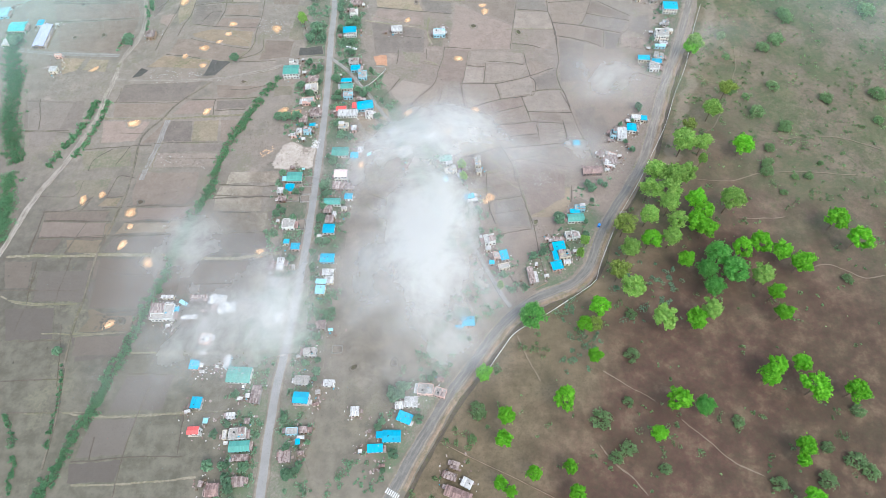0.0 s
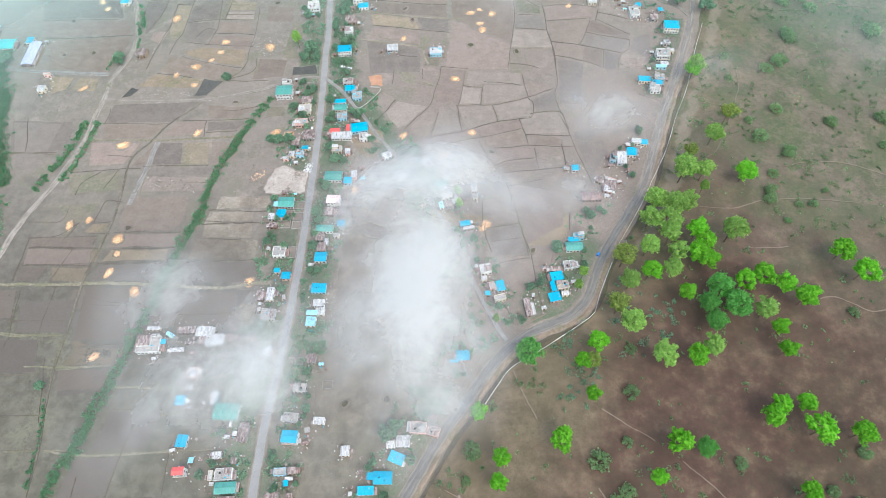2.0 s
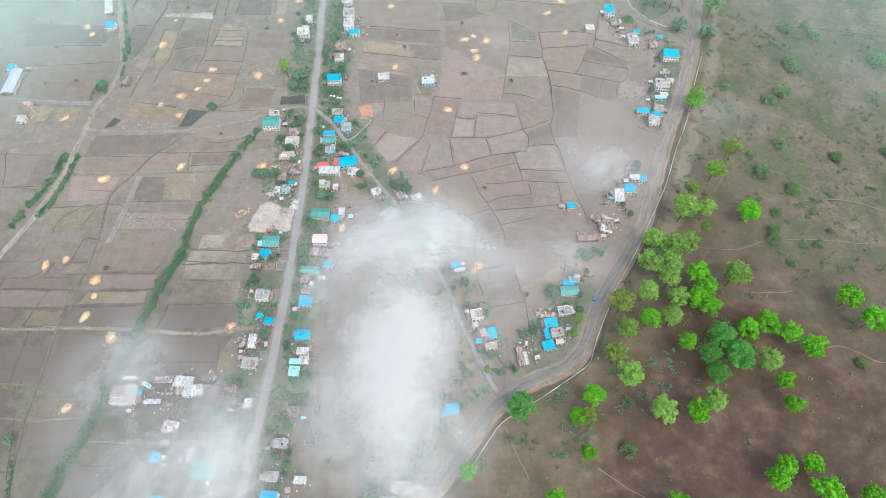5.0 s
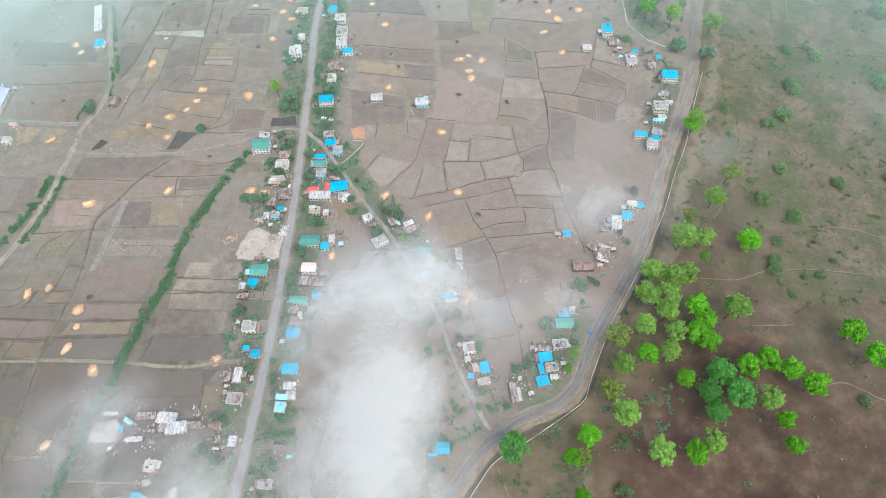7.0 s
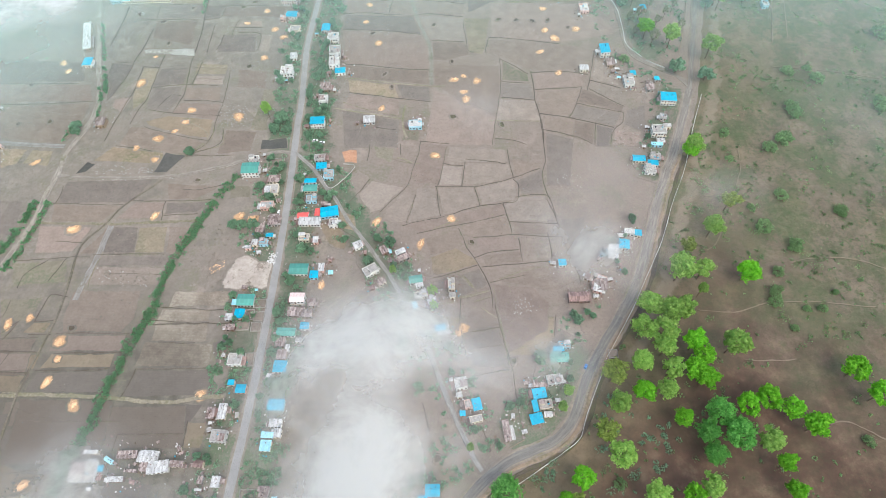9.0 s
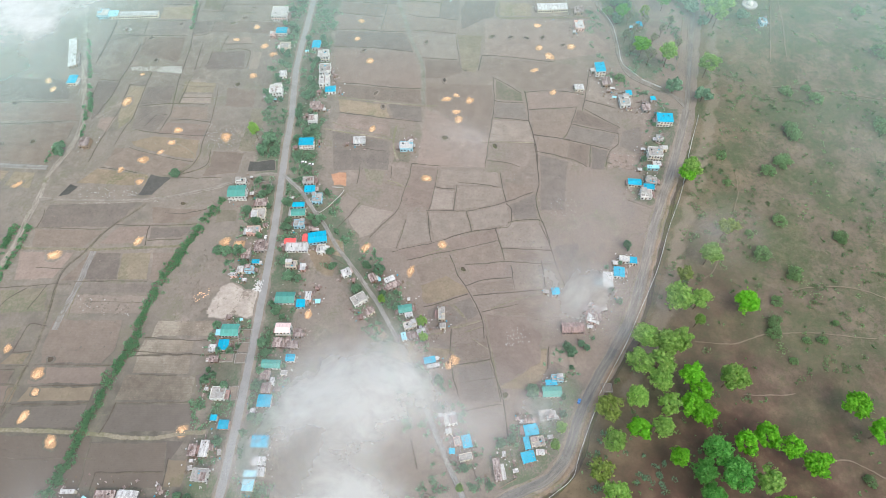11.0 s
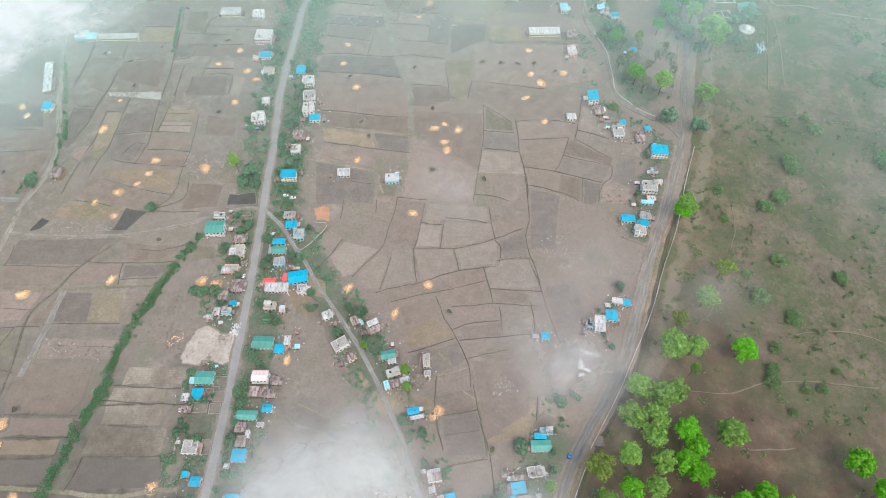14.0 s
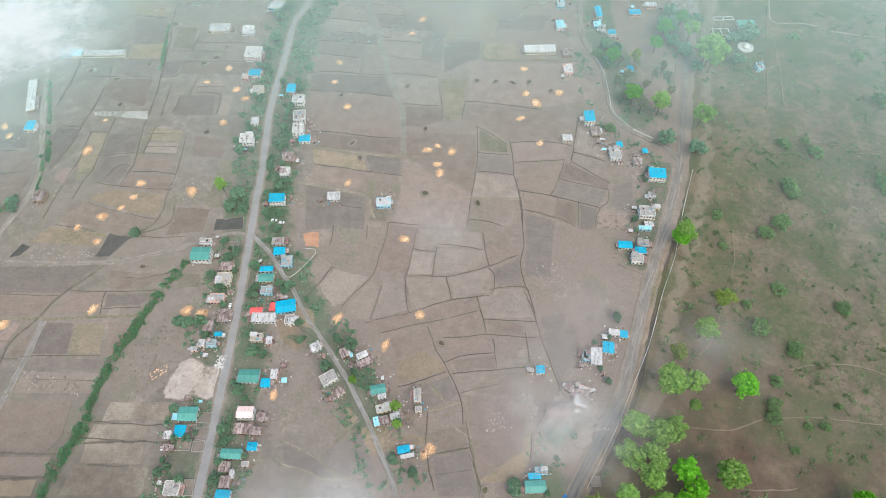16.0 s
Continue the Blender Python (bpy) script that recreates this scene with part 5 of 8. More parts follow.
path([(-254.9, 109.9), (-220.4, 109.3), (-206.6, 106.6), (-167.6, 106.8), (-128.6, 106.9)], 0.35)
path([(-179.6, 444.1), (-167.2, 435.9), (-162.1, 428.0), (-164.4, 420.5), (-172.0, 413.3)], 0.35)
path([(-152.1, 432.8), (-149.2, 425.1), (-150.8, 417.6), (-169.7, 412.2)], 0.35)
path([(-177.2, 387.3), (-157.1, 392.7), (-134.6, 397.7)], 0.35)
path([(15.1, 332.3), (35.3, 339.8)], 0.35)
path([(-57.7, 462.1), (-31.1, 450.3), (-9.6, 444.2)], 0.35)
path([(-218.9, 290.0), (-218.3, 305.7), (-215.6, 321.9)], 0.35)
path([(58.6, 289.6), (79.8, 296.8), (94.0, 299.4)], 0.35)
path([(-56.0, 490.6), (-35.7, 487.0), (-13.2, 482.1), (17.0, 477.6), (29.0, 477.2)], 1.2)
path([(-4.8, 457.0), (-7.2, 440.7), (-5.9, 427.4), (-3.1, 419.6)], 1.6)
path([(-18.5, 671.5), (-14.0, 652.3), (-8.0, 628.9), (-3.2, 605.0), (1.3, 585.8), (6.3, 560.3), (10.8, 546.3), (15.7, 529.3), (16.8, 509.9), (16.5, 488.3), (17.0, 477.6)], 3.8, "track_earth")
path([(61.1, 435.8), (72.9, 435.5), (104.3, 433.4)], 0.6)
path([(-12.1, 399.7), (-5.6, 398.3), (3.1, 392.3)], 1.4)
path([(-51.2, 262.2), (-40.9, 257.0), (-30.7, 252.6), (-22.1, 245.5), (-17.0, 240.2)], 0.6)
path([(-7.4, 272.5), (-13.8, 267.6), (-17.5, 262.8), (-24.6, 256.6), (-30.0, 252.0)], 0.6)
path([(-54.2, 254.2), (-49.6, 248.8), (-34.8, 244.4), (-28.0, 240.2), (-16.9, 239.9), (2.0, 241.2)], 0.6)
path([(34.6, 293.8), (39.7, 288.3), (43.0, 283.0), (44.5, 279.5)], 0.6)
path([(33.3, 276.4), (44.5, 278.8), (54.8, 281.9)], 0.6)
path([(-250.6, 220.0), (-215.4, 218.3), (-183.6, 215.6), (-148.4, 212.1), (-128.3, 213.9), (-111.4, 215.2)], 2.6)
path([(-275.9, 348.4), (-244.6, 346.7), (-215.4, 345.2), (-174.6, 345.7), (-154.3, 346.4)], 2.3)
path([(-304.8, 220.9), (-281.2, 220.3), (-257.6, 219.2), (-239.2, 218.8)], 2.2)
path([(-291.3, 186.8), (-269.9, 183.0), (-241.7, 181.8)], 1.0)

# bunds between the fields
bund([(-271.6, 541.7), (-268.3, 568.7), (-268.4, 601.3)])
bund([(-115.2, 560.3), (-114.9, 526.8)])
bund([(-37.1, 325.9), (-60.7, 342.6)])
bund([(-293.6, 337.0), (-329.0, 337.6)])
bund([(-284.1, 236.3), (-238.5, 233.4)])
bund([(-175.2, 268.0), (-130.1, 263.5), (-110.1, 264.0)])
bund([(94.5, 262.1), (91.5, 247.8)])
bund([(-238.0, 211.0), (-222.4, 206.0), (-198.5, 202.2)])
bund([(-228.8, 173.5), (-200.2, 174.8)])
bund([(-171.8, 193.3), (-172.2, 183.9)])
bund([(-131.5, 200.3), (-131.8, 184.2)])
bund([(-171.8, 193.3), (-132.9, 192.9)])
bund([(-288.2, 257.2), (-288.9, 222.9)])
bund([(-289.1, 257.2), (-267.7, 259.5), (-255.8, 270.3)])
bund([(-285.8, 235.3), (-253.4, 234.8)])
bund([(-254.9, 246.7), (-263.0, 221.7)])
bund([(-285.9, 249.7), (-238.6, 247.0)])
bund([(-295.7, 272.3), (-271.0, 271.1), (-267.4, 285.0)])
bund([(-280.4, 215.4), (-278.9, 194.7)])
bund([(-298.4, 194.7), (-243.2, 192.2)])
bund([(-277.3, 179.7), (-278.5, 163.6)])
bund([(-275.9, 130.6), (-239.2, 130.7)])
bund([(-268.9, 110.8), (-232.1, 109.7)])
bund([(-198.2, 132.3), (-172.9, 131.2)])
bund([(-182.2, 123.6), (-185.4, 107.5), (-188.7, 87.1), (-189.3, 60.5)])
bund([(-208.3, 94.3), (-207.7, 81.5)])
bund([(-217.6, 80.5), (-186.1, 82.1), (-154.0, 81.5)])
bund([(-158.5, 104.9), (-157.2, 83.1)])
bund([(-331.0, 339.0), (-312.2, 337.1), (-291.2, 334.1)])
bund([(-327.8, 373.6), (-318.1, 339.6)])
bund([(7.7, 206.9), (11.3, 190.3)])
bund([(42.5, 192.3), (46.7, 177.7)])
bund([(56.4, 251.6), (62.8, 230.9), (64.3, 203.7), (66.9, 184.3)])
bund([(40.0, 223.4), (61.6, 226.5)])
bund([(-65.4, 652.4), (-41.4, 649.9), (-14.7, 643.9)])
bund([(-62.9, 654.0), (-67.9, 639.1)])
bund([(-72.1, 639.3), (-45.5, 631.8), (-8.9, 626.5)])
bund([(-65.3, 621.2), (-44.6, 618.1), (-18.7, 614.1), (-5.9, 612.8)])
bund([(-64.4, 622.8), (-65.8, 603.2), (-68.7, 592.0)])
bund([(-65.8, 603.2), (-53.5, 601.3), (-40.7, 598.6), (-20.4, 594.1)])
bund([(-16.2, 613.2), (-18.9, 594.0), (-22.0, 575.6)])
bund([(-63.9, 577.7), (-41.8, 577.7), (-22.0, 574.1), (1.6, 571.9)])
bund([(-64.3, 555.7), (-40.1, 552.8), (-16.0, 549.9), (8.0, 544.3)])
bund([(-59.0, 507.9), (-37.0, 506.0), (-14.0, 500.9), (14.6, 497.5)])
bund([(-52.2, 472.8), (-34.5, 469.3), (-12.4, 464.6), (15.9, 459.2)])
bund([(-11.0, 656.5), (6.1, 654.1), (27.4, 651.7), (41.2, 648.7)])
bund([(41.2, 648.7), (40.3, 630.4)])
bund([(36.1, 623.3), (33.3, 603.7), (31.2, 590.8)])
bund([(38.1, 660.7), (51.5, 658.5), (55.4, 647.3), (53.2, 626.7)])
bund([(-4.0, 636.9), (22.1, 633.5), (40.3, 630.4), (53.2, 626.7)])
bund([(4.9, 636.6), (3.6, 622.0), (-3.7, 623.9)])
bund([(-2.0, 617.4), (17.0, 616.0), (33.9, 613.0)])
bund([(3.6, 597.1), (17.2, 592.8), (31.2, 590.8), (49.6, 586.4)])
bund([(6.0, 573.2), (17.3, 573.6), (32.0, 570.2), (46.6, 567.5)])
bund([(15.6, 536.6), (29.3, 534.8), (45.8, 533.0)])
bund([(46.4, 559.0), (47.9, 541.6), (49.2, 521.7), (54.7, 518.2)])
bund([(68.6, 537.6), (66.2, 527.6), (63.9, 517.9)])
bund([(68.6, 537.6), (83.6, 535.7), (102.2, 531.8), (129.8, 526.2)])
bund([(76.4, 509.2), (85.9, 501.4), (98.5, 488.7)])
bund([(76.4, 509.2), (75.2, 481.6), (72.2, 460.2), (68.0, 438.3), (63.2, 409.9)])
bund([(74.7, 481.6), (84.3, 478.9), (98.9, 477.9)])
bund([(101.0, 491.6), (102.0, 478.4), (101.5, 457.6), (103.0, 442.6), (104.3, 429.2), (103.1, 408.7)])
bund([(74.5, 461.9), (87.3, 459.8), (101.0, 457.6)])
bund([(100.8, 489.8), (116.7, 491.1), (136.7, 489.3), (149.6, 485.2)])
bund([(103.0, 469.6), (118.9, 470.2), (141.9, 471.2)])
bund([(141.9, 471.2), (137.0, 458.2), (130.9, 444.5), (125.7, 436.5)])
bund([(134.1, 452.7), (150.5, 447.1), (170.8, 440.5)])
bund([(103.4, 442.1), (115.5, 439.5), (135.8, 433.5), (151.8, 427.7), (160.5, 424.8)])
bund([(106.2, 423.9), (121.5, 419.3), (135.0, 412.8), (140.4, 407.6)])
bund([(146.8, 430.5), (142.5, 407.5)])
bund([(147.3, 469.3), (156.9, 460.4), (168.3, 450.5), (172.9, 447.5)])
bund([(150.0, 478.6), (161.3, 474.1), (173.6, 468.5)])
bund([(158.1, 511.6), (150.8, 484.0), (145.6, 466.5)])
bund([(170.8, 440.5), (168.1, 429.9), (160.1, 422.2), (154.6, 407.1)])
bund([(65.6, 416.9), (79.8, 414.5), (89.6, 409.1)])
bund([(-239.5, 661.9), (-206.6, 657.4)])
bund([(-199.2, 677.9), (-200.0, 656.3), (-195.8, 627.3), (-194.1, 596.2), (-193.1, 574.1), (-192.1, 553.0), (-192.3, 529.6)])
bund([(-229.5, 622.1), (-203.7, 621.2)])
bund([(-262.8, 579.4), (-237.9, 577.8), (-198.3, 575.7)])
bund([(-237.8, 565.0), (-239.2, 547.8), (-241.6, 531.2)])
bund([(-233.7, 599.1), (-198.4, 597.9)])
bund([(-238.7, 599.2), (-238.3, 579.3)])
bund([(-268.6, 598.7), (-269.3, 576.7), (-271.6, 545.4)])
bund([(-173.2, 609.2), (-169.6, 630.4), (-165.2, 634.3)])
bund([(-170.2, 620.1), (-147.1, 619.3), (-121.4, 618.4)])
bund([(-191.4, 611.4), (-173.2, 609.2), (-144.9, 606.7)])
bund([(-176.5, 595.6), (-142.7, 593.7), (-117.8, 593.6)])
bund([(-176.5, 595.6), (-176.7, 584.5), (-179.1, 577.3), (-193.3, 574.9)])
bund([(-159.7, 573.0), (-162.5, 562.5), (-163.6, 548.6)])
bund([(-161.5, 562.4), (-137.3, 561.6)])
bund([(-171.5, 552.3), (-172.0, 538.8), (-174.3, 532.3)])
bund([(-157.8, 555.3), (-138.1, 552.6), (-136.8, 531.0)])
bund([(-181.7, 566.6), (-182.0, 545.9), (-182.0, 529.2)])
bund([(7.5, 416.3), (29.6, 412.5)])
bund([(7.5, 416.3), (5.3, 401.8), (1.0, 387.9), (-1.1, 377.0), (-5.3, 369.1), (-15.5, 357.5), (-22.7, 349.1)])
bund([(-8.0, 414.0), (-8.7, 402.4)])
bund([(23.8, 392.6), (39.7, 389.7)])
bund([(27.3, 409.6), (24.8, 395.4), (21.3, 376.1), (19.5, 370.8)])
bund([(41.2, 394.7), (39.3, 380.9), (37.6, 370.1)])
bund([(42.1, 396.4), (57.2, 394.1), (72.0, 390.7)])
bund([(74.4, 404.8), (75.0, 390.5), (76.4, 376.7)])
bund([(17.9, 370.9), (30.5, 370.4), (47.3, 369.8), (60.0, 372.0), (77.2, 376.7), (88.3, 381.7), (97.2, 385.2)])
bund([(47.3, 369.8), (48.8, 359.2), (50.4, 351.4)])
bund([(76.3, 375.1), (79.7, 371.2), (79.2, 360.6), (76.1, 354.6), (67.0, 353.4), (50.4, 351.4), (38.0, 348.3), (21.5, 342.4), (5.2, 339.6), (-6.1, 336.0)])
bund([(3.1, 363.5), (0.3, 350.8), (-3.7, 338.4)])
bund([(19.1, 369.8), (20.1, 355.1), (21.5, 343.4)])
bund([(76.5, 358.2), (82.0, 360.0), (98.6, 359.9), (102.1, 354.6), (104.3, 339.4)])
bund([(66.9, 352.3), (69.3, 340.7), (70.5, 335.7)])
bund([(103.6, 442.9), (103.1, 418.3), (102.6, 395.1), (98.6, 378.6), (99.2, 365.1), (102.3, 356.1)])
bund([(103.4, 441.7), (116.8, 439.2), (131.3, 435.5)])
bund([(103.7, 424.3), (114.6, 422.1), (127.1, 415.6)])
bund([(-53.2, 376.3), (-48.2, 383.2), (-42.1, 389.6)])
bund([(-30.9, 379.3), (-36.8, 370.3), (-46.5, 356.6)])
bund([(-32.4, 415.0), (-33.8, 397.7)])
bund([(-30.9, 433.0), (-12.7, 429.2)])
bund([(-262.8, 519.0), (-262.2, 498.9), (-260.7, 485.0)])
bund([(-242.3, 530.6), (-244.2, 518.1), (-245.9, 501.7), (-251.0, 484.5), (-251.6, 477.8)])
bund([(-234.0, 513.3), (-235.1, 497.7), (-234.9, 487.3), (-236.2, 477.1), (-238.3, 467.3), (-240.5, 454.4), (-243.2, 438.8), (-244.4, 426.6)])
bund([(-218.9, 527.3), (-220.4, 507.6), (-221.1, 490.1), (-221.9, 473.2), (-225.7, 460.2), (-228.7, 444.4)])
bund([(-234.0, 513.3), (-218.7, 511.2)])
bund([(-260.7, 520.4), (-244.2, 518.1)])
bund([(-193.3, 524.6), (-193.1, 506.4), (-191.4, 481.9), (-193.4, 468.6), (-196.7, 455.7)])
bund([(-183.8, 516.8), (-185.0, 502.5), (-187.0, 488.6)])
bund([(-220.3, 486.6), (-194.3, 488.9), (-164.9, 486.2)])
bund([(-188.9, 509.8), (-161.3, 507.1)])
bund([(-186.0, 495.5), (-161.6, 494.4)])
bund([(-190.3, 469.8), (-173.7, 469.1), (-156.6, 465.7)])
bund([(-199.0, 455.8), (-179.9, 453.1), (-156.3, 450.8)])
bund([(-157.0, 504.8), (-156.4, 483.8), (-157.1, 460.5), (-158.9, 444.6), (-158.5, 432.2)])
bund([(-210.0, 462.8), (-205.1, 472.4), (-201.4, 477.0), (-193.9, 475.3)])
bund([(-216.3, 459.8), (-199.0, 455.8)])
bund([(-216.3, 440.8), (-198.7, 433.9), (-179.4, 428.2), (-160.4, 423.2)])
bund([(-158.5, 432.2), (-162.1, 420.3), (-167.7, 414.6), (-173.2, 409.0)])
bund([(-151.2, 435.0), (-150.5, 422.8), (-156.8, 415.9), (-169.3, 411.7)])
bund([(-168.8, 408.8), (-153.1, 407.6), (-137.7, 407.6)])
bund([(-344.8, 471.8), (-320.7, 470.8), (-287.7, 471.4), (-266.5, 471.8)])
bund([(-354.3, 497.4), (-324.6, 496.1), (-285.2, 494.3)])
bund([(-234.0, 421.4), (-217.5, 418.4), (-203.2, 414.3)])
bund([(-268.0, 365.4), (-250.1, 364.8), (-220.2, 362.6), (-211.9, 362.8)])
bund([(-206.5, 366.3), (-183.1, 364.8), (-157.8, 364.4), (-147.4, 364.5)])
bund([(-181.7, 364.3), (-181.7, 355.0), (-181.2, 347.4)])
bund([(-172.8, 375.6), (-159.8, 374.5), (-142.7, 378.2)])
bund([(-180.0, 351.4), (-167.8, 351.9), (-155.5, 352.5)])
bund([(-252.7, 331.4), (-231.3, 329.7)])
bund([(-276.7, 316.3), (-251.3, 317.2), (-237.8, 318.1), (-223.8, 317.7)])
bund([(-240.1, 316.8), (-244.0, 306.9), (-247.3, 299.0)])
bund([(-252.7, 315.4), (-260.6, 309.8), (-266.1, 303.2), (-266.9, 294.4)])
bund([(-222.2, 319.0), (-208.4, 319.4), (-192.4, 318.9), (-172.5, 318.2)])
bund([(-208.1, 303.9), (-184.5, 302.6), (-170.6, 301.3)])
bund([(-263.1, 381.7), (-262.6, 371.0), (-263.9, 365.8)])
bund([(-229.9, 286.7), (-241.8, 288.4), (-244.3, 278.7), (-246.4, 268.5)])
bund([(-246.4, 268.5), (-233.7, 269.3)])
bund([(-257.4, 268.0), (-260.3, 260.9), (-263.7, 255.1)])
bund([(-247.1, 259.7), (-232.3, 259.2)])
bund([(-260.7, 247.3), (-242.7, 247.1), (-233.5, 246.4)])
bund([(-256.2, 235.1), (-235.0, 235.2)])
bund([(-228.8, 259.9), (-210.3, 259.3), (-180.7, 258.0)])
bund([(-226.1, 245.8), (-206.2, 245.6), (-182.8, 245.2)])
bund([(-234.1, 234.8), (-202.8, 234.2), (-187.1, 234.8)])
bund([(-167.5, 263.9), (-149.2, 264.1), (-130.7, 263.9)])
bund([(-161.0, 251.8), (-146.2, 250.2), (-137.2, 250.3)])
bund([(-171.0, 233.9), (-149.7, 233.3), (-125.0, 232.9)])
bund([(-171.0, 233.9), (-172.7, 224.1), (-175.9, 215.4)])
bund([(-164.8, 276.1), (-147.7, 274.7), (-121.3, 273.0)])
bund([(4.2, 329.4), (20.6, 332.9), (35.2, 335.7), (50.0, 338.6), (66.9, 343.0)])
bund([(67.5, 353.5), (68.1, 345.0), (70.2, 336.7), (71.3, 326.7)])
bund([(70.2, 336.7), (86.6, 335.4), (104.8, 333.7)])
bund([(99.6, 354.7), (103.7, 339.8), (105.7, 325.7), (108.0, 313.9), (110.3, 304.4), (113.2, 291.5), (113.9, 286.2)])
bund([(34.1, 332.5), (36.9, 323.7), (39.2, 315.9), (43.6, 308.2), (46.9, 300.7), (50.1, 293.4), (53.2, 284.4), (54.2, 269.0)])
bund([(44.1, 324.3), (60.4, 324.6), (73.1, 325.8), (87.5, 324.2), (103.6, 322.6)])
bund([(43.6, 307.5), (52.6, 311.0), (63.3, 312.6), (74.7, 313.4)])
bund([(48.6, 299.9), (59.2, 301.1), (73.2, 301.8), (94.4, 303.0)])
bund([(15.6, 292.6), (27.7, 295.8), (45.2, 301.5)])
bund([(53.4, 287.9), (65.5, 290.4), (77.7, 292.6)])
bund([(75.4, 322.6), (76.1, 312.9), (76.8, 303.5)])
bund([(96.7, 325.9), (97.3, 314.2), (97.4, 304.8)])
bund([(33.3, 276.4), (32.4, 253.4), (36.2, 231.8)])
bund([(35.6, 251.7), (56.8, 254.9)])
bund([(37.0, 240.8), (57.8, 242.7)])
bund([(56.0, 270.6), (57.5, 255.9), (60.7, 237.1), (61.7, 227.6)])
bund([(-288.2, 256.7), (-288.1, 239.0), (-288.1, 223.3)])
bund([(-288.8, 258.7), (-260.6, 257.4), (-240.3, 257.4)])
bund([(-286.1, 250.3), (-262.4, 249.2), (-238.4, 247.1)])
bund([(-284.2, 235.5), (-262.1, 234.5), (-237.5, 232.9)])
bund([(-254.9, 246.9), (-258.7, 233.9), (-262.3, 222.1)])
bund([(-278.0, 207.8), (-278.6, 194.6), (-276.3, 180.0)])
bund([(-295.5, 194.5), (-276.5, 194.1)])
bund([(-257.8, 217.4), (-258.2, 195.8), (-258.6, 182.5)])
bund([(-233.8, 203.2), (-206.9, 202.0), (-172.6, 201.3)])
bund([(-274.9, 156.5), (-260.6, 156.7), (-244.4, 156.4)])
bund([(-249.5, 167.0), (-243.2, 144.0), (-239.7, 126.0)])
canal([(-189.1, 384.7), (-212.1, 361.3), (-221.1, 345.1), (-233.2, 327.0), (-232.6, 298.9), (-232.3, 273.7), (-235.5, 249.0), (-239.4, 225.7), (-240.1, 205.6), (-239.9, 186.4), (-240.7, 162.8), (-238.5, 136.4), (-234.3, 109.4), (-233.4, 77.6)])

# walls
low_wall([(237.8, 457.6), (221.8, 421.1), (205.9, 381.1), (189.8, 349.8), (173.8, 315.3), (153.8, 281.1), (145.1, 266.1), (133.3, 248.4), (120.9, 230.4)], "white_paint")
low_wall([(116.4, 220.1), (104.6, 197.4), (99.0, 184.1), (95.1, 180.5), (66.4, 162.6), (43.1, 149.6), (34.3, 139.8), (24.7, 127.0)], "white_paint")
low_wall([(359.1, 657.5), (337.8, 592.7), (314.8, 517.9)], "mud_wall")
low_wall([(-6.9, 83.6), (11.4, 73.8), (33.3, 62.8), (54.3, 51.5)], "mud_wall")
low_wall([(182.5, 596.1), (188.6, 572.7), (188.8, 542.8), (188.3, 522.0), (198.5, 505.0)], "white_paint")
low_wall([(200.8, 501.1), (214.9, 490.7)], "white_paint")
low_wall([(254.9, 582.0), (239.8, 532.1), (231.0, 507.7)], "mud_wall")
low_wall([(56.9, 178.9), (66.8, 183.6)], "mud_wall")
low_wall([(-68.4, 384.2), (-59.4, 371.9), (-43.1, 391.8), (-52.0, 395.0)], "concrete_white")

# houses: x, y, width, depth, height, turn, roof
house(-183.0, 171.9, 14.5, 10.5, 3.6, 0, "flat")
house(-121.0, 389.3, 13.1, 10.4, 6.0, 0, "green")
house(-120.6, 400.9, 7.5, 4.7, 3.3, 0, "flat")
house(-102.1, 380.2, 8.7, 6.1, 3.3, 0, "rust")
house(-102.9, 370.2, 9.6, 9.3, 3.3, 0, "flat")
house(-104.6, 355.8, 9.4, 6.5, 3.3, 0, "flat")
house(-98.2, 342.6, 7.4, 9.2, 3.3, -2, "rust")
house(-106.7, 335.6, 5.9, 7.2, 3.3, -2, "rust")
house(-74.6, 436.2, 11.5, 7.5, 6.0, 1, "blue")
house(-68.0, 391.5, 8.1, 5.9, 3.3, 0, "blue")
house(-69.9, 400.0, 8.3, 5.5, 3.3, 0, "flat")
house(-74.9, 377.4, 9.0, 4.4, 3.3, 0, "blue")
house(-74.3, 370.4, 10.3, 6.3, 3.3, 0, "green")
house(-72.7, 360.6, 7.5, 5.7, 3.3, 0, "flat")
house(-58.6, 348.4, 13.0, 9.0, 3.3, 8, "blue")
house(-77.3, 345.6, 8.0, 4.8, 3.3, 0, "red")
house(-67.2, 347.9, 3.7, 6.5, 3.3, 0, "red")
house(-72.1, 340.5, 15.6, 6.6, 3.3, -2, "zinc")
house(-55.0, 338.6, 6.1, 6.2, 3.3, 0, "flat")
house(-61.8, 383.1, 7.3, 7.8, 3.3, 0, "flat")
house(-72.5, 463.7, 7.2, 8.1, 3.3, -1, "white")
house(-251.2, 444.9, 8.5, 9.1, 3.3, 0, "rust")
house(-62.8, 355.5, 5.0, 3.4, 3.3, 0, "rust")
house(-353.6, 681.1, 15.8, 11.1, 3.3, 0, "zinc")
house(-282.1, 608.2, 10.5, 9.6, 3.3, 0, "white")
house(-272.1, 606.2, 9.0, 8.2, 3.3, 0, "pale")
house(-248.4, 605.4, 36.1, 6.2, 3.3, 0, "zinc")
house(-294.1, 553.4, 7.3, 38.3, 3.3, 15, "zinc")
house(-283.4, 518.0, 7.8, 10.2, 3.3, 0, "blue")
house(-151.8, 637.2, 18.6, 9.5, 3.3, 0, "zinc")
house(-125.7, 633.1, 10.4, 10.2, 3.3, -4, "zinc")
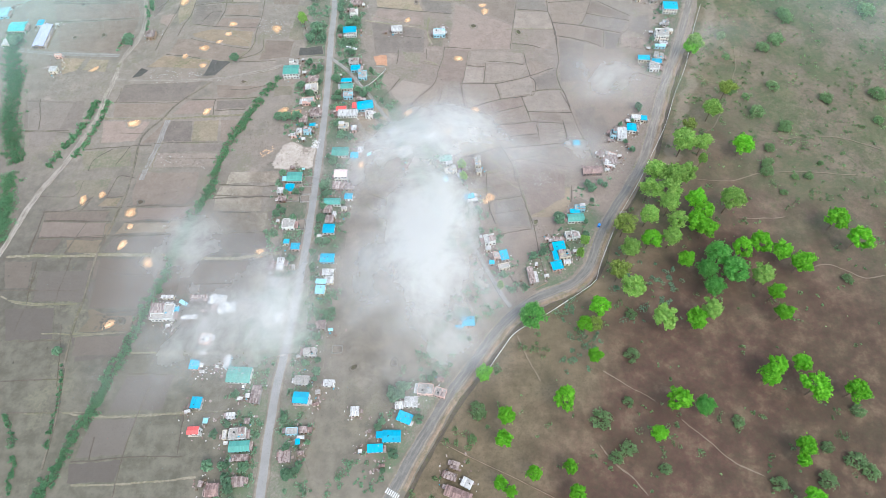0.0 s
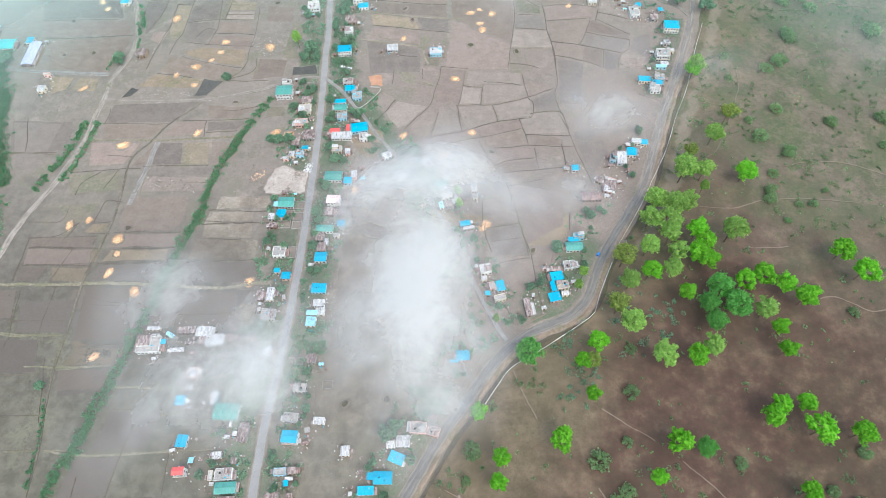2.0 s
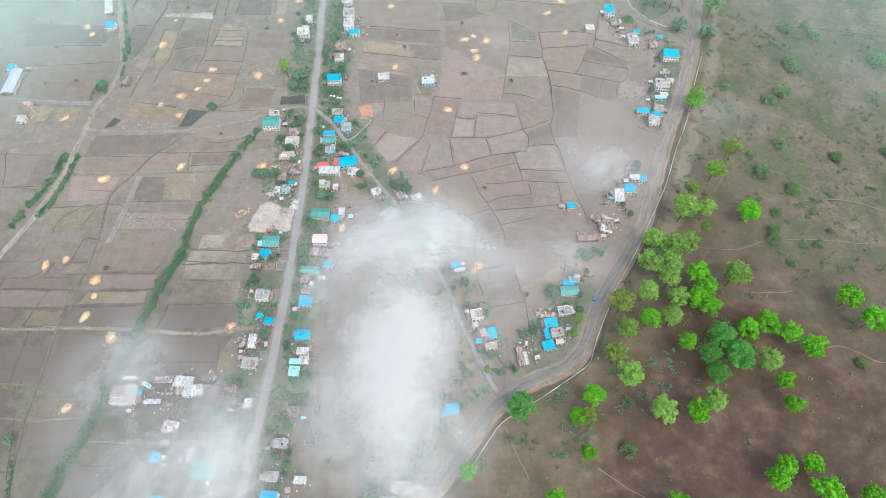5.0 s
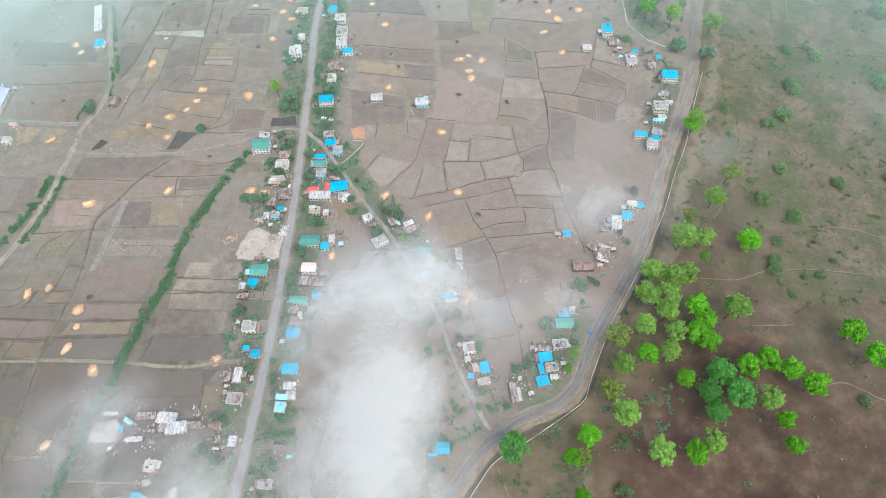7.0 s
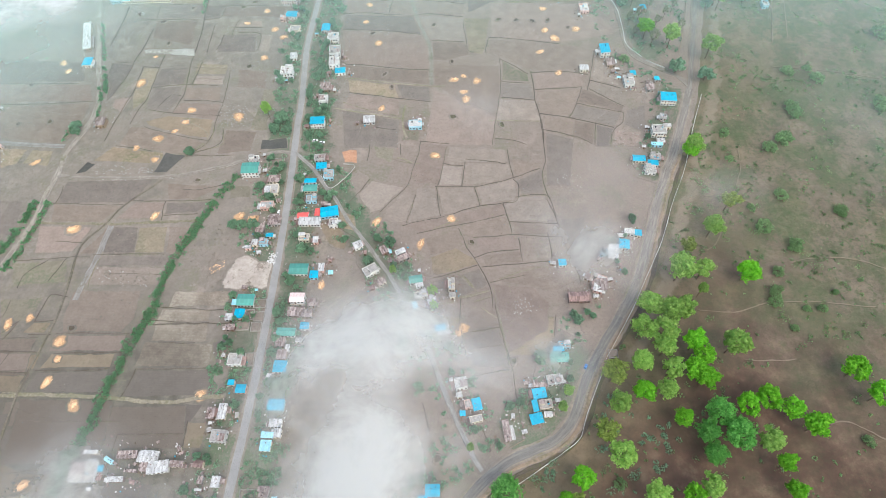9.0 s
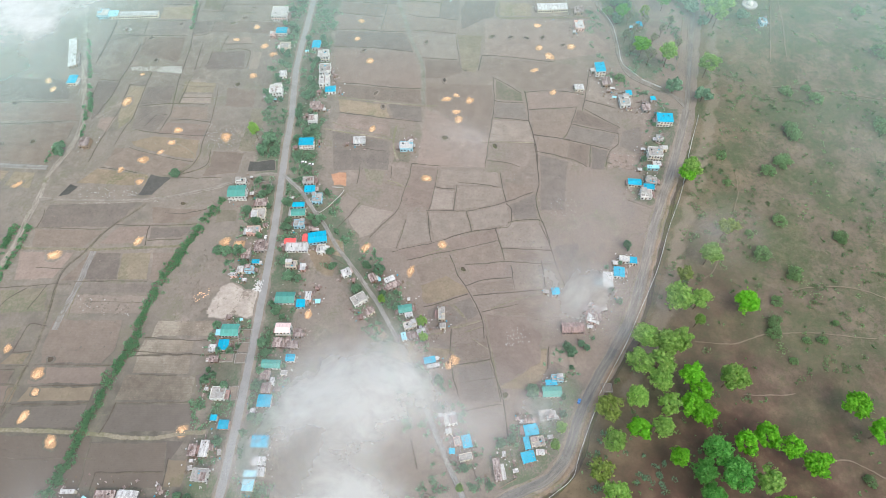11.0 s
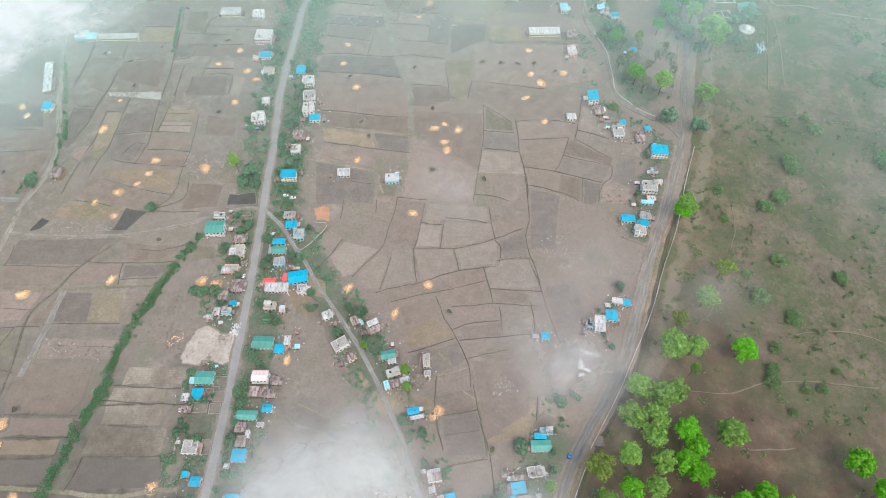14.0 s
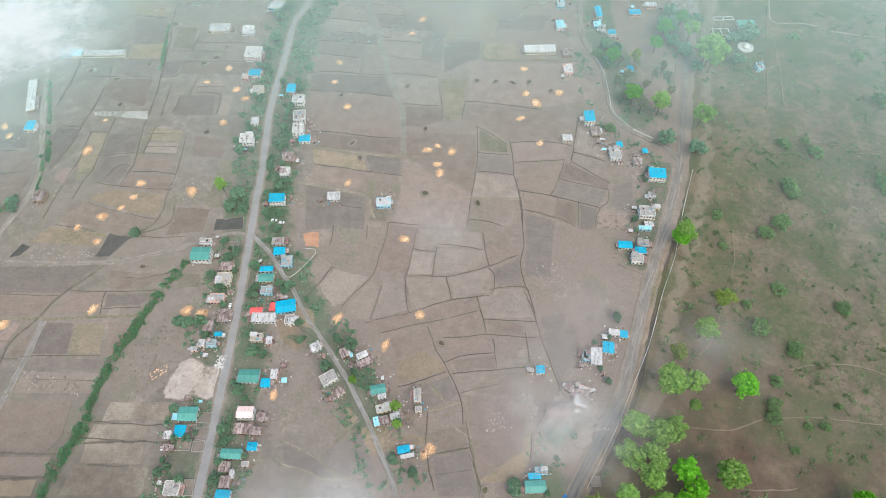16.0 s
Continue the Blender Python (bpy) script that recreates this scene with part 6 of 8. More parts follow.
house(-104.0, 668.6, 12.0, 12.4, 3.3, -20, "zinc")
house(-115.1, 598.6, 14.1, 12.9, 6.0, -4, "white")
house(-111.0, 575.4, 10.1, 8.4, 3.3, -4, "blue")
house(-118.6, 571.1, 4.5, 5.4, 2.6, -4, "white")
house(-103.2, 517.9, 6.2, 7.4, 3.3, 2, "zinc")
house(-105.8, 496.1, 10.2, 9.2, 6.0, 2, "white")
house(-77.8, 554.6, 7.7, 9.9, 3.3, -3, "blue")
house(-71.6, 477.7, 8.8, 8.8, 3.3, 2, "rust")
house(-105.7, 553.3, 8.9, 9.4, 3.3, -3, "flat")
house(-69.8, 538.7, 9.3, 8.6, 6.0, -3, "white")
house(-66.8, 519.7, 9.5, 10.7, 6.0, 2, "flat")
house(-66.4, 505.7, 8.6, 10.3, 6.0, 2, "white")
house(-61.0, 497.2, 9.0, 7.1, 3.3, 2, "blue")
house(136.9, 598.0, 28.0, 8.8, 3.3, 0, "zinc")
house(157.9, 571.4, 8.1, 11.5, 3.3, 0, "white")
house(159.3, 631.4, 7.4, 10.9, 3.3, 0, "pale")
house(164.0, 662.5, 6.7, 9.2, 3.3, 0, "white")
house(160.2, 592.8, 8.9, 9.4, 3.3, 0, "rust")
house(146.1, 491.4, 7.6, 6.5, 3.3, 0, "zinc")
house(166.4, 511.4, 8.1, 11.8, 6.0, 0, "blue")
house(161.0, 512.1, 3.8, 4.3, 2.6, 0, "white")
house(-33.8, 438.7, 9.7, 7.1, 3.3, 1, "zinc")
house(3.2, 431.9, 10.4, 7.5, 3.3, 0, "white")
house(197.4, 648.7, 5.7, 15.8, 3.3, 0, "blue")
house(193.2, 630.3, 6.9, 7.3, 3.3, 0, "pale")
house(196.6, 623.3, 5.6, 7.3, 3.3, 0, "white")
house(204.3, 618.7, 6.9, 6.4, 3.3, 0, "blue")
house(230.7, 646.8, 10.6, 7.5, 3.3, 0, "blue")
house(248.0, 657.7, 10.7, 5.4, 3.3, 0, "zinc")
house(211.6, 569.3, 5.4, 7.0, 3.3, 0, "blue")
house(169.5, 497.2, 7.2, 9.3, 3.3, 0, "rust")
house(185.7, 482.6, 4.9, 5.8, 3.3, 0, "blue")
house(180.7, 473.9, 8.2, 11.4, 3.3, 0, "flat")
house(204.6, 476.1, 4.3, 4.7, 2.6, 0, "blue")
house(196.7, 465.4, 6.8, 7.1, 3.3, 0, "rust")
house(328.6, 626.8, 15.2, 9.4, 3.3, 0, "green")
house(323.3, 569.2, 5.7, 7.6, 3.3, 0, "white")
house(207.7, 450.7, 12.5, 9.3, 6.0, -6, "blue")
house(200.3, 432.4, 5.2, 4.8, 3.3, -6, "white")
house(202.1, 422.1, 4.1, 3.5, 3.3, -6, "white")
house(192.6, 415.8, 10.8, 8.8, 6.0, -6, "flat")
house(192.5, 406.6, 6.3, 4.4, 3.3, -6, "zinc")
house(189.1, 403.4, 9.0, 3.0, 3.3, -6, "pale")
house(172.4, 389.5, 9.7, 5.9, 3.3, -6, "blue")
house(185.0, 390.6, 7.9, 5.4, 3.3, -6, "flat")
house(182.0, 384.6, 7.9, 5.0, 3.3, -6, "blue")
house(178.6, 378.5, 8.1, 7.3, 3.3, -6, "flat")
house(147.1, 313.2, 7.3, 7.7, 3.3, -10, "blue")
house(158.3, 322.0, 4.9, 5.2, 3.3, -10, "blue")
house(152.6, 323.4, 6.9, 4.0, 3.3, -10, "white")
house(132.5, 308.0, 4.5, 6.0, 3.3, -10, "white")
house(138.7, 307.7, 6.7, 11.7, 3.3, -10, "zinc")
house(119.9, 287.5, 3.8, 3.7, 2.6, -10, "white")
house(126.0, 282.2, 8.4, 9.1, 3.3, -10, "rust")
house(-36.6, 319.2, 6.4, 5.7, 3.3, 25, "zinc")
house(-18.5, 314.4, 4.8, 6.5, 3.3, 25, "rust")
house(-7.0, 312.7, 7.1, 4.1, 3.3, 25, "zinc")
house(-4.8, 307.9, 8.6, 4.3, 3.3, 25, "rust")
house(-26.8, 298.4, 9.8, 7.2, 3.3, 30, "flat")
house(-19.2, 289.4, 6.1, 4.4, 3.3, 32, "rust")
house(3.7, 290.3, 9.2, 5.7, 3.3, 8, "green")
house(6.1, 286.0, 5.2, 3.1, 3.3, 12, "zinc")
house(7.0, 278.6, 8.4, 4.9, 3.3, 14, "white")
house(14.2, 277.5, 3.0, 2.7, 2.6, 0, "zinc")
house(7.5, 271.4, 5.7, 4.8, 3.3, 14, "rust")
house(3.2, 270.8, 3.3, 5.4, 3.3, 14, "pale")
house(14.2, 273.8, 6.0, 3.6, 3.3, 14, "zinc")
house(27.4, 285.7, 4.5, 8.2, 3.3, 0, "white")
house(27.9, 277.5, 3.9, 3.4, 3.3, 0, "flat")
house(19.3, 254.4, 7.2, 4.3, 3.3, 10, "blue")
house(21.5, 250.7, 7.8, 2.4, 3.3, 10, "white")
house(102.9, 300.0, 5.3, 5.2, 3.3, 0, "blue")
house(92.5, 237.7, 7.1, 3.5, 3.3, 0, "blue")
house(96.4, 240.3, 7.1, 4.4, 3.3, 0, "flat")
house(92.3, 232.1, 11.7, 6.6, 3.3, 0, "green")
house(118.9, 288.1, 5.3, 4.7, 3.3, -35, "rust")
house(127.4, 286.8, 5.7, 3.7, 3.3, -25, "white")
house(124.1, 279.8, 6.8, 6.2, 3.3, -20, "zinc")
house(132.1, 308.6, 4.1, 5.4, 3.3, -20, "white")
house(110.6, 273.6, 14.5, 7.1, 3.3, 0, "redrust")
house(31.1, 217.5, 7.5, 7.0, 3.3, 8, "white")
house(29.8, 210.4, 3.7, 3.3, 3.3, 8, "white")
house(40.0, 204.3, 5.4, 7.6, 3.3, 10, "blue")
house(34.5, 204.5, 3.7, 4.9, 3.3, 10, "flat")
house(39.0, 195.6, 7.5, 4.0, 3.3, 12, "flat")
house(31.3, 199.1, 3.5, 3.2, 3.3, 0, "blue")
house(87.0, 218.0, 7.8, 6.0, 3.3, 5, "flat")
house(77.5, 209.8, 8.3, 6.4, 3.3, 8, "blue")
house(74.3, 202.4, 3.4, 7.3, 3.3, 8, "blue")
house(80.5, 203.0, 7.9, 5.5, 3.3, 8, "flat")
house(74.3, 194.7, 7.7, 6.3, 3.3, 12, "blue")
house(81.4, 197.1, 4.8, 3.2, 3.3, 0, "zinc")
house(77.3, 215.1, 6.9, 3.1, 3.3, 0, "rust")
house(13.1, 157.0, 8.1, 6.6, 3.3, 0, "blue")
house(7.6, 153.6, 5.3, 1.8, 3.3, 0, "blue")
house(56.3, 188.3, 4.1, 12.5, 3.3, 6, "rust")
house(-27.0, 97.7, 8.8, 6.2, 3.3, -24, "blue")
house(-34.5, 87.4, 10.7, 7.1, 3.3, -2, "blue")
house(-41.5, 88.4, 3.8, 4.0, 3.3, 0, "blue")
house(-43.8, 81.0, 8.9, 4.8, 3.3, 0, "blue")
house(-52.3, 79.8, 2.1, 2.1, 2.6, 0, "white")
house(-14.6, 114.1, 9.3, 6.8, 3.3, -8, "flat")
house(-5.9, 111.7, 7.0, 5.5, 3.3, -20, "flat")
house(-23.2, 106.8, 7.8, 6.6, 3.3, -3, "zinc")
house(-30.2, 105.1, 5.1, 4.2, 3.3, 0, "zinc")
house(-56.2, 102.6, 5.1, 5.7, 3.3, 0, "zinc")
house(-72.4, 120.3, 6.9, 4.1, 3.3, -5, "zinc")
house(-85.4, 140.5, 7.6, 5.4, 3.3, -5, "flat")
house(-88.9, 122.6, 8.8, 5.6, 3.3, -5, "flat")
house(-88.0, 111.1, 9.3, 7.0, 6.0, -5, "blue")
house(7.1, 60.5, 6.2, 5.0, 3.3, -30, "zinc")
house(-1.8, 64.4, 7.0, 4.0, 3.3, -20, "rust")
house(0.8, 70.1, 4.9, 4.3, 3.3, -20, "rust")
house(2.0, 54.9, 15.1, 5.7, 3.3, -22, "redrust")
house(-85.5, 93.0, 5.0, 3.8, 3.3, 1, "rust")
house(-88.1, 86.4, 2.9, 3.4, 3.3, 1, "blue")
house(-86.6, 88.7, 4.4, 2.0, 3.3, 1, "zinc")
house(-152.0, 152.3, 6.9, 6.7, 3.3, -5, "white")
house(-156.0, 135.3, 6.0, 5.9, 3.3, -5, "blue")
house(-150.6, 111.5, 6.4, 7.0, 3.3, -5, "blue")
house(-148.3, 94.4, 6.8, 4.6, 6.0, 1, "red")
house(-127.4, 127.7, 14.9, 10.0, 3.3, -5, "green")
house(-136.0, 136.6, 3.8, 8.2, 3.3, -5, "zinc")
house(-115.7, 115.1, 5.8, 11.1, 3.3, -5, "rust")
house(-120.7, 114.8, 2.8, 2.9, 2.6, -5, "white")
house(-125.0, 113.1, 3.3, 2.2, 2.6, -5, "zinc")
house(-128.8, 102.8, 5.2, 3.9, 3.3, 1, "zinc")
house(-123.3, 92.3, 9.9, 6.4, 3.3, 1, "flat")
house(-130.6, 91.9, 2.5, 5.4, 3.3, 1, "white")
house(-121.3, 85.1, 11.9, 6.2, 3.3, 1, "green")
house(-119.9, 78.8, 9.5, 3.6, 3.3, 1, "rust")
house(-91.9, 92.5, 6.8, 4.2, 3.3, 1, "flat")
house(-132.9, 62.2, 7.3, 7.1, 3.3, 1, "redrust")
house(-119.5, 65.9, 7.1, 5.3, 3.3, 1, "rust")
house(-94.8, 78.5, 6.6, 6.9, 3.3, 1, "rust")
house(-108.5, 237.0, 8.6, 7.8, 3.3, -3, "flat")
house(-108.4, 222.1, 4.0, 3.5, 3.3, -3, "blue")
house(-101.9, 218.0, 6.2, 5.4, 3.3, -3, "blue")
house(-79.8, 231.5, 8.2, 7.6, 3.3, -3, "blue")
house(-79.3, 207.6, 9.7, 6.8, 3.3, -3, "blue")
house(-78.2, 196.6, 7.5, 4.8, 3.3, -3, "zinc")
house(-82.2, 189.8, 7.1, 3.5, 3.3, -5, "pale")
house(-82.4, 183.7, 6.4, 6.3, 3.3, -5, "pale")
house(-76.4, 190.7, 4.7, 5.3, 3.3, -3, "zinc")
house(-117.4, 203.7, 5.1, 7.0, 3.3, -3, "rust")
house(-110.8, 204.5, 5.1, 9.5, 3.3, -3, "zinc")
house(-110.4, 189.9, 9.1, 7.2, 3.3, -5, "flat")
house(-117.0, 197.9, 2.2, 1.8, 2.6, -3, "white")
house(-161.1, 180.9, 11.7, 4.3, 3.3, 0, "rust")
house(-149.4, 179.6, 9.3, 6.8, 3.3, -5, "zinc")
house(-142.0, 173.6, 12.1, 6.7, 3.3, 6, "zinc")
house(-149.9, 173.8, 4.3, 5.0, 3.3, -5, "rust")
house(-157.1, 172.0, 7.2, 1.7, 3.3, -5, "rust")
house(-131.5, 174.9, 7.8, 3.6, 3.3, -5, "rust")
house(-182.4, 183.0, 8.1, 2.3, 3.3, 0, "zinc")
house(-170.9, 178.1, 6.1, 2.5, 3.3, -30, "pale")
house(-174.6, 173.6, 4.1, 3.3, 3.3, 0, "blue")
house(-180.1, 177.6, 5.0, 3.1, 3.3, 0, "zinc")
house(-164.5, 167.6, 9.2, 3.0, 3.3, 0, "zinc")
house(-107.6, 164.7, 5.0, 6.2, 3.3, -5, "zinc")
house(-116.4, 166.0, 3.1, 4.3, 3.3, -5, "rust")
house(-116.5, 160.7, 3.9, 1.4, 3.3, -5, "white")
house(-119.2, 174.6, 5.8, 3.9, 3.3, -5, "redrust")
house(-79.7, 158.7, 5.6, 6.1, 3.3, -5, "rust")
house(-108.1, 278.5, 11.4, 8.5, 3.3, -2, "green")
house(-114.8, 277.0, 4.5, 4.2, 3.3, -2, "pale")
house(-110.8, 268.4, 6.7, 7.1, 3.3, -2, "blue")
house(-117.4, 266.4, 5.0, 4.7, 3.3, -2, "zinc")
house(-115.3, 258.9, 6.1, 3.7, 3.3, -3, "rust")
house(-73.6, 277.7, 9.8, 7.0, 6.0, -2, "pinkw")
house(-64.6, 275.3, 5.7, 5.4, 3.3, -2, "rust")
house(-76.3, 268.9, 6.7, 6.2, 3.3, -2, "rust")
house(-66.9, 267.2, 7.1, 5.0, 3.3, -2, "rust")
house(-67.4, 258.5, 5.8, 4.9, 3.3, -3, "blue")
house(-78.8, 254.6, 12.2, 5.7, 3.3, -3, "green")
house(-81.5, 247.7, 6.0, 5.8, 3.3, -3, "rust")
house(-76.8, 243.5, 2.6, 4.9, 3.3, -3, "zinc")
house(-79.8, 239.3, 6.2, 6.5, 3.3, -3, "rust")
house(-75.6, 300.9, 13.0, 8.5, 3.3, -2, "green")
house(-64.9, 296.3, 5.9, 5.5, 3.3, -2, "blue")
house(-60.5, 301.8, 4.4, 6.5, 3.3, -2, "zinc")
house(-108.9, 323.9, 4.5, 4.9, 3.3, -2, "zinc")
house(-113.1, 320.0, 4.8, 2.8, 3.3, -2, "zinc")
house(-105.2, 315.8, 3.2, 2.4, 2.6, -2, "zinc")
house(-102.6, 323.7, 6.0, 4.7, 3.3, -2, "flat")
house(-99.2, 329.5, 5.2, 3.2, 3.3, -2, "blue")
house(-74.6, 326.7, 7.5, 5.4, 3.3, -2, "flat")
house(-66.3, 324.3, 3.9, 5.2, 3.3, -2, "zinc")
house(-394.6, 484.0, 9.5, 11.7, 3.3, 0, "pale")
house(-374.6, 462.7, 14.9, 12.7, 3.3, 0, "teal")
house(-355.3, 466.6, 6.1, 7.8, 3.3, 0, "blue")
house(-348.2, 449.1, 10.1, 28.8, 3.3, 0, "lilac")
house(-325.5, 405.2, 6.6, 6.3, 3.3, 0, "zinc")
house(-377.9, 442.6, 6.9, 8.8, 3.3, 0, "zinc")
house(-326.3, 422.2, 5.8, 2.2, 3.3, 0, "white")

# trees: kind, x, y, crown radius
tree("g", 150.3, 261.2, 8.1)
tree("g", 161.7, 256.0, 8.1)
tree("g", 143.6, 245.8, 7.1)
tree("g", 155.1, 242.8, 8.8)
tree("g", 154.5, 232.3, 7.0)
tree("g", 171.1, 258.0, 6.3)
tree("g", 138.1, 224.3, 6.9)
tree("g", 155.8, 219.3, 6.5)
tree("g", 150.2, 206.5, 5.9)
tree("g", 195.2, 233.2, 8.3)
tree("g", 122.2, 199.9, 5.9)
tree("g", 161.8, 152.8, 6.3)
tree("g", 118.2, 171.4, 6.8)
tree("g", 131.8, 148.9, 7.0)
tree("g", 200.4, 175.8, 6.8)
tree("b", 173.2, 235.6, 7.3)
tree("b", 178.0, 227.1, 5.5)
tree("b", 170.0, 219.6, 6.9)
tree("b", 174.4, 213.3, 6.8)
tree("b", 136.5, 206.7, 6.4)
tree("b", 156.7, 190.8, 5.3)
tree("b", 193.4, 197.4, 6.3)
tree("b", 205.9, 200.7, 7.3)
tree("b", 205.7, 164.3, 5.1)
tree("b", 205.9, 150.3, 5.1)
tree("b", 151.7, 147.2, 6.5)
tree("b", 95.2, 160.9, 6.1)
tree("b", 219.4, 193.2, 5.8)
tree("b", 228.4, 184.1, 7.3)
tree("b", 263.1, 216.1, 7.1)
tree("b", 270.6, 200.5, 8.0)
tree("m", 177.1, 193.7, 8.6)
tree("m", 167.4, 181.8, 8.1)
tree("m", 183.3, 180.9, 9.7)
tree("m", 168.6, 170.6, 7.2)
tree("y", 120.8, 216.7, 7.7)
tree("y", 111.2, 182.9, 6.2)
tree("y", 90.0, 148.3, 4.7)
tree("d", 260.9, 177.0, 4.0)
tree("d", 116.6, 158.1, 4.0)
tree("b", 86.6, 128.0, 4.6)
tree("b", 130.3, 99.8, 7.0)
tree("b", 115.4, 81.1, 4.8)
tree("b", 185.4, 112.0, 6.6)
tree("b", 193.3, 118.0, 5.2)
tree("b", 206.1, 118.9, 5.7)
tree("b", 208.3, 102.7, 8.0)
tree("b", 230.0, 100.4, 6.6)
tree("b", 192.0, 71.7, 5.8)
tree("b", 189.4, 63.9, 3.4)
tree("b", 188.4, 46.0, 5.3)
tree("m", 143.5, 95.7, 6.5)
tree("d", 112.0, 131.1, 5.4)
tree("d", 86.2, 92.8, 7.3)
tree("d", 104.1, 102.5, 3.7)
tree("d", 98.8, 75.3, 4.9)
tree("d", 91.7, 71.4, 4.2)
tree("d", 164.2, 87.5, 4.6)
tree("d", 117.5, 63.7, 4.2)
tree("d", 177.2, 54.2, 4.7)
tree("d", 203.0, 55.2, 6.1)
tree("d", 233.7, 91.3, 5.0)
tree("d", 222.4, 64.4, 6.9)
tree("d", 228.3, 58.2, 5.4)
tree("d", 209.0, 71.7, 4.2)
tree("b", 19.9, 119.7, 5.3)
tree("b", 31.8, 94.0, 5.2)
tree("b", 27.8, 81.2, 4.6)
tree("b", 65.2, 103.5, 6.6)
tree("b", 43.4, 63.3, 4.1)
tree("b", 63.6, 66.0, 3.9)
tree("b", 64.8, 51.8, 4.7)
tree("b", 24.5, 58.4, 3.6)
tree("b", 30.2, 53.7, 3.5)
tree("d", 15.9, 100.0, 6.6)
tree("d", 11.3, 84.3, 3.6)
tree("m", 51.9, 154.5, 9.5)
tree("b", 84.0, 148.5, 5.5)
tree("g", 206.1, 319.0, 6.7)
tree("g", 175.6, 284.9, 9.3)
tree("g", 190.8, 285.6, 6.5)
tree("g", 187.7, 272.7, 3.3)
tree("b", 219.5, 284.0, 7.8)
tree("g", 210.8, 391.0, 6.7)
tree("y", 186.9, 304.6, 5.3)
tree("d", 246.8, 324.3, 7.3)
tree("d", 264.3, 308.8, 6.1)
tree("d", 232.0, 348.5, 6.0)
tree("d", 304.1, 438.9, 7.6)
tree("d", 376.9, 437.7, 9.1)
tree("d", 285.6, 405.4, 7.4)
tree("d", 238.9, 274.1, 5.5)
tree("d", 304.7, 337.3, 5.5)
tree("d", 345.8, 337.8, 8.2)
tree("d", 336.0, 311.4, 4.7)
tree("b", 204.2, 529.0, 7.1)
tree("g", 222.5, 516.2, 7.8)
tree("g", 252.0, 501.3, 7.7)
tree("g", 276.9, 572.5, 12.7)
tree("k", 222.3, 484.6, 7.5)
tree("k", 243.7, 474.7, 7.4)
tree("k", 322.7, 608.6, 9.5)
tree("k", 252.7, 621.6, 10.3)
tree("k", 261.1, 590.0, 8.0)
tree("d", 314.2, 480.2, 6.9)
tree("d", 336.0, 471.6, 6.8)
tree("d", 410.6, 523.4, 10.8)
tree("d", 332.4, 483.6, 4.4)
tree("d", 414.7, 579.7, 6.6)
tree("d", 366.2, 607.0, 5.7)
tree("d", 187.7, 590.6, 6.7)
tree("d", 195.1, 582.0, 5.5)
tree("d", 181.9, 502.1, 5.1)
tree("b", 209.0, 387.9, 6.3)
tree("d", 304.7, 432.7, 7.8)
tree("d", 273.6, 397.3, 6.2)
tree("d", 288.5, 406.8, 6.9)
tree("d", 240.3, 387.6, 3.9)
tree("d", 244.0, 413.7, 5.1)
tree("d", 243.2, 341.9, 4.1)
tree("d", 303.0, 336.4, 3.3)
tree("d", 306.0, 333.6, 3.3)
tree("d", 267.7, 352.5, 6.0)
tree("y", 223.4, 340.4, 6.3)
tree("d", 235.9, 266.1, 5.3)
tree("d", 265.3, 260.8, 3.7)
tree("d", 255.0, 261.1, 2.9)
tree("d", 242.9, 247.7, 2.9)
tree("d", 245.7, 289.0, 4.6)
tree("d", 263.5, 306.6, 4.7)
tree("d", 278.0, 272.4, 2.7)
tree("k", -14.0, 320.2, 4.5)
tree("k", 80.5, 234.2, 3.6)
tree("k", 80.7, 229.6, 3.6)
tree("k", 107.2, 256.2, 3.5)
tree("k", 24.4, 241.8, 3.4)
tree("g", -10.8, 294.2, 2.5)
tree("g", 15.0, 276.8, 3.0)
tree("g", 15.8, 266.4, 2.6)
tree("k", -103.8, 442.0, 6.4)
tree("k", -98.1, 429.0, 4.4)
tree("k", -109.3, 430.5, 4.4)
tree("k", -171.8, 409.0, 3.6)
tree("k", -119.9, 338.2, 4.6)
tree("k", -126.7, 339.3, 3.9)
tree("k", -111.9, 338.9, 4.6)
tree("k", -57.6, 363.5, 4.1)
tree("k", -64.7, 365.6, 3.1)
tree("g", -114.4, 444.6, 4.1)
tree("k", -266.5, 433.6, 4.4)
tree("k", -86.8, 269.0, 3.2)
tree("k", -84.0, 261.6, 2.6)
tree("k", -76.1, 316.8, 4.1)
tree("k", -80.2, 292.4, 3.7)
tree("k", 80.3, 230.3, 4.0)
tree("g", 93.6, 208.2, 3.0)
tree("g", 89.4, 199.0, 3.0)
tree("g", 34.5, 177.4, 2.0)
tree("k", -33.6, 110.7, 5.4)
tree("k", -28.4, 115.9, 4.2)
tree("k", -19.6, 96.7, 3.5)
tree("k", -34.0, 77.4, 3.4)
tree("k", -269.3, 439.8, 5.0)
tree("k", -171.3, 409.6, 4.4)
tree("k", -369.0, 440.9, 5.9)
tree("k", -244.2, 147.5, 3.2)
tree("k", -136.9, 92.6, 3.2)
tree("k", -137.5, 74.5, 3.4)
tree("k", -116.8, 73.7, 3.7)
tree("k", -125.3, 64.7, 3.1)
tree("k", -92.9, 68.8, 3.7)
tree("k", -109.7, 485.9, 4.3)
tree("k", -98.8, 619.3, 5.5)
tree("k", -99.4, 651.9, 5.7)
tree("w", 201.3, 573.2, 3.6)
tree("w", 204.0, 554.3, 4.0)
tree("w", 214.5, 565.0, 3.6)
tree("w", 205.3, 536.1, 4.0)
tree("w", 217.3, 542.9, 3.6)
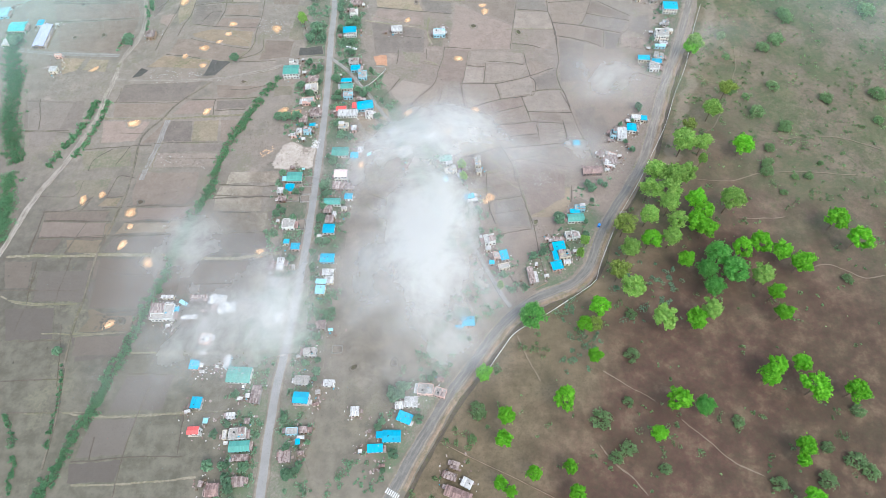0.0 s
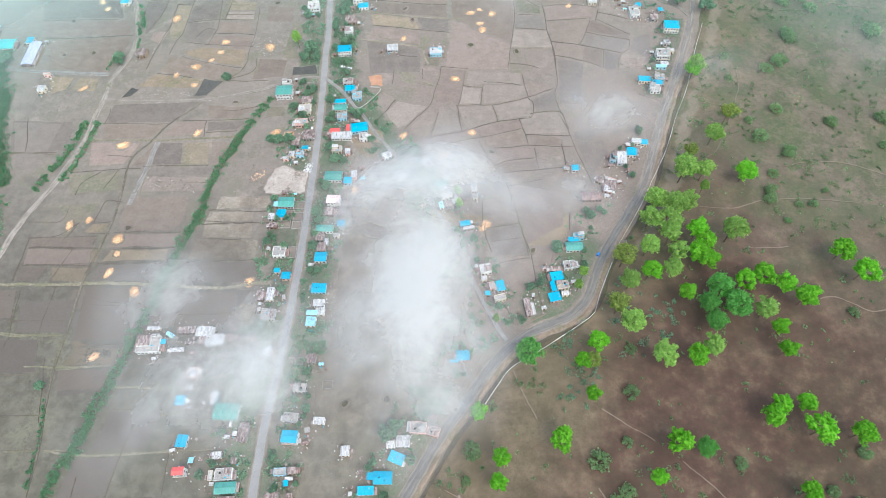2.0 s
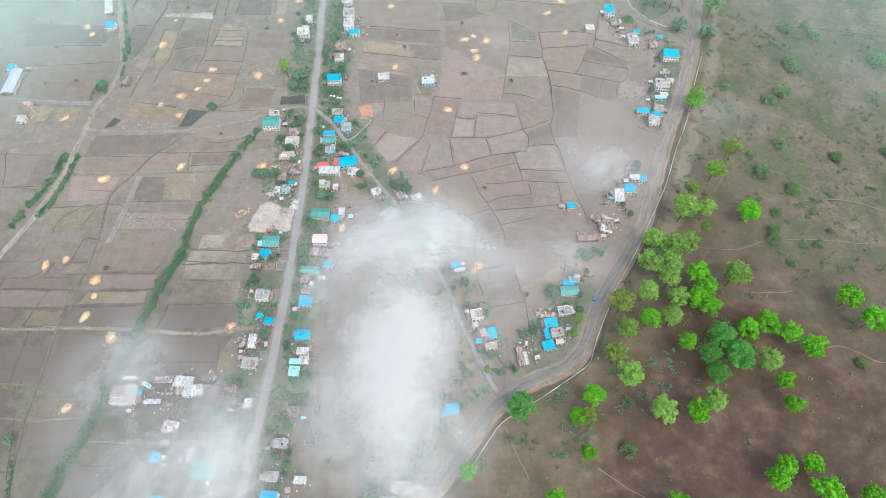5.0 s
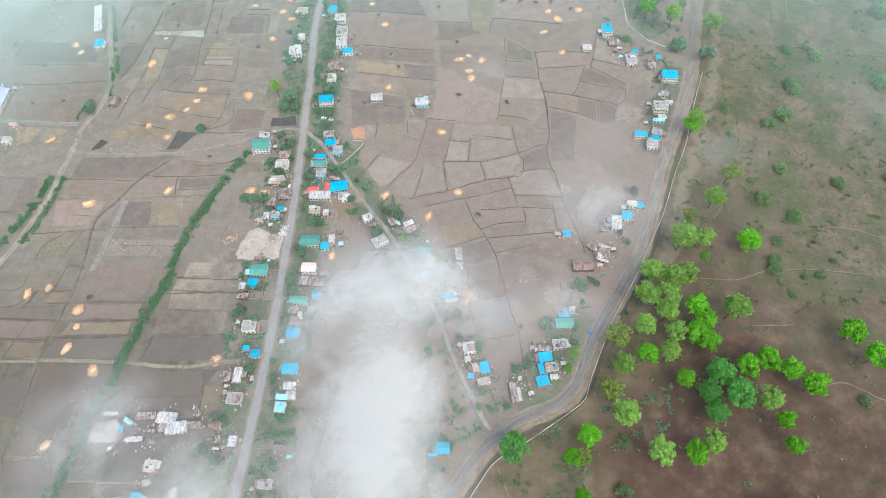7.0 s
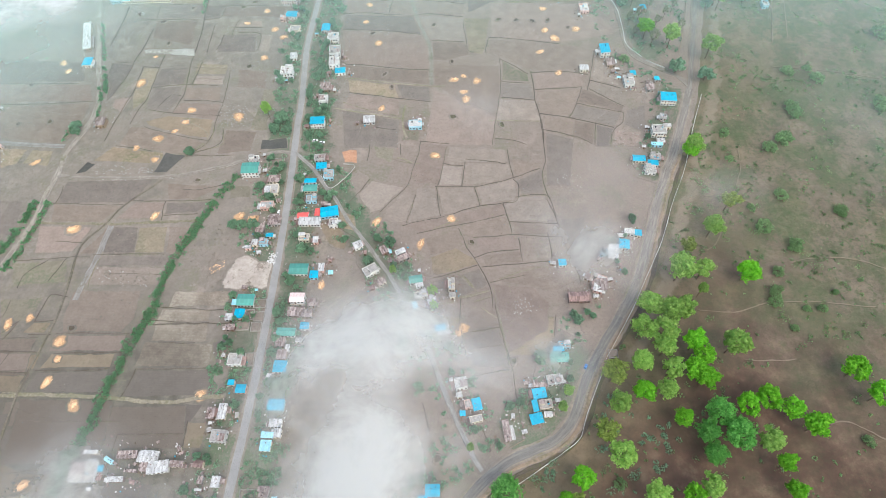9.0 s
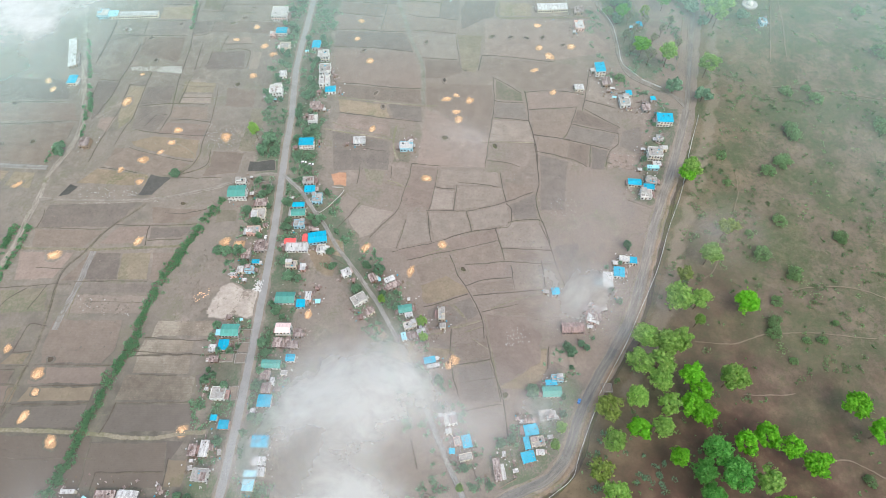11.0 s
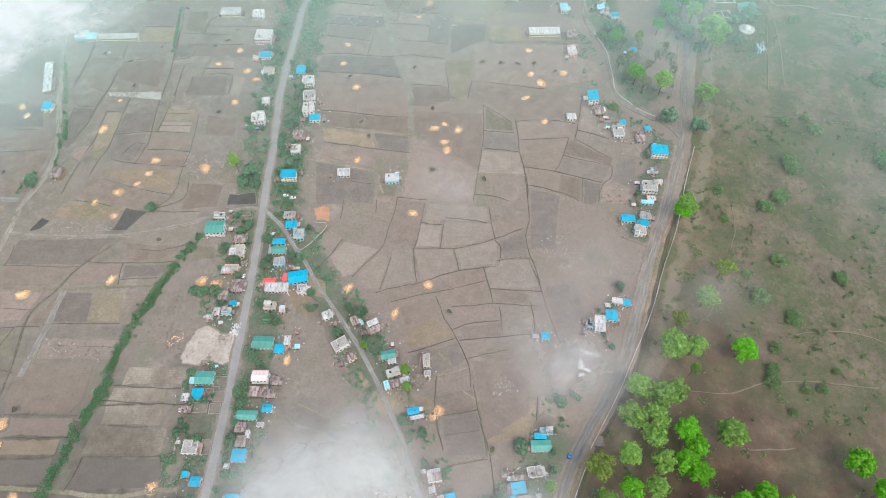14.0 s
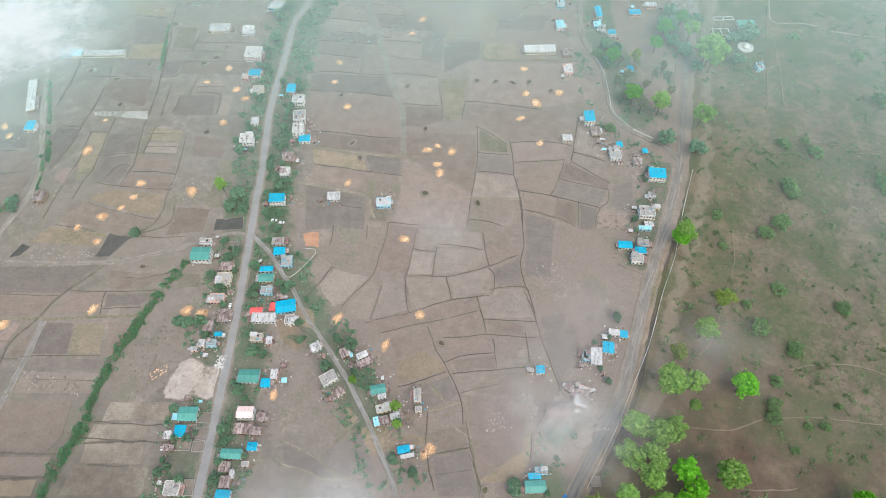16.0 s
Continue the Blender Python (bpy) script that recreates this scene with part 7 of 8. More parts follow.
tree("w", 226.8, 553.4, 3.6)
tree("w", 195.5, 529.5, 3.6)
tree("w", 208.3, 518.5, 5.0)
tree("w", 236.6, 564.2, 3.6)
tree("w", 237.1, 535.0, 3.6)
tree("w", 194.0, 547.4, 3.6)
tree("w", 222.2, 521.6, 3.6)
tree("m", 247.4, 610.5, 8.0)
tree("k", 254.2, 602.9, 7.0)
tree("m", 236.8, 592.3, 7.0)
tree("g", 269.5, 605.2, 7.0)
tree("k", 262.3, 588.8, 7.0)
tree("g", 273.7, 574.0, 9.0)
tree("g", 277.6, 565.2, 7.0)
tree("k", 268.6, 569.3, 6.0)
tree("k", 308.7, 603.3, 6.0)
tree("k", 319.9, 606.9, 7.0)
tree("k", 304.5, 575.4, 6.0)
tree("k", 194.9, 600.3, 6.0)
tree("m", 195.1, 577.3, 7.0)
tree("k", 204.2, 593.8, 6.0)
tree("k", 192.9, 574.8, 6.0)
tree("y", 215.3, 574.9, 5.0)
tree("m", 267.2, 625.9, 8.0)
tree("k", 262.6, 643.1, 7.0)
tree("k", 283.0, 630.7, 7.0)

# hedges
hedge([(-132.0, 385.9), (-144.0, 363.2), (-156.4, 333.4), (-166.0, 305.4), (-171.4, 268.3), (-178.9, 248.4), (-183.9, 227.3), (-189.1, 201.3), (-196.5, 173.4), (-200.4, 154.9), (-208.6, 130.3), (-213.0, 111.6), (-219.4, 96.9), (-224.3, 78.6), (-232.0, 62.1)], 6.2)
hedge([(-375.2, 465.1), (-371.7, 434.6), (-355.3, 392.9), (-347.5, 357.7), (-335.1, 327.3), (-324.0, 306.2)], 12)
hedge([(-325.1, 295.2), (-320.6, 273.6), (-317.0, 255.2), (-312.1, 233.4)], 11)
hedge([(-268.5, 372.3), (-270.5, 353.5), (-275.1, 326.7), (-281.9, 309.1)], 4.2)
hedge([(-279.1, 368.0), (-282.9, 340.4), (-290.9, 319.7), (-298.0, 300.0)], 5.0)
hedge([(-265.3, 109.2), (-255.1, 92.5), (-250.0, 75.5), (-248.4, 64.7)], 3)
hedge([(-240.3, 139.7), (-236.2, 123.4), (-235.4, 108.0), (-234.7, 88.9)], 2)
hedge([(-286.8, 573.8), (-271.9, 525.2), (-258.5, 481.3)], 3)
hedge([(-201.7, 646.3), (-198.0, 614.0), (-195.6, 583.7)], 3)
hedge([(-268.3, 492.7), (-260.6, 475.2), (-258.0, 454.9)], 2.6)
hedge([(-277.5, 427.8), (-276.0, 439.1), (-271.1, 448.3)], 3.0)

# haystacks
haystack(-136.3, 584.3)
haystack(-152.0, 567.8)
haystack(-125.0, 557.6)
haystack(-115.6, 546.6)
haystack(-226.6, 525.2)
haystack(-130.1, 520.1)
haystack(-232.0, 490.9)
haystack(-306.2, 520.6)
haystack(-298.4, 509.2)
haystack(34.0, 647.6)
haystack(23.4, 626.7)
haystack(-40.1, 589.4)
haystack(-42.3, 564.3)
haystack(-29.7, 534.0)
haystack(44.0, 488.9)
haystack(35.9, 485.1)
haystack(54.7, 481.9)
haystack(43.5, 469.7)
haystack(120.8, 574.9)
haystack(119.5, 545.0)
haystack(126.1, 533.4)
haystack(147.8, 545.6)
haystack(112.1, 515.7)
haystack(125.2, 489.0)
haystack(-181.2, 457.9)
haystack(-183.6, 444.7)
haystack(-189.9, 435.0)
haystack(-140.3, 449.3)
haystack(-202.8, 427.3)
haystack(-217.1, 418.8)
haystack(-198.6, 405.0)
haystack(-186.7, 351.5)
haystack(-123.6, 348.7)
haystack(-114.9, 346.6)
haystack(-24.8, 452.6)
haystack(18.7, 400.6)
haystack(29.1, 340.5)
haystack(-24.7, 340.2)
haystack(44.9, 460.8)
haystack(7.2, 320.5)
haystack(34.4, 255.4)
haystack(31.5, 251.6)
haystack(-244.2, 341.7)
haystack(-250.2, 271.9)
haystack(-263.2, 267.2)
haystack(-225.2, 253.5)
haystack(-222.0, 241.3)
haystack(-224.4, 226.5)
haystack(-202.9, 211.9)
haystack(-127.1, 216.4)
haystack(-218.1, 165.7)
haystack(-231.1, 493.5)
haystack(-291.5, 406.9)

# dug pits
pit(-206.5, 592.3)
pit(-230.3, 573.6)
pit(-219.0, 543.0)
pit(-194.9, 647.2)
pit(-148.8, 598.7)
pit(-158.6, 591.7)
pit(-141.0, 508.9)
pit(-142.3, 613.2)
pit(-173.7, 677.7)
pit(19.6, 556.9)
pit(79.2, 561.9)
pit(95.0, 560.4)
pit(109.3, 558.4)
pit(123.5, 558.8)
pit(140.5, 547.4)
pit(34.6, 506.9)
pit(-23.2, 493.7)
pit(-16.5, 477.6)
pit(-35.8, 547.6)
pit(-161.1, 383.4)
pit(33.5, 441.1)
pit(72.2, 430.9)
pit(42.7, 320.4)
pit(64.4, 231.5)
pit(-219.5, 263.1)
pit(-325.8, 494.1)
pit(-295.3, 449.9)
pit(-320.8, 448.1)
pit(16.2, 174.4)
pit(-210.3, 168.2)
pit(-58.4, 130.5)
pit(-33.5, 132.4)

def compound(x, y, w, d, turn, mat="concrete", height=1.1):
    """A walled court beside a house, open to the sky."""
    base = new("walled_court")
    base.matrix_basis = pose(x, y, 0, 0, 0, turn)
    part("wall", Shape().ring(w / 2, d / 2, 0.25, -0.1, height).mesh("wall", mat), base)
    part("floor", Shape().box(-w / 2 + 0.26, -d / 2 + 0.26, -0.05, w / 2 - 0.26, d / 2 - 0.26, 0.30).mesh("floor", "yard"), base)
    tagged(base, "small walled court of bare earth beside a house", "courtyard", "walled courts")


def outhouses(seed):
    """Small sheds, privies and cattle stalls that stand close beside the larger houses."""
    rnd = random.Random(seed)
    lines = [(smooth_line(q, 4), w) for q, w in ((MAIN, 4.0), (RIGHT, 6.0), (DIAG, 3.0), (FARR, 3.5))]
    for hx, hy, hr in list(HOUSES):
        for k in range(rnd.choice([0, 1, 1, 2]) if hr > 3.2 else rnd.choice([0, 0, 0, 1])):
            w, d = rnd.uniform(1.8, 4.2), rnd.uniform(1.6, 3.4)
            a, r = rnd.uniform(0, 2 * math.pi), hr + rnd.uniform(1.2, 4.0) + w / 2
            x, y = hx + r * math.cos(a), hy + r * math.sin(a)
            if any(math.hypot(x - ox, y - oy) < r2 + w * 0.6 for ox, oy, r2 in HOUSES):
                continue
            if any((p - Vector((x, y))).length < gap + w * 0.6 for line, gap in lines for p in line):
                continue
            house(x, y, w, d, rnd.uniform(1.9, 2.5), rnd.uniform(-14, 14), rnd.choice(["rust", "rust", "zinc", "zinc", "flat", "pale", "redrust", "white"]))


outhouses(77)


def scatter(name, outline, count, seed, lo, hi, mat, label, rows=0.0):
    """Small lumps strewn over a plot, or set out in rough rows."""
    rnd = random.Random(seed)
    xs, ys = [p[0] for p in outline], [p[1] for p in outline]
    spots = []
    if rows:
        nx, ny = int((max(xs) - min(xs)) / rows) + 1, int((max(ys) - min(ys)) / rows) + 1
        spots = [(min(xs) + i * rows + rnd.gauss(0, rows * 0.13), min(ys) + j * rows + rnd.gauss(0, rows * 0.13)) for i in range(nx) for j in range(ny) if rnd.random() < 0.85]
    else:
        spots = [(rnd.uniform(min(xs), max(xs)), rnd.uniform(min(ys), max(ys))) for k in range(count)]
    s = Shape()
    for x, y in spots:
        if not inside(x, y, outline):
            continue
        r, n = rnd.uniform(lo, hi), len(s.v)
        s.turned(0, 0, [(r, 0.0), (r * 0.85, r * 0.3), (r * 0.4, r * 0.55)], 6)
        a, st = rnd.uniform(0, 3), rnd.uniform(0.6, 1.5)
        c, q = math.cos(a), math.sin(a)
        s.v[n:] = [(x + c * vx * st - q * vy, y + q * vx * st + c * vy, vz + 0.15) for vx, vy, vz in s.v[n:]]
    if s.v:
        tagged(new(name, s.mesh(name, mat)), label, "field litter", kind="stuff")


def car(x, y, turn, mat, label, long=4.0):
    base = new("car")
    base.matrix_basis = pose(x, y, 0.28, 0, 0, turn)
    L, W = long / 2, 0.82
    s = Shape().prism([(-L, 0.3), (L, 0.3), (L, 0.75), (L * 0.55, 0.88), (-L, 0.85)], -W, W)
    part("body", s.mesh("body", mat), base)
    s = Shape().prism([(-L * 0.9, 0.86), (L * 0.5, 0.86), (L * 0.15, 1.42), (-L * 0.75, 1.42)], -W * 0.88, W * 0.88)
    part("cabin", s.mesh("cabin", "dark_glass"), base)
    part("roof", Shape().box(-L * 0.75, -W * 0.86, 1.42, L * 0.15, W * 0.86, 1.48).mesh("roof", mat), base)
    for sx in (-0.6, 0.6):
        for sy in (-1, 1):
            t = Shape().turned(0, 0, [(0.32, -0.1), (0.32, 0.1)], 12)
            t.v = [(vx + sx * L, vz + sy * W, vy + 0.32) for vx, vy, vz in t.v]
            part("wheel", t.mesh("wheel", "tyre"), base)
    tagged(base, label, "car", "parked vehicles")


def zebra(x, y, turn):
    """Worn white bars across the road."""
    base = new("zebra_crossing")
    base.matrix_basis = pose(x, y, 0.40, 0, 0, turn)
    for k in range(7):
        part("bar", Shape().box(-1.5, -3.9 + k * 1.2, -0.02, 1.5, -3.3 + k * 1.2, 0.012).mesh("bar", "road_paint"), base)
    tagged(base, "worn white zebra crossing painted on asphalt", "zebra crossing", kind="structure")


def round_platform(x, y):
    base = new("round_platform")
    base.matrix_basis = pose(x, y, 0)
    part("platform", Shape().turned(0, 0, [(7.0, -0.1), (7.0, 1.2), (6.4, 1.5), (6.3, 1.2), (5.0, 1.25)], 28).mesh("platform", "concrete_white"), base)
    part("dome", Shape().turned(0, 0, [(3.2, 1.2), (3.1, 2.2), (2.4, 3.2), (1.2, 3.9), (0.3, 4.3)], 20).mesh("dome", "white_paint", True), base)
    tagged(base, "round white platform with a low white dome", "monument")


def foundation(x, y, w, d, turn):
    base = new("foundation")
    base.matrix_basis = pose(x, y, 0, 0, 0, turn)
    part("footing", Shape().ring(w / 2, d / 2, 0.6, -0.1, 0.7).mesh("footing", "concrete_white"), base)
    part("cross_wall", Shape().box(-0.3, -d / 2 + 0.6, -0.1, 0.3, d / 2 - 0.6, 0.65).mesh("cross_wall", "concrete_white"), base)
    tagged(base, "white unfinished building foundation on bare ground", "foundation", "unfinished foundations")


compound(-99.2, 276.8, 8.3, 6.4, 0)
compound(-106.3, 269.0, 8.3, 7.4, 0)
compound(-98.6, 267.3, 6.8, 6.8, 0)
compound(-108.7, 261.0, 9.7, 6.4, 0)
compound(-99.4, 260.0, 6.8, 6.4, 0)
compound(-100.4, 237.6, 6.1, 8.8, 0)
compound(-186.3, 172.7, 13.4, 8.4, 0)
compound(-89.7, 158.2, 8.5, 5.0, 0)
compound(126.2, 234.4, 5.7, 5.4, 0)
compound(-104.1, 396.8, 12.5, 10.7, 0)
compound(-69.2, 142.5, 6.4, 5.1, 0)
scatter("dung_heaps", [(-140.4, 346.0), (-118.0, 343.0), (-117.0, 330.0), (-118.8, 316.7), (-126.2, 306.2), (-131.1, 287.1), (-146.4, 281.8), (-155.6, 318.0)], 0, 60, 0.5, 0.85, "field_black", "small dark dung heaps set out over a field", 4.3)
scatter("rubble_heap", [(-98.4, 316.4), (-92.6, 316.2), (-93.6, 306.7), (-98.8, 308.2)], 110, 90, 0.25, 0.75, "concrete_white", "white broken stones heaped beside the village road")
scatter("brick_rubble", [(-139.0, 306.5), (-129.0, 312.0), (-126.5, 304.5), (-136.0, 301.0)], 70, 91, 0.2, 0.6, "straw", "pale orange crumbs of brick and straw strewn over a field")
scatter("dung_heaps", [(-215.4, 341.7), (-197.2, 342.2), (-199.0, 320.7), (-216.7, 320.3)], 0, 61, 0.4, 0.8, "field_black", "small dark dung heaps set out over a field", 8.0)
scatter("dung_heaps", [(3.6, 391.5), (22.1, 390.8), (20.2, 372.8), (2.9, 373.4)], 0, 62, 0.4, 0.8, "field_black", "small dark dung heaps set out over a field", 4.2)
scatter("dung_heaps", [(70.9, 358.1), (99.7, 357.3), (103.4, 336.5), (72.9, 337.4)], 0, 63, 0.4, 0.8, "field_black", "small dark dung heaps set out over a field", 4.6)
scatter("dung_heaps", [(76.8, 323.8), (96.3, 323.2), (95.2, 304.4), (77.0, 304.1)], 0, 64, 0.4, 0.8, "field_black", "small dark dung heaps set out over a field", 4.5)
scatter("dung_heaps", [(0.8, 388.7), (22.0, 387.9), (19.8, 372.1), (-1.0, 374.1)], 0, 65, 0.4, 0.8, "field_black", "small dark dung heaps set out over a field", 5.0)
scatter("dung_heaps", [(-306.2, 216.6), (-284.8, 215.6), (-281.8, 195.8), (-299.1, 196.6)], 0, 66, 0.4, 0.8, "field_black", "small dark dung heaps set out over a field", 9.0)
scatter("dung_heaps", [(-281.4, 160.2), (-248.4, 158.7), (-242.3, 133.3), (-277.3, 134.7)], 0, 67, 0.4, 0.8, "field_black", "small dark dung heaps set out over a field", 9.0)
scatter("dung_heaps", [(-194.6, 143.6), (-173.7, 142.8), (-173.1, 132.0), (-193.6, 132.9)], 0, 68, 0.4, 0.8, "field_black", "small dark dung heaps set out over a field", 5.0)
scatter("dung_heaps", [(-213.5, 308.8), (-180.2, 287.9), (-173.7, 261.6), (-212.0, 262.8)], 0, 69, 0.4, 0.8, "field_black", "small dark dung heaps set out over a field", 9.0)
scatter("dung_heaps", [(-224.3, 289.3), (-192.6, 285.3), (-186.1, 265.6), (-213.6, 260.6)], 0, 70, 0.4, 0.8, "field_black", "small dark dung heaps set out over a field", 10.0)
scatter("pale_litter", [(67.3, 276.4), (84.7, 275.9), (84.2, 262.4), (67.0, 261.4)], 60, 71, 0.15, 0.5, "concrete", "small pale stones and litter strewn over a field")
scatter("pale_litter", [(-159.6, 464.2), (-133.9, 460.9), (-134.1, 436.8), (-155.7, 437.4)], 110, 72, 0.15, 0.5, "concrete", "small pale stones and litter strewn over a field")
scatter("pale_litter", [(-246.7, 402.2), (-206.6, 398.9), (-197.0, 390.2), (-244.8, 391.6)], 70, 73, 0.15, 0.5, "concrete", "small pale stones and litter strewn over a field")
scatter("pale_litter", [(-209.9, 397.9), (-199.2, 397.6), (-197.5, 391.9), (-209.0, 392.2)], 40, 74, 0.15, 0.5, "concrete", "small pale stones and litter strewn over a field")
scatter("pale_litter", [(-239.1, 390.4), (-180.7, 388.1), (-180.0, 385.6), (-238.1, 387.3)], 60, 75, 0.15, 0.5, "concrete", "small pale stones and litter strewn over a field")
scatter("pale_litter", [(109.0, 378.8), (128.9, 377.0), (125.9, 361.7), (107.1, 362.3)], 50, 76, 0.15, 0.5, "concrete", "small pale stones and litter strewn over a field")
scatter("pale_litter", [(-217.0, 308.9), (-176.6, 301.5), (-176.0, 291.6), (-212.9, 294.8)], 60, 77, 0.15, 0.5, "concrete", "small pale stones and litter strewn over a field")
scatter("pale_litter", [(-45.0, 556.5), (-21.3, 555.8), (-20.7, 543.5), (-44.1, 544.3)], 30, 78, 0.15, 0.5, "concrete", "small pale stones and litter strewn over a field")
scatter("pale_litter", [(314.2, 628.8), (341.0, 609.9), (327.2, 566.5), (301.9, 570.6)], 60, 79, 0.15, 0.5, "concrete", "small pale stones and litter strewn over a field")
scatter("pale_litter", [(-98.2, 316.4), (-93.0, 315.7), (-92.4, 306.5), (-97.0, 306.6)], 40, 80, 0.15, 0.5, "concrete", "small pale stones and litter strewn over a field")
scatter("straw_litter", [(-219.5, 310.1), (-173.2, 302.2), (-172.8, 290.2), (-219.7, 301.9)], 90, 81, 0.3, 0.9, "chaff", "loose straw wisps strewn over a field")
scatter("straw_litter", [(-146.0, 318.1), (-119.7, 313.9), (-127.2, 291.3), (-141.5, 299.7)], 60, 82, 0.3, 0.9, "chaff", "loose straw wisps strewn over a field")
scatter("straw_litter", [(-224.2, 172.6), (-197.4, 170.5), (-201.1, 159.9), (-228.3, 160.6)], 50, 83, 0.3, 0.9, "chaff", "loose straw wisps strewn over a field")
scatter("straw_litter", [(157.5, 418.6), (177.7, 418.0), (174.8, 402.4), (154.9, 403.0)], 50, 84, 0.3, 0.9, "chaff", "loose straw wisps strewn over a field")
scatter("straw_litter", [(13.6, 273.3), (25.7, 273.0), (25.7, 268.5), (13.7, 268.8)], 40, 85, 0.3, 0.9, "chaff", "loose straw wisps strewn over a field")
scatter("straw_litter", [(-138.0, 318.5), (-126.6, 314.0), (-125.9, 289.9), (-134.9, 292.2)], 50, 86, 0.3, 0.9, "chaff", "loose straw wisps strewn over a field")
scatter("straw_litter", [(10.1, 268.7), (19.6, 266.7), (16.5, 260.3), (7.1, 260.5)], 40, 87, 0.3, 0.9, "chaff", "loose straw wisps strewn over a field")
scatter("pale_litter", [(-240.1, 390.0), (-206.5, 388.9), (-205.4, 384.7), (-238.8, 385.9)], 40, 88, 0.15, 0.5, "concrete", "small pale stones and litter strewn over a field")
scatter("pale_litter", [(160.0, 420.7), (180.3, 418.8), (174.4, 403.6), (155.8, 406.4)], 60, 89, 0.15, 0.5, "concrete", "small pale stones and litter strewn over a field")
foundation(312.1, 638.1, 19.0, 5.0, 0)
foundation(304.9, 619.0, 15.0, 10.0, 0)
car(-75.8, 419.6, 5, "car_white", "white parked car beside the village road")
car(-70.1, 417.4, 0, "car_white", "white parked car beside the village road")
car(-95.9, 350.7, 88, "car_white", "white parked car beside the village road")
car(-124.4, 121.2, 85, "car_white", "white parked car beside the village road")
car(108.0, 226.5, 60, "car_blue", "small blue vehicle on the asphalt road", 3.2)
zebra(-34.0, 57.0, 59)
round_platform(320.2, 596.7)

haystack(-60.2, 289.6)

# ---- ground cover ----
tagged(slab("dry_yard", [(-66.9, 340.5), (-57.5, 342.0), (-49.0, 335.2), (-43.6, 324.0), (-45.0, 316.8), (-53.0, 317.5), (-61.5, 326.4)], 0.187, "field_tan", 1.6, 3.5), "dry tan grass yard beside the lane", "yard", kind="structure")
east = [(p.x + n.x * -7.5, p.y + n.y * -7.5) for p, n in zip(smooth_line(RIGHT, 8), normals(smooth_line(RIGHT, 8)))]
tagged(slab("forest_floor", east + [(380, 1100), (1600, 1100), (1600, -400), (-110, -400)], 0.03, "forest_floor", 2.0), "red-brown leaf litter and dry olive grass under scattered trees", "ground", kind="structure")
strip_ob = strip("ditch", RIGHT[:20], [(-1.3, -0.05), (-1.0, 0.25), (-0.5, 0.10), (0.5, 0.10), (1.0, 0.25), (1.3, -0.05)], "ditch", 0.8, 4.0, -8.6)
tagged(strip_ob, "dark earth roadside ditch", "ditch", kind="structure")
bank = strip("earth_bank", RIGHT[2:20], [(-1.5, -0.05), (-0.8, 0.28), (0.5, 0.32), (1.4, -0.05)], "bank_earth", 0.8, 3.0, -4.9, 0.5)
tagged(bank, "worn brown earth bank along the asphalt road", "bank", kind="structure")


YARD_Z = [0.155]


def yard(pts, half, shift, mat="yard"):
    YARD_Z[0] += 0.004
    z = YARD_Z[0]
    ob = strip("yard", pts, [(-half - 3.1, -0.05), (-half - 3, z), (-half + 4, z), (half - 4, z), (half + 3, z), (half + 3.1, -0.05)], mat, 6.0, 5.0, shift, 0, 7.0)
    tagged(ob, "trodden earth yards with patchy weeds between houses", "yard", "village yards", "structure")


yard(MAIN[:7], 9, 11)
yard(MAIN[:7], 9, -12)
yard(MAIN[6:-2], 9, 10, "yard_green")
yard(MAIN[6:-2], 12, -14, "yard_green")
yard(DIAG[:10], 12, 2, "yard_green")
yard(MAIN[4:7], 8, 12, "yard_green")
yard(MAIN[4:7], 9, -13, "yard_green")
yard(RIGHT[2:7], 8, 12)
yard(RIGHT[10:16], 12, 15)
yard(RIGHT[18:22], 8, 13)
yard(FARR[2:], 13, -16, "yard_green")


def near(line, x, y):
    return min((p - Vector((x, y))).length for p in line)


ROADS = [(smooth_line(q, 6), w) for q, w in ((MAIN, 4.6), (RIGHT, 8.0), (DIAG, 3.0), (FARR, 3.5), (LEFTDIRT, 3.5), (LEFTCROSS, 3.5))]


def open_spot(x, y, gap=0.0):
    return not any(inside(x, y, q) for q in CLEARED) and all(near(line, x, y) > w + gap for line, w in ROADS) and all(math.hypot(x - hx, y - hy) > r * 0.95 + gap for hx, hy, r in HOUSES)


def bushes(name, pts, lo, hi, count, seed, mat, rmax, label):
    """Low bushes beside a line, from lo to hi metres to its left (right if negative), thick in some places and absent in others."""
    rnd = np.random.RandomState(seed)
    line = smooth_line(pts, 2.0)
    nn, spots, tries = normals(line), [], 0
    while len(spots) < count and tries < count * 12:
        tries += 1
        i = rnd.randint(len(line))
        q = line[i] + nn[i] * float(rnd.uniform(lo, hi))
        if noise.noise((q.x * 0.045, q.y * 0.045, seed)) + 0.35 * noise.noise((q.x * 0.2, q.y * 0.2, 1)) < rnd.uniform(-0.35, 0.35) or not open_spot(q.x, q.y, 0.6):
            continue
        r = float(rnd.uniform(0.35, 1.0) * rmax)
        for k in range(rnd.randint(1, 4)):
            cx, cy = q.x + float(rnd.normal() * r * 0.9), q.y + float(rnd.normal() * r * 0.9)
            if open_spot(cx, cy, 0.2):
                spots.append(clump_spots(rnd, cx, cy, r * float(rnd.uniform(0.7, 1.35)), r * float(rnd.uniform(0.3, 1.0)), int(7 + 9 * r)))
    tagged(new(name, leaf_mesh(name, np.concatenate(spots), 0.7, rnd, mat)), label, "bushes", kind="stuff")


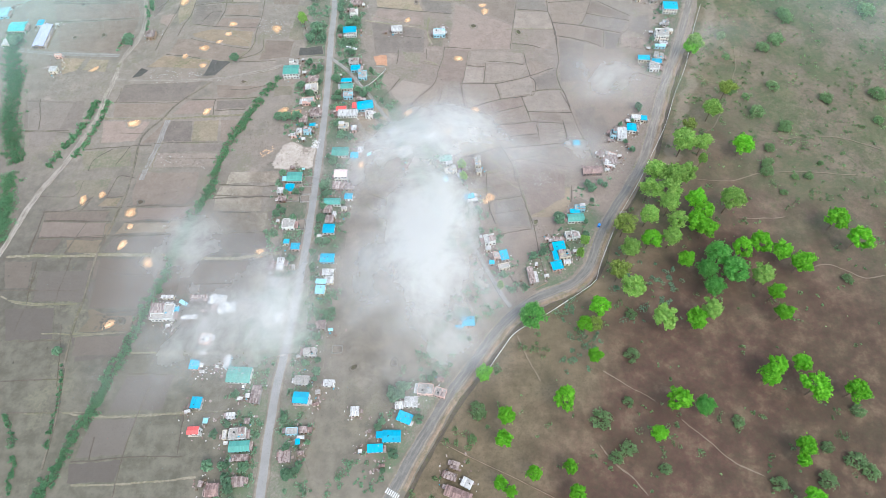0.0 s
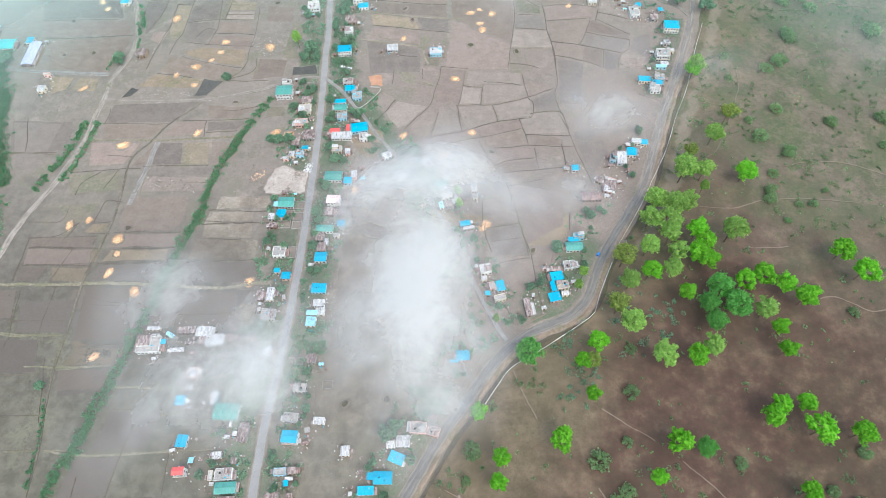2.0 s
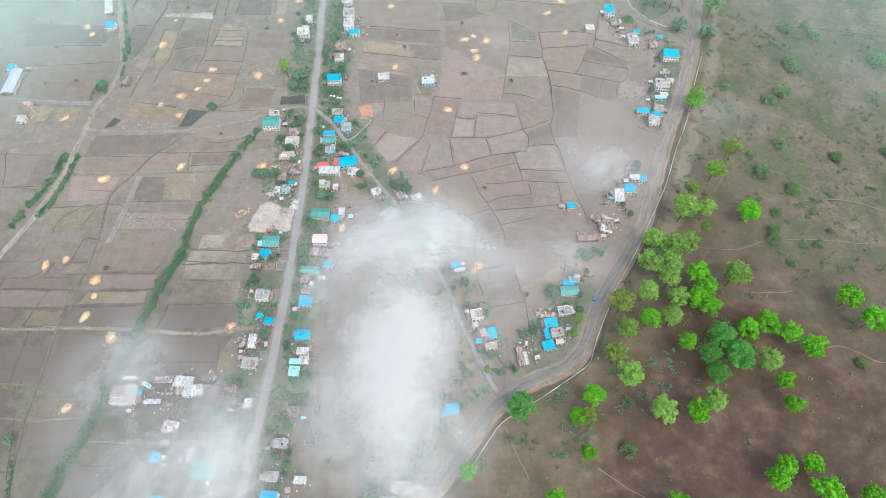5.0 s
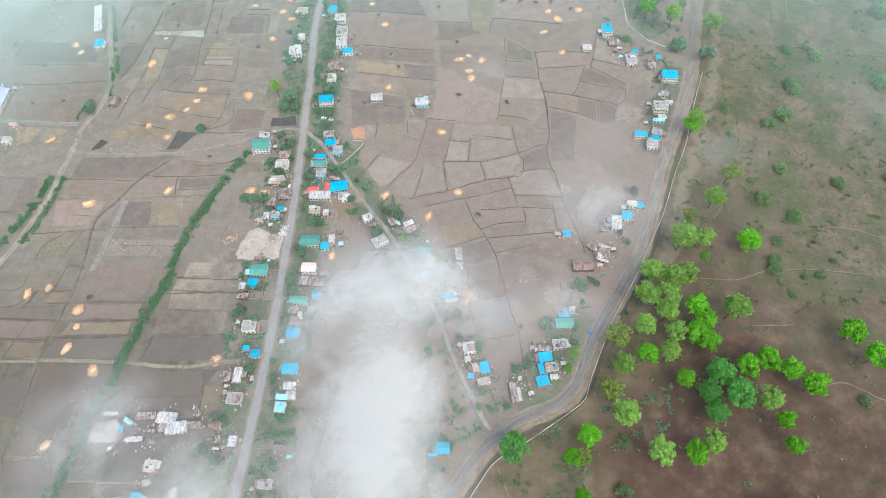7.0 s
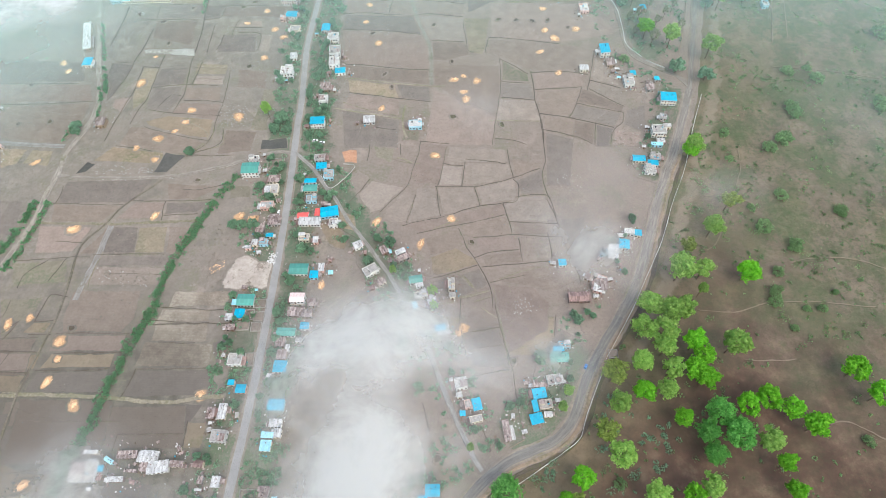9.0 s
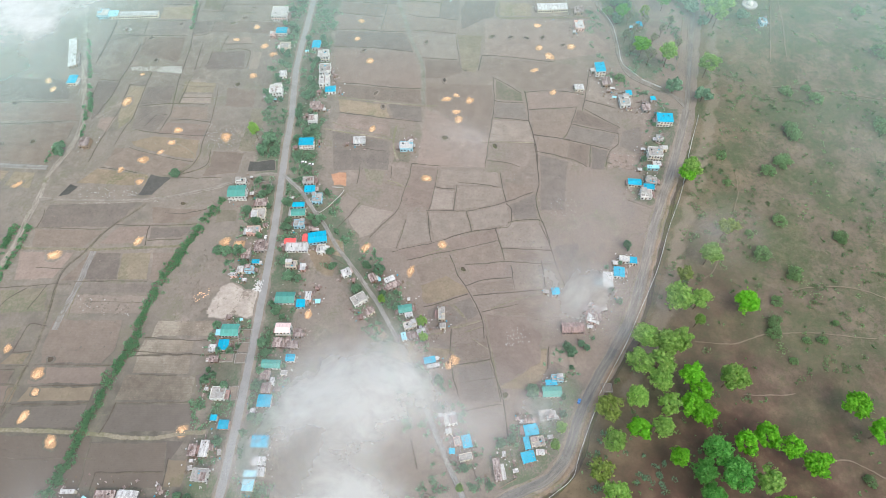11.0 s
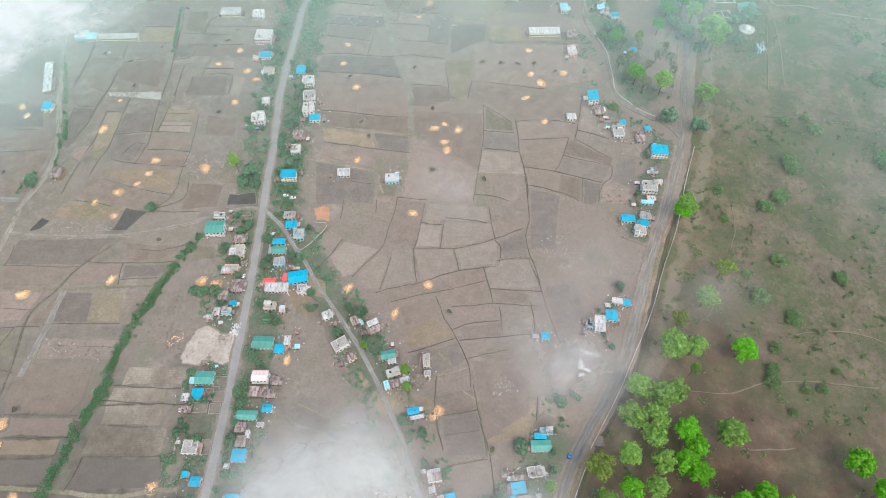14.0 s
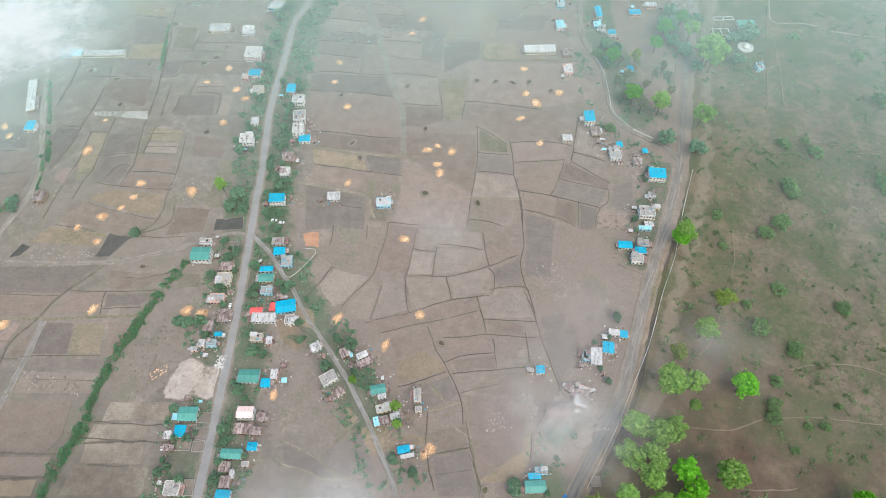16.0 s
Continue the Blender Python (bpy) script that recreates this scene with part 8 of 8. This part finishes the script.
def garden_trees(pts, lo, hi, count, seed):
    """Small trees that shade the yards, close to the houses."""
    rnd = random.Random(seed)
    line = smooth_line(pts, 3.0)
    nn, placed, tries = normals(line), 0, 0
    while placed < count and tries < count * 30:
        tries += 1
        k = rnd.randrange(len(line))
        q = line[k] + nn[k] * rnd.uniform(lo, hi)
        r = rnd.uniform(1.7, 3.3)
        gap = min(math.hypot(q.x - hx, q.y - hy) - hr for hx, hy, hr in HOUSES)
        if 0.3 < gap < 9 and open_spot(q.x, q.y, r * 0.5):
            tree("k", q.x, q.y, r)
            placed += 1


garden_trees(MAIN[:7], 5, 26, 26, 51)
garden_trees(MAIN[:7], -24, -5, 30, 52)
garden_trees(MAIN[6:-2], 5, 22, 34, 53)
garden_trees(MAIN[6:-2], -22, -5, 40, 54)
garden_trees(DIAG, -14, 16, 22, 55)
garden_trees(RIGHT[2:17], 5, 30, 24, 56)
garden_trees(RIGHT[17:22], 5, 24, 10, 57)
GARDEN = "dark green garden bushes and weeds between houses"
bushes("garden_bushes", MAIN[6:-2], -26, -4, 780, 11, "leaf_k", 2.5, GARDEN)
bushes("garden_bushes", MAIN[6:-2], 4, 24, 520, 12, "leaf_k", 2.2, GARDEN)
bushes("garden_bushes", MAIN[:7], -26, -4, 520, 13, "leaf_k", 2.1, GARDEN)
bushes("garden_bushes", MAIN[:7], 4, 30, 460, 14, "leaf_k", 2.1, GARDEN)
bushes("garden_bushes", DIAG, -15, 20, 420, 15, "leaf_k", 1.8, GARDEN)
bushes("garden_bushes", RIGHT[:17], 4, 34, 327, 16, "leaf_k", 2.1, GARDEN)
bushes("garden_bushes", RIGHT[18:-1], 4, 26, 171, 17, "leaf_k", 1.8, GARDEN)
bushes("garden_bushes", FARR, -24, 24, 285, 18, "leaf_k", 2.6, "dark green bushes and young trees along the gravel road")
bushes("garden_bushes", LEFTDIRT, -70, -40, 14, 19, "leaf_k", 1.8, "scattered field-edge bushes")
bushes("scrub", RIGHT[:17], -30, -9, 120, 21, "leaf_s", 2.2, "dull roadside scrub in dry grass")
bushes("scrub", RIGHT[9:15], -60, -12, 90, 24, "leaf_k", 2.4, "green roadside scrub by the bend")


def scrub_field(name, x0, y0, x1, y1, count, seed, rmax, mat, label):
    rnd = np.random.RandomState(seed)
    line, spots, tries = smooth_line(RIGHT, 10), [], 0
    while len(spots) < count and tries < count * 20:
        tries += 1
        x, y = float(rnd.uniform(x0, x1)), float(rnd.uniform(y0, y1))
        k = min(range(len(line)), key=lambda i: abs(line[i].y - y))
        if x < line[k].x + 16 or noise.noise((x * 0.02, y * 0.02, seed)) + 0.4 * noise.noise((x * 0.08, y * 0.08, 4)) < rnd.uniform(-0.15, 0.4):
            continue
        r = float(rnd.uniform(0.4, 1.0) ** 2 * rmax)
        # a loose bush of a few stems, thin enough to see the soil through
        for k in range(rnd.randint(1, 4)):
            cx, cy = x + float(rnd.normal() * r * 0.7), y + float(rnd.normal() * r * 0.7)
            spots.append(clump_spots(rnd, cx, cy, r * float(rnd.uniform(0.5, 0.9)), r * float(rnd.uniform(0.25, 0.6)), int(6 + 6 * r)))
    tagged(new(name, leaf_mesh(name, np.concatenate(spots), 0.6, rnd, mat)), label, "scrub", kind="stuff")


verge = strip("dry_verge", RIGHT[15:], [(-7.0, -0.05), (-6.9, 0.05), (-2.5, 0.05), (2.5, 0.05), (6.9, 0.05), (7.0, -0.05)], "forest_path", 5.0, 4.0, -19.0, 0, 4.4)
tagged(verge, "tan trampled dry verge beside the boundary wall", "verge", kind="structure")
SCRUB = "low grey-green scrub scattered over dry ground"
scrub_field("scrub", 40, 40, 330, 300, 240, 31, 2.6, "leaf_s", SCRUB)
scrub_field("scrub", 150, 280, 480, 640, 900, 32, 3.0, "leaf_s", SCRUB)
scrub_field("scrub", 180, 240, 460, 480, 800, 33, 3.0, "leaf_s", SCRUB)
scrub_field("scrub", 40, 40, 330, 300, 200, 34, 1.6, "leaf_d", SCRUB)
scrub_field("scrub", 150, 250, 460, 620, 320, 35, 4.3, "leaf_d", "loose soft green bushes in dry grass")
scrub_field("scrub", 90, 60, 330, 260, 80, 36, 3.6, "leaf_d", "loose soft green bushes under the trees")


def litter(name, count, seed, mats, lo, hi, spread, label, houses=None):
    """Small boards, bricks and household things lying in the yards."""
    rnd = random.Random(seed)
    pool = houses or HOUSES
    s = Shape()
    for k in range(count):
        hx, hy, hr = rnd.choice(pool)
        a, d = rnd.uniform(0, 2 * math.pi), hr + abs(rnd.gauss(0, spread))
        x, y = hx + d * math.cos(a), hy + d * math.sin(a)
        if not open_spot(x, y):
            continue
        w, l, h, t = rnd.uniform(lo, hi), rnd.uniform(lo, hi), rnd.uniform(0.15, 0.6), rnd.uniform(0, 3.1)
        n = len(s.v)
        s.box(-w, -l, 0.05, w, l, 0.1 + h)
        c, q = math.cos(t), math.sin(t)
        s.v[n:] = [(x + c * vx - q * vy, y + q * vx + c * vy, vz) for vx, vy, vz in s.v[n:]]
    tagged(new(name, s.mesh(name, mats)), label, "clutter", kind="stuff")


litter("yard_clutter", 1500, 41, "concrete_white", 0.12, 0.5, 3.0, "small pale things and rubble lying in the yards")
litter("yard_clutter", 1000, 42, "old_brick", 0.15, 0.7, 3.0, "brick stacks and brown rubble lying in the yards")
litter("yard_clutter", 900, 43, "roof_rust", 0.2, 1.0, 2.6, "loose rusty sheets and boards in the yards")
litter("yard_clutter", 160, 44, "roof_blue", 0.15, 0.5, 2.6, "blue tarpaulins and barrels in the yards")
litter("yard_clutter", 900, 45, "bark", 0.15, 0.7, 2.8, "dark firewood stacks and baskets in the yards")

# ---- mist ----
def mist_material(name, cover, soft, scale, peak, gain=2.6, col=(0.88, 0.895, 0.895)):
    """Mist, white unless tinted: thin where its noise is low, fading out towards the rim of each sheet."""
    m = bpy.data.materials.new(name)
    m.use_nodes = True
    nt = m.node_tree
    nt.nodes.remove(nt.nodes["Principled BSDF"])
    co = obj_co(nt)
    info = nt.nodes.new("ShaderNodeObjectInfo")
    pos = world_co(nt)
    warp = nt.nodes.new("ShaderNodeTexNoise")
    warp.inputs["Scale"].default_value, warp.inputs["Detail"].default_value = scale * 0.7, 3
    nt.links.new(pos, warp.inputs["Vector"])
    mix = nt.nodes.new("ShaderNodeVectorMath")
    mix.operation = "MULTIPLY_ADD"
    mix.inputs[1].default_value = (26, 26, 26)
    nt.links.new(warp.outputs["Color"], mix.inputs[0])
    nt.links.new(pos, mix.inputs[2])
    n1 = noise_node(nt, mix.outputs[0], scale, 7, 0.58)
    ln = nt.nodes.new("ShaderNodeVectorMath")
    ln.operation = "LENGTH"
    flat = nt.nodes.new("ShaderNodeVectorMath")
    flat.operation = "MULTIPLY"
    flat.inputs[1].default_value = (1, 1, 0)
    nt.links.new(co, flat.inputs[0])
    nt.links.new(flat.outputs[0], ln.inputs[0])
    rim = mathn(nt, "SUBTRACT", 1.0, ramp(nt, ln.outputs["Value"], 0.1, 1.0))
    dens = mathn(nt, "SUBTRACT", mathn(nt, "ADD", mathn(nt, "MULTIPLY", mathn(nt, "SUBTRACT", n1, 0.5), gain), mathn(nt, "MULTIPLY", rim, 0.9)), cover)
    alpha = mathn(nt, "MULTIPLY", mathn(nt, "MULTIPLY", ramp(nt, dens, 0.0, soft), ramp(nt, rim, 0.0, 0.5)), peak)
    tr = nt.nodes.new("ShaderNodeBsdfTransparent")
    df = nt.nodes.new("ShaderNodeBsdfDiffuse")
    df.inputs["Color"].default_value = (*col, 1)
    tl = nt.nodes.new("ShaderNodeBsdfTranslucent")
    tl.inputs["Color"].default_value = (*col, 1)
    body = nt.nodes.new("ShaderNodeMixShader")
    body.inputs[0].default_value = 0.48
    nt.links.new(df.outputs[0], body.inputs[1])
    nt.links.new(tl.outputs[0], body.inputs[2])
    mx = nt.nodes.new("ShaderNodeMixShader")
    nt.links.new(alpha, mx.inputs[0])
    nt.links.new(tr.outputs[0], mx.inputs[1])
    nt.links.new(body.outputs[0], mx.inputs[2])
    nt.links.new(mx.outputs[0], nt.nodes["Material Output"].inputs["Surface"])
    MATS[name] = m


mist_material("mist_bank", 0.10, 1.1, 0.022, 0.86)
# teal put into the sheets' colour for aerial haze and an overall colour cast
mist_material("mist_veil", 0.0, 1.2, 0.010, 0.23, 0.7, (0.70, 0.95, 0.91))
mist_material("mist_far", -0.1, 1.1, 0.009, 0.46, 0.55, (0.70, 0.95, 0.91))


def cloud(x, y, z, rx, ry, turn, layers, mat, label):
    """Gently domed sheets of mist, one over another, in a unit disc that is stretched to its size."""
    v, f, rings, sides = [], [], 9, 36
    for k in range(layers):
        b = len(v)
        for j in range(rings + 1):
            for i in range(sides):
                r, a = 0.03 + 0.97 * j / rings, 2 * math.pi * i / sides
                u, w = r * math.cos(a), r * math.sin(a)
                v.append((u, w, (k - layers / 2) * 9 + 7 * (1 - r * r) + 3 * noise.noise((u * 2, w * 2, k * 3.1 + x))))
        f += [(b + j * sides + i, b + j * sides + (i + 1) % sides, b + (j + 1) * sides + (i + 1) % sides, b + (j + 1) * sides + i) for j in range(rings) for i in range(sides)]
        f.append(tuple(reversed(range(b, b + sides))))
    ob = new("cloud", mesh_of("cloud", v, f, mat, True))
    ob.matrix_basis = pose(x, y, z, 0, 0, turn) @ Matrix.Diagonal((rx, ry, 1, 1))
    ob.visible_shadow = False  # shadow switched off, so daylight reaches the ground undimmed by the sheets
    tagged(ob, label, "cloud", "drifting low clouds", "stuff")


def drifting_mist(name, peak, scale, ragged, col=(0.76, 0.765, 0.755)):
    """Low cloud: billows of two sizes tear the puffs that the sheets carry as their density."""
    m = bpy.data.materials.new(name)
    m.use_nodes = True
    nt = m.node_tree
    nt.nodes.remove(nt.nodes["Principled BSDF"])
    pos = world_co(nt)
    warp = nt.nodes.new("ShaderNodeTexNoise")
    warp.inputs["Scale"].default_value, warp.inputs["Detail"].default_value = scale * 0.8, 4
    nt.links.new(pos, warp.inputs["Vector"])
    mix = nt.nodes.new("ShaderNodeVectorMath")
    mix.operation = "MULTIPLY_ADD"
    mix.inputs[1].default_value = (30, 30, 30)
    nt.links.new(warp.outputs["Color"], mix.inputs[0])
    nt.links.new(pos, mix.inputs[2])
    billow = ramp(nt, noise_node(nt, mix.outputs[0], scale, 8, 0.6), 0.28, 0.72)
    d = attribute(nt, "puff")
    torn = mathn(nt, "MULTIPLY", mathn(nt, "MULTIPLY", mathn(nt, "SUBTRACT", billow, 0.5), ragged), mathn(nt, "MINIMUM", mathn(nt, "MULTIPLY", d, 2.2), 1.0))
    alpha = mathn(nt, "MULTIPLY", ramp(nt, mathn(nt, "ADD", d, torn), 0.0, 1.15), peak)
    tr = nt.nodes.new("ShaderNodeBsdfTransparent")
    df = nt.nodes.new("ShaderNodeBsdfDiffuse")
    df.inputs["Color"].default_value = (*col, 1)
    tl = nt.nodes.new("ShaderNodeBsdfTranslucent")
    tl.inputs["Color"].default_value = (*col, 1)
    body = nt.nodes.new("ShaderNodeMixShader")
    body.inputs[0].default_value = 0.48
    nt.links.new(df.outputs[0], body.inputs[1])
    nt.links.new(tl.outputs[0], body.inputs[2])
    mx = nt.nodes.new("ShaderNodeMixShader")
    nt.links.new(alpha, mx.inputs[0])
    nt.links.new(tr.outputs[0], mx.inputs[1])
    nt.links.new(body.outputs[0], mx.inputs[2])
    nt.links.new(mx.outputs[0], nt.nodes["Material Output"].inputs["Surface"])
    MATS[name] = m


drifting_mist("mist_main", 0.57, 0.022, 1.15)
drifting_mist("mist_thin", 0.90, 0.026, 0.55)


def low_cloud(puffs, z, layers, mat, label):
    """Sheets one over another, each carrying the density of puffs (x, y, reach, strength)."""
    x0, x1 = min(p[0] - 2.3 * p[2] for p in puffs), max(p[0] + 2.3 * p[2] for p in puffs)
    y0, y1 = min(p[1] - 2.3 * p[2] for p in puffs), max(p[1] + 2.3 * p[2] for p in puffs)
    nx, ny = int((x1 - x0) / 4) + 2, int((y1 - y0) / 4) + 2
    gx, gy = np.meshgrid(np.linspace(x0, x1, nx), np.linspace(y0, y1, ny))
    v, f, dens = [], [], []
    for k in range(layers):
        d = np.zeros_like(gx)
        for i, (px, py, r, a) in enumerate(puffs):
            ox, oy = 3 * math.sin(i * 2.1 + k * 1.7), 3 * math.cos(i * 1.3 + k * 2.3)
            d += 0.52 * a * np.exp(-((gx - px - ox) ** 2 + (gy - py - oy) ** 2) / (1.3 * r) ** 2)
        b = len(v)
        gz = (k - (layers - 1) / 2) * 11 + 8 * np.minimum(d, 1.3) - 8
        v += np.stack([gx, gy, gz], -1).reshape(-1, 3).tolist()
        dens += d.reshape(-1).tolist()
        f += [(b + j * nx + i, b + j * nx + i + 1, b + (j + 1) * nx + i + 1, b + (j + 1) * nx + i) for j in range(ny - 1) for i in range(nx - 1) if d[j : j + 2, i : i + 2].max() > 0.012]
    me = mesh_of("cloud", v, f, mat, True)
    give(me, "puff", dens)
    ob = new("cloud", me)
    ob.matrix_basis = pose(0, 0, z)
    ob.visible_shadow = False  # casts no shadow: the ground below stays lit, even under thick puffs
    tagged(ob, label, "cloud", "drifting low clouds", "stuff")


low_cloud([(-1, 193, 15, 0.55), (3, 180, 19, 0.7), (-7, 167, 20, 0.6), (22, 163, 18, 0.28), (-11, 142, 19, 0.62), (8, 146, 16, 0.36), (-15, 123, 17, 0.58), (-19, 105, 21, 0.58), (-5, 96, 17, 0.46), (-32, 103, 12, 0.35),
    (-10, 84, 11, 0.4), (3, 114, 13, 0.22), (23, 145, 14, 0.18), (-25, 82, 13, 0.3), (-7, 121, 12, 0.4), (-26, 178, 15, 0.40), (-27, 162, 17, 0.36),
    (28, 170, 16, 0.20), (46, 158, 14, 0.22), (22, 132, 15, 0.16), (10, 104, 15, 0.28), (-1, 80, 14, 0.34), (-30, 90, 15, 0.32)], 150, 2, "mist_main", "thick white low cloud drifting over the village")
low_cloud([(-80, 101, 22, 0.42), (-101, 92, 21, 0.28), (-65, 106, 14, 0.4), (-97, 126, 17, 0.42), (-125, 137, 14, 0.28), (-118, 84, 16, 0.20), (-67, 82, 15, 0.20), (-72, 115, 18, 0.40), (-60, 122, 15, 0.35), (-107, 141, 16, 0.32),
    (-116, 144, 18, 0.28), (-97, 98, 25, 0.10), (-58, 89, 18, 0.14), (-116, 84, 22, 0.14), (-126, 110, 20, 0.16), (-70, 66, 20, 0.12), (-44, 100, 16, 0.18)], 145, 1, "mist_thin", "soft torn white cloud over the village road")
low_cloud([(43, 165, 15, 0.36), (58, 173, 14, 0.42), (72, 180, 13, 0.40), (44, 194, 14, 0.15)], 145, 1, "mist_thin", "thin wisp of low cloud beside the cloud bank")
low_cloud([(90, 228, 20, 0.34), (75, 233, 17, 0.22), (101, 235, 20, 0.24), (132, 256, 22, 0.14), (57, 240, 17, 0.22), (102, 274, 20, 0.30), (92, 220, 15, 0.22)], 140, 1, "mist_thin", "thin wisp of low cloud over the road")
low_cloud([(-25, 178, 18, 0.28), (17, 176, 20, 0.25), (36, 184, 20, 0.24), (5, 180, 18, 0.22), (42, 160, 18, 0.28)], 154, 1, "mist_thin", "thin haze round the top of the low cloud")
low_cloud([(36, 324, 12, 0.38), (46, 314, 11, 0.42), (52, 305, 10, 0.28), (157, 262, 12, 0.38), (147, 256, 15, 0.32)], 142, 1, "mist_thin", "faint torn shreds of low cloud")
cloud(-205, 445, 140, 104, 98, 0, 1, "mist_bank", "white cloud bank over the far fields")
# tinted sheets added to imitate aerial haze with distance
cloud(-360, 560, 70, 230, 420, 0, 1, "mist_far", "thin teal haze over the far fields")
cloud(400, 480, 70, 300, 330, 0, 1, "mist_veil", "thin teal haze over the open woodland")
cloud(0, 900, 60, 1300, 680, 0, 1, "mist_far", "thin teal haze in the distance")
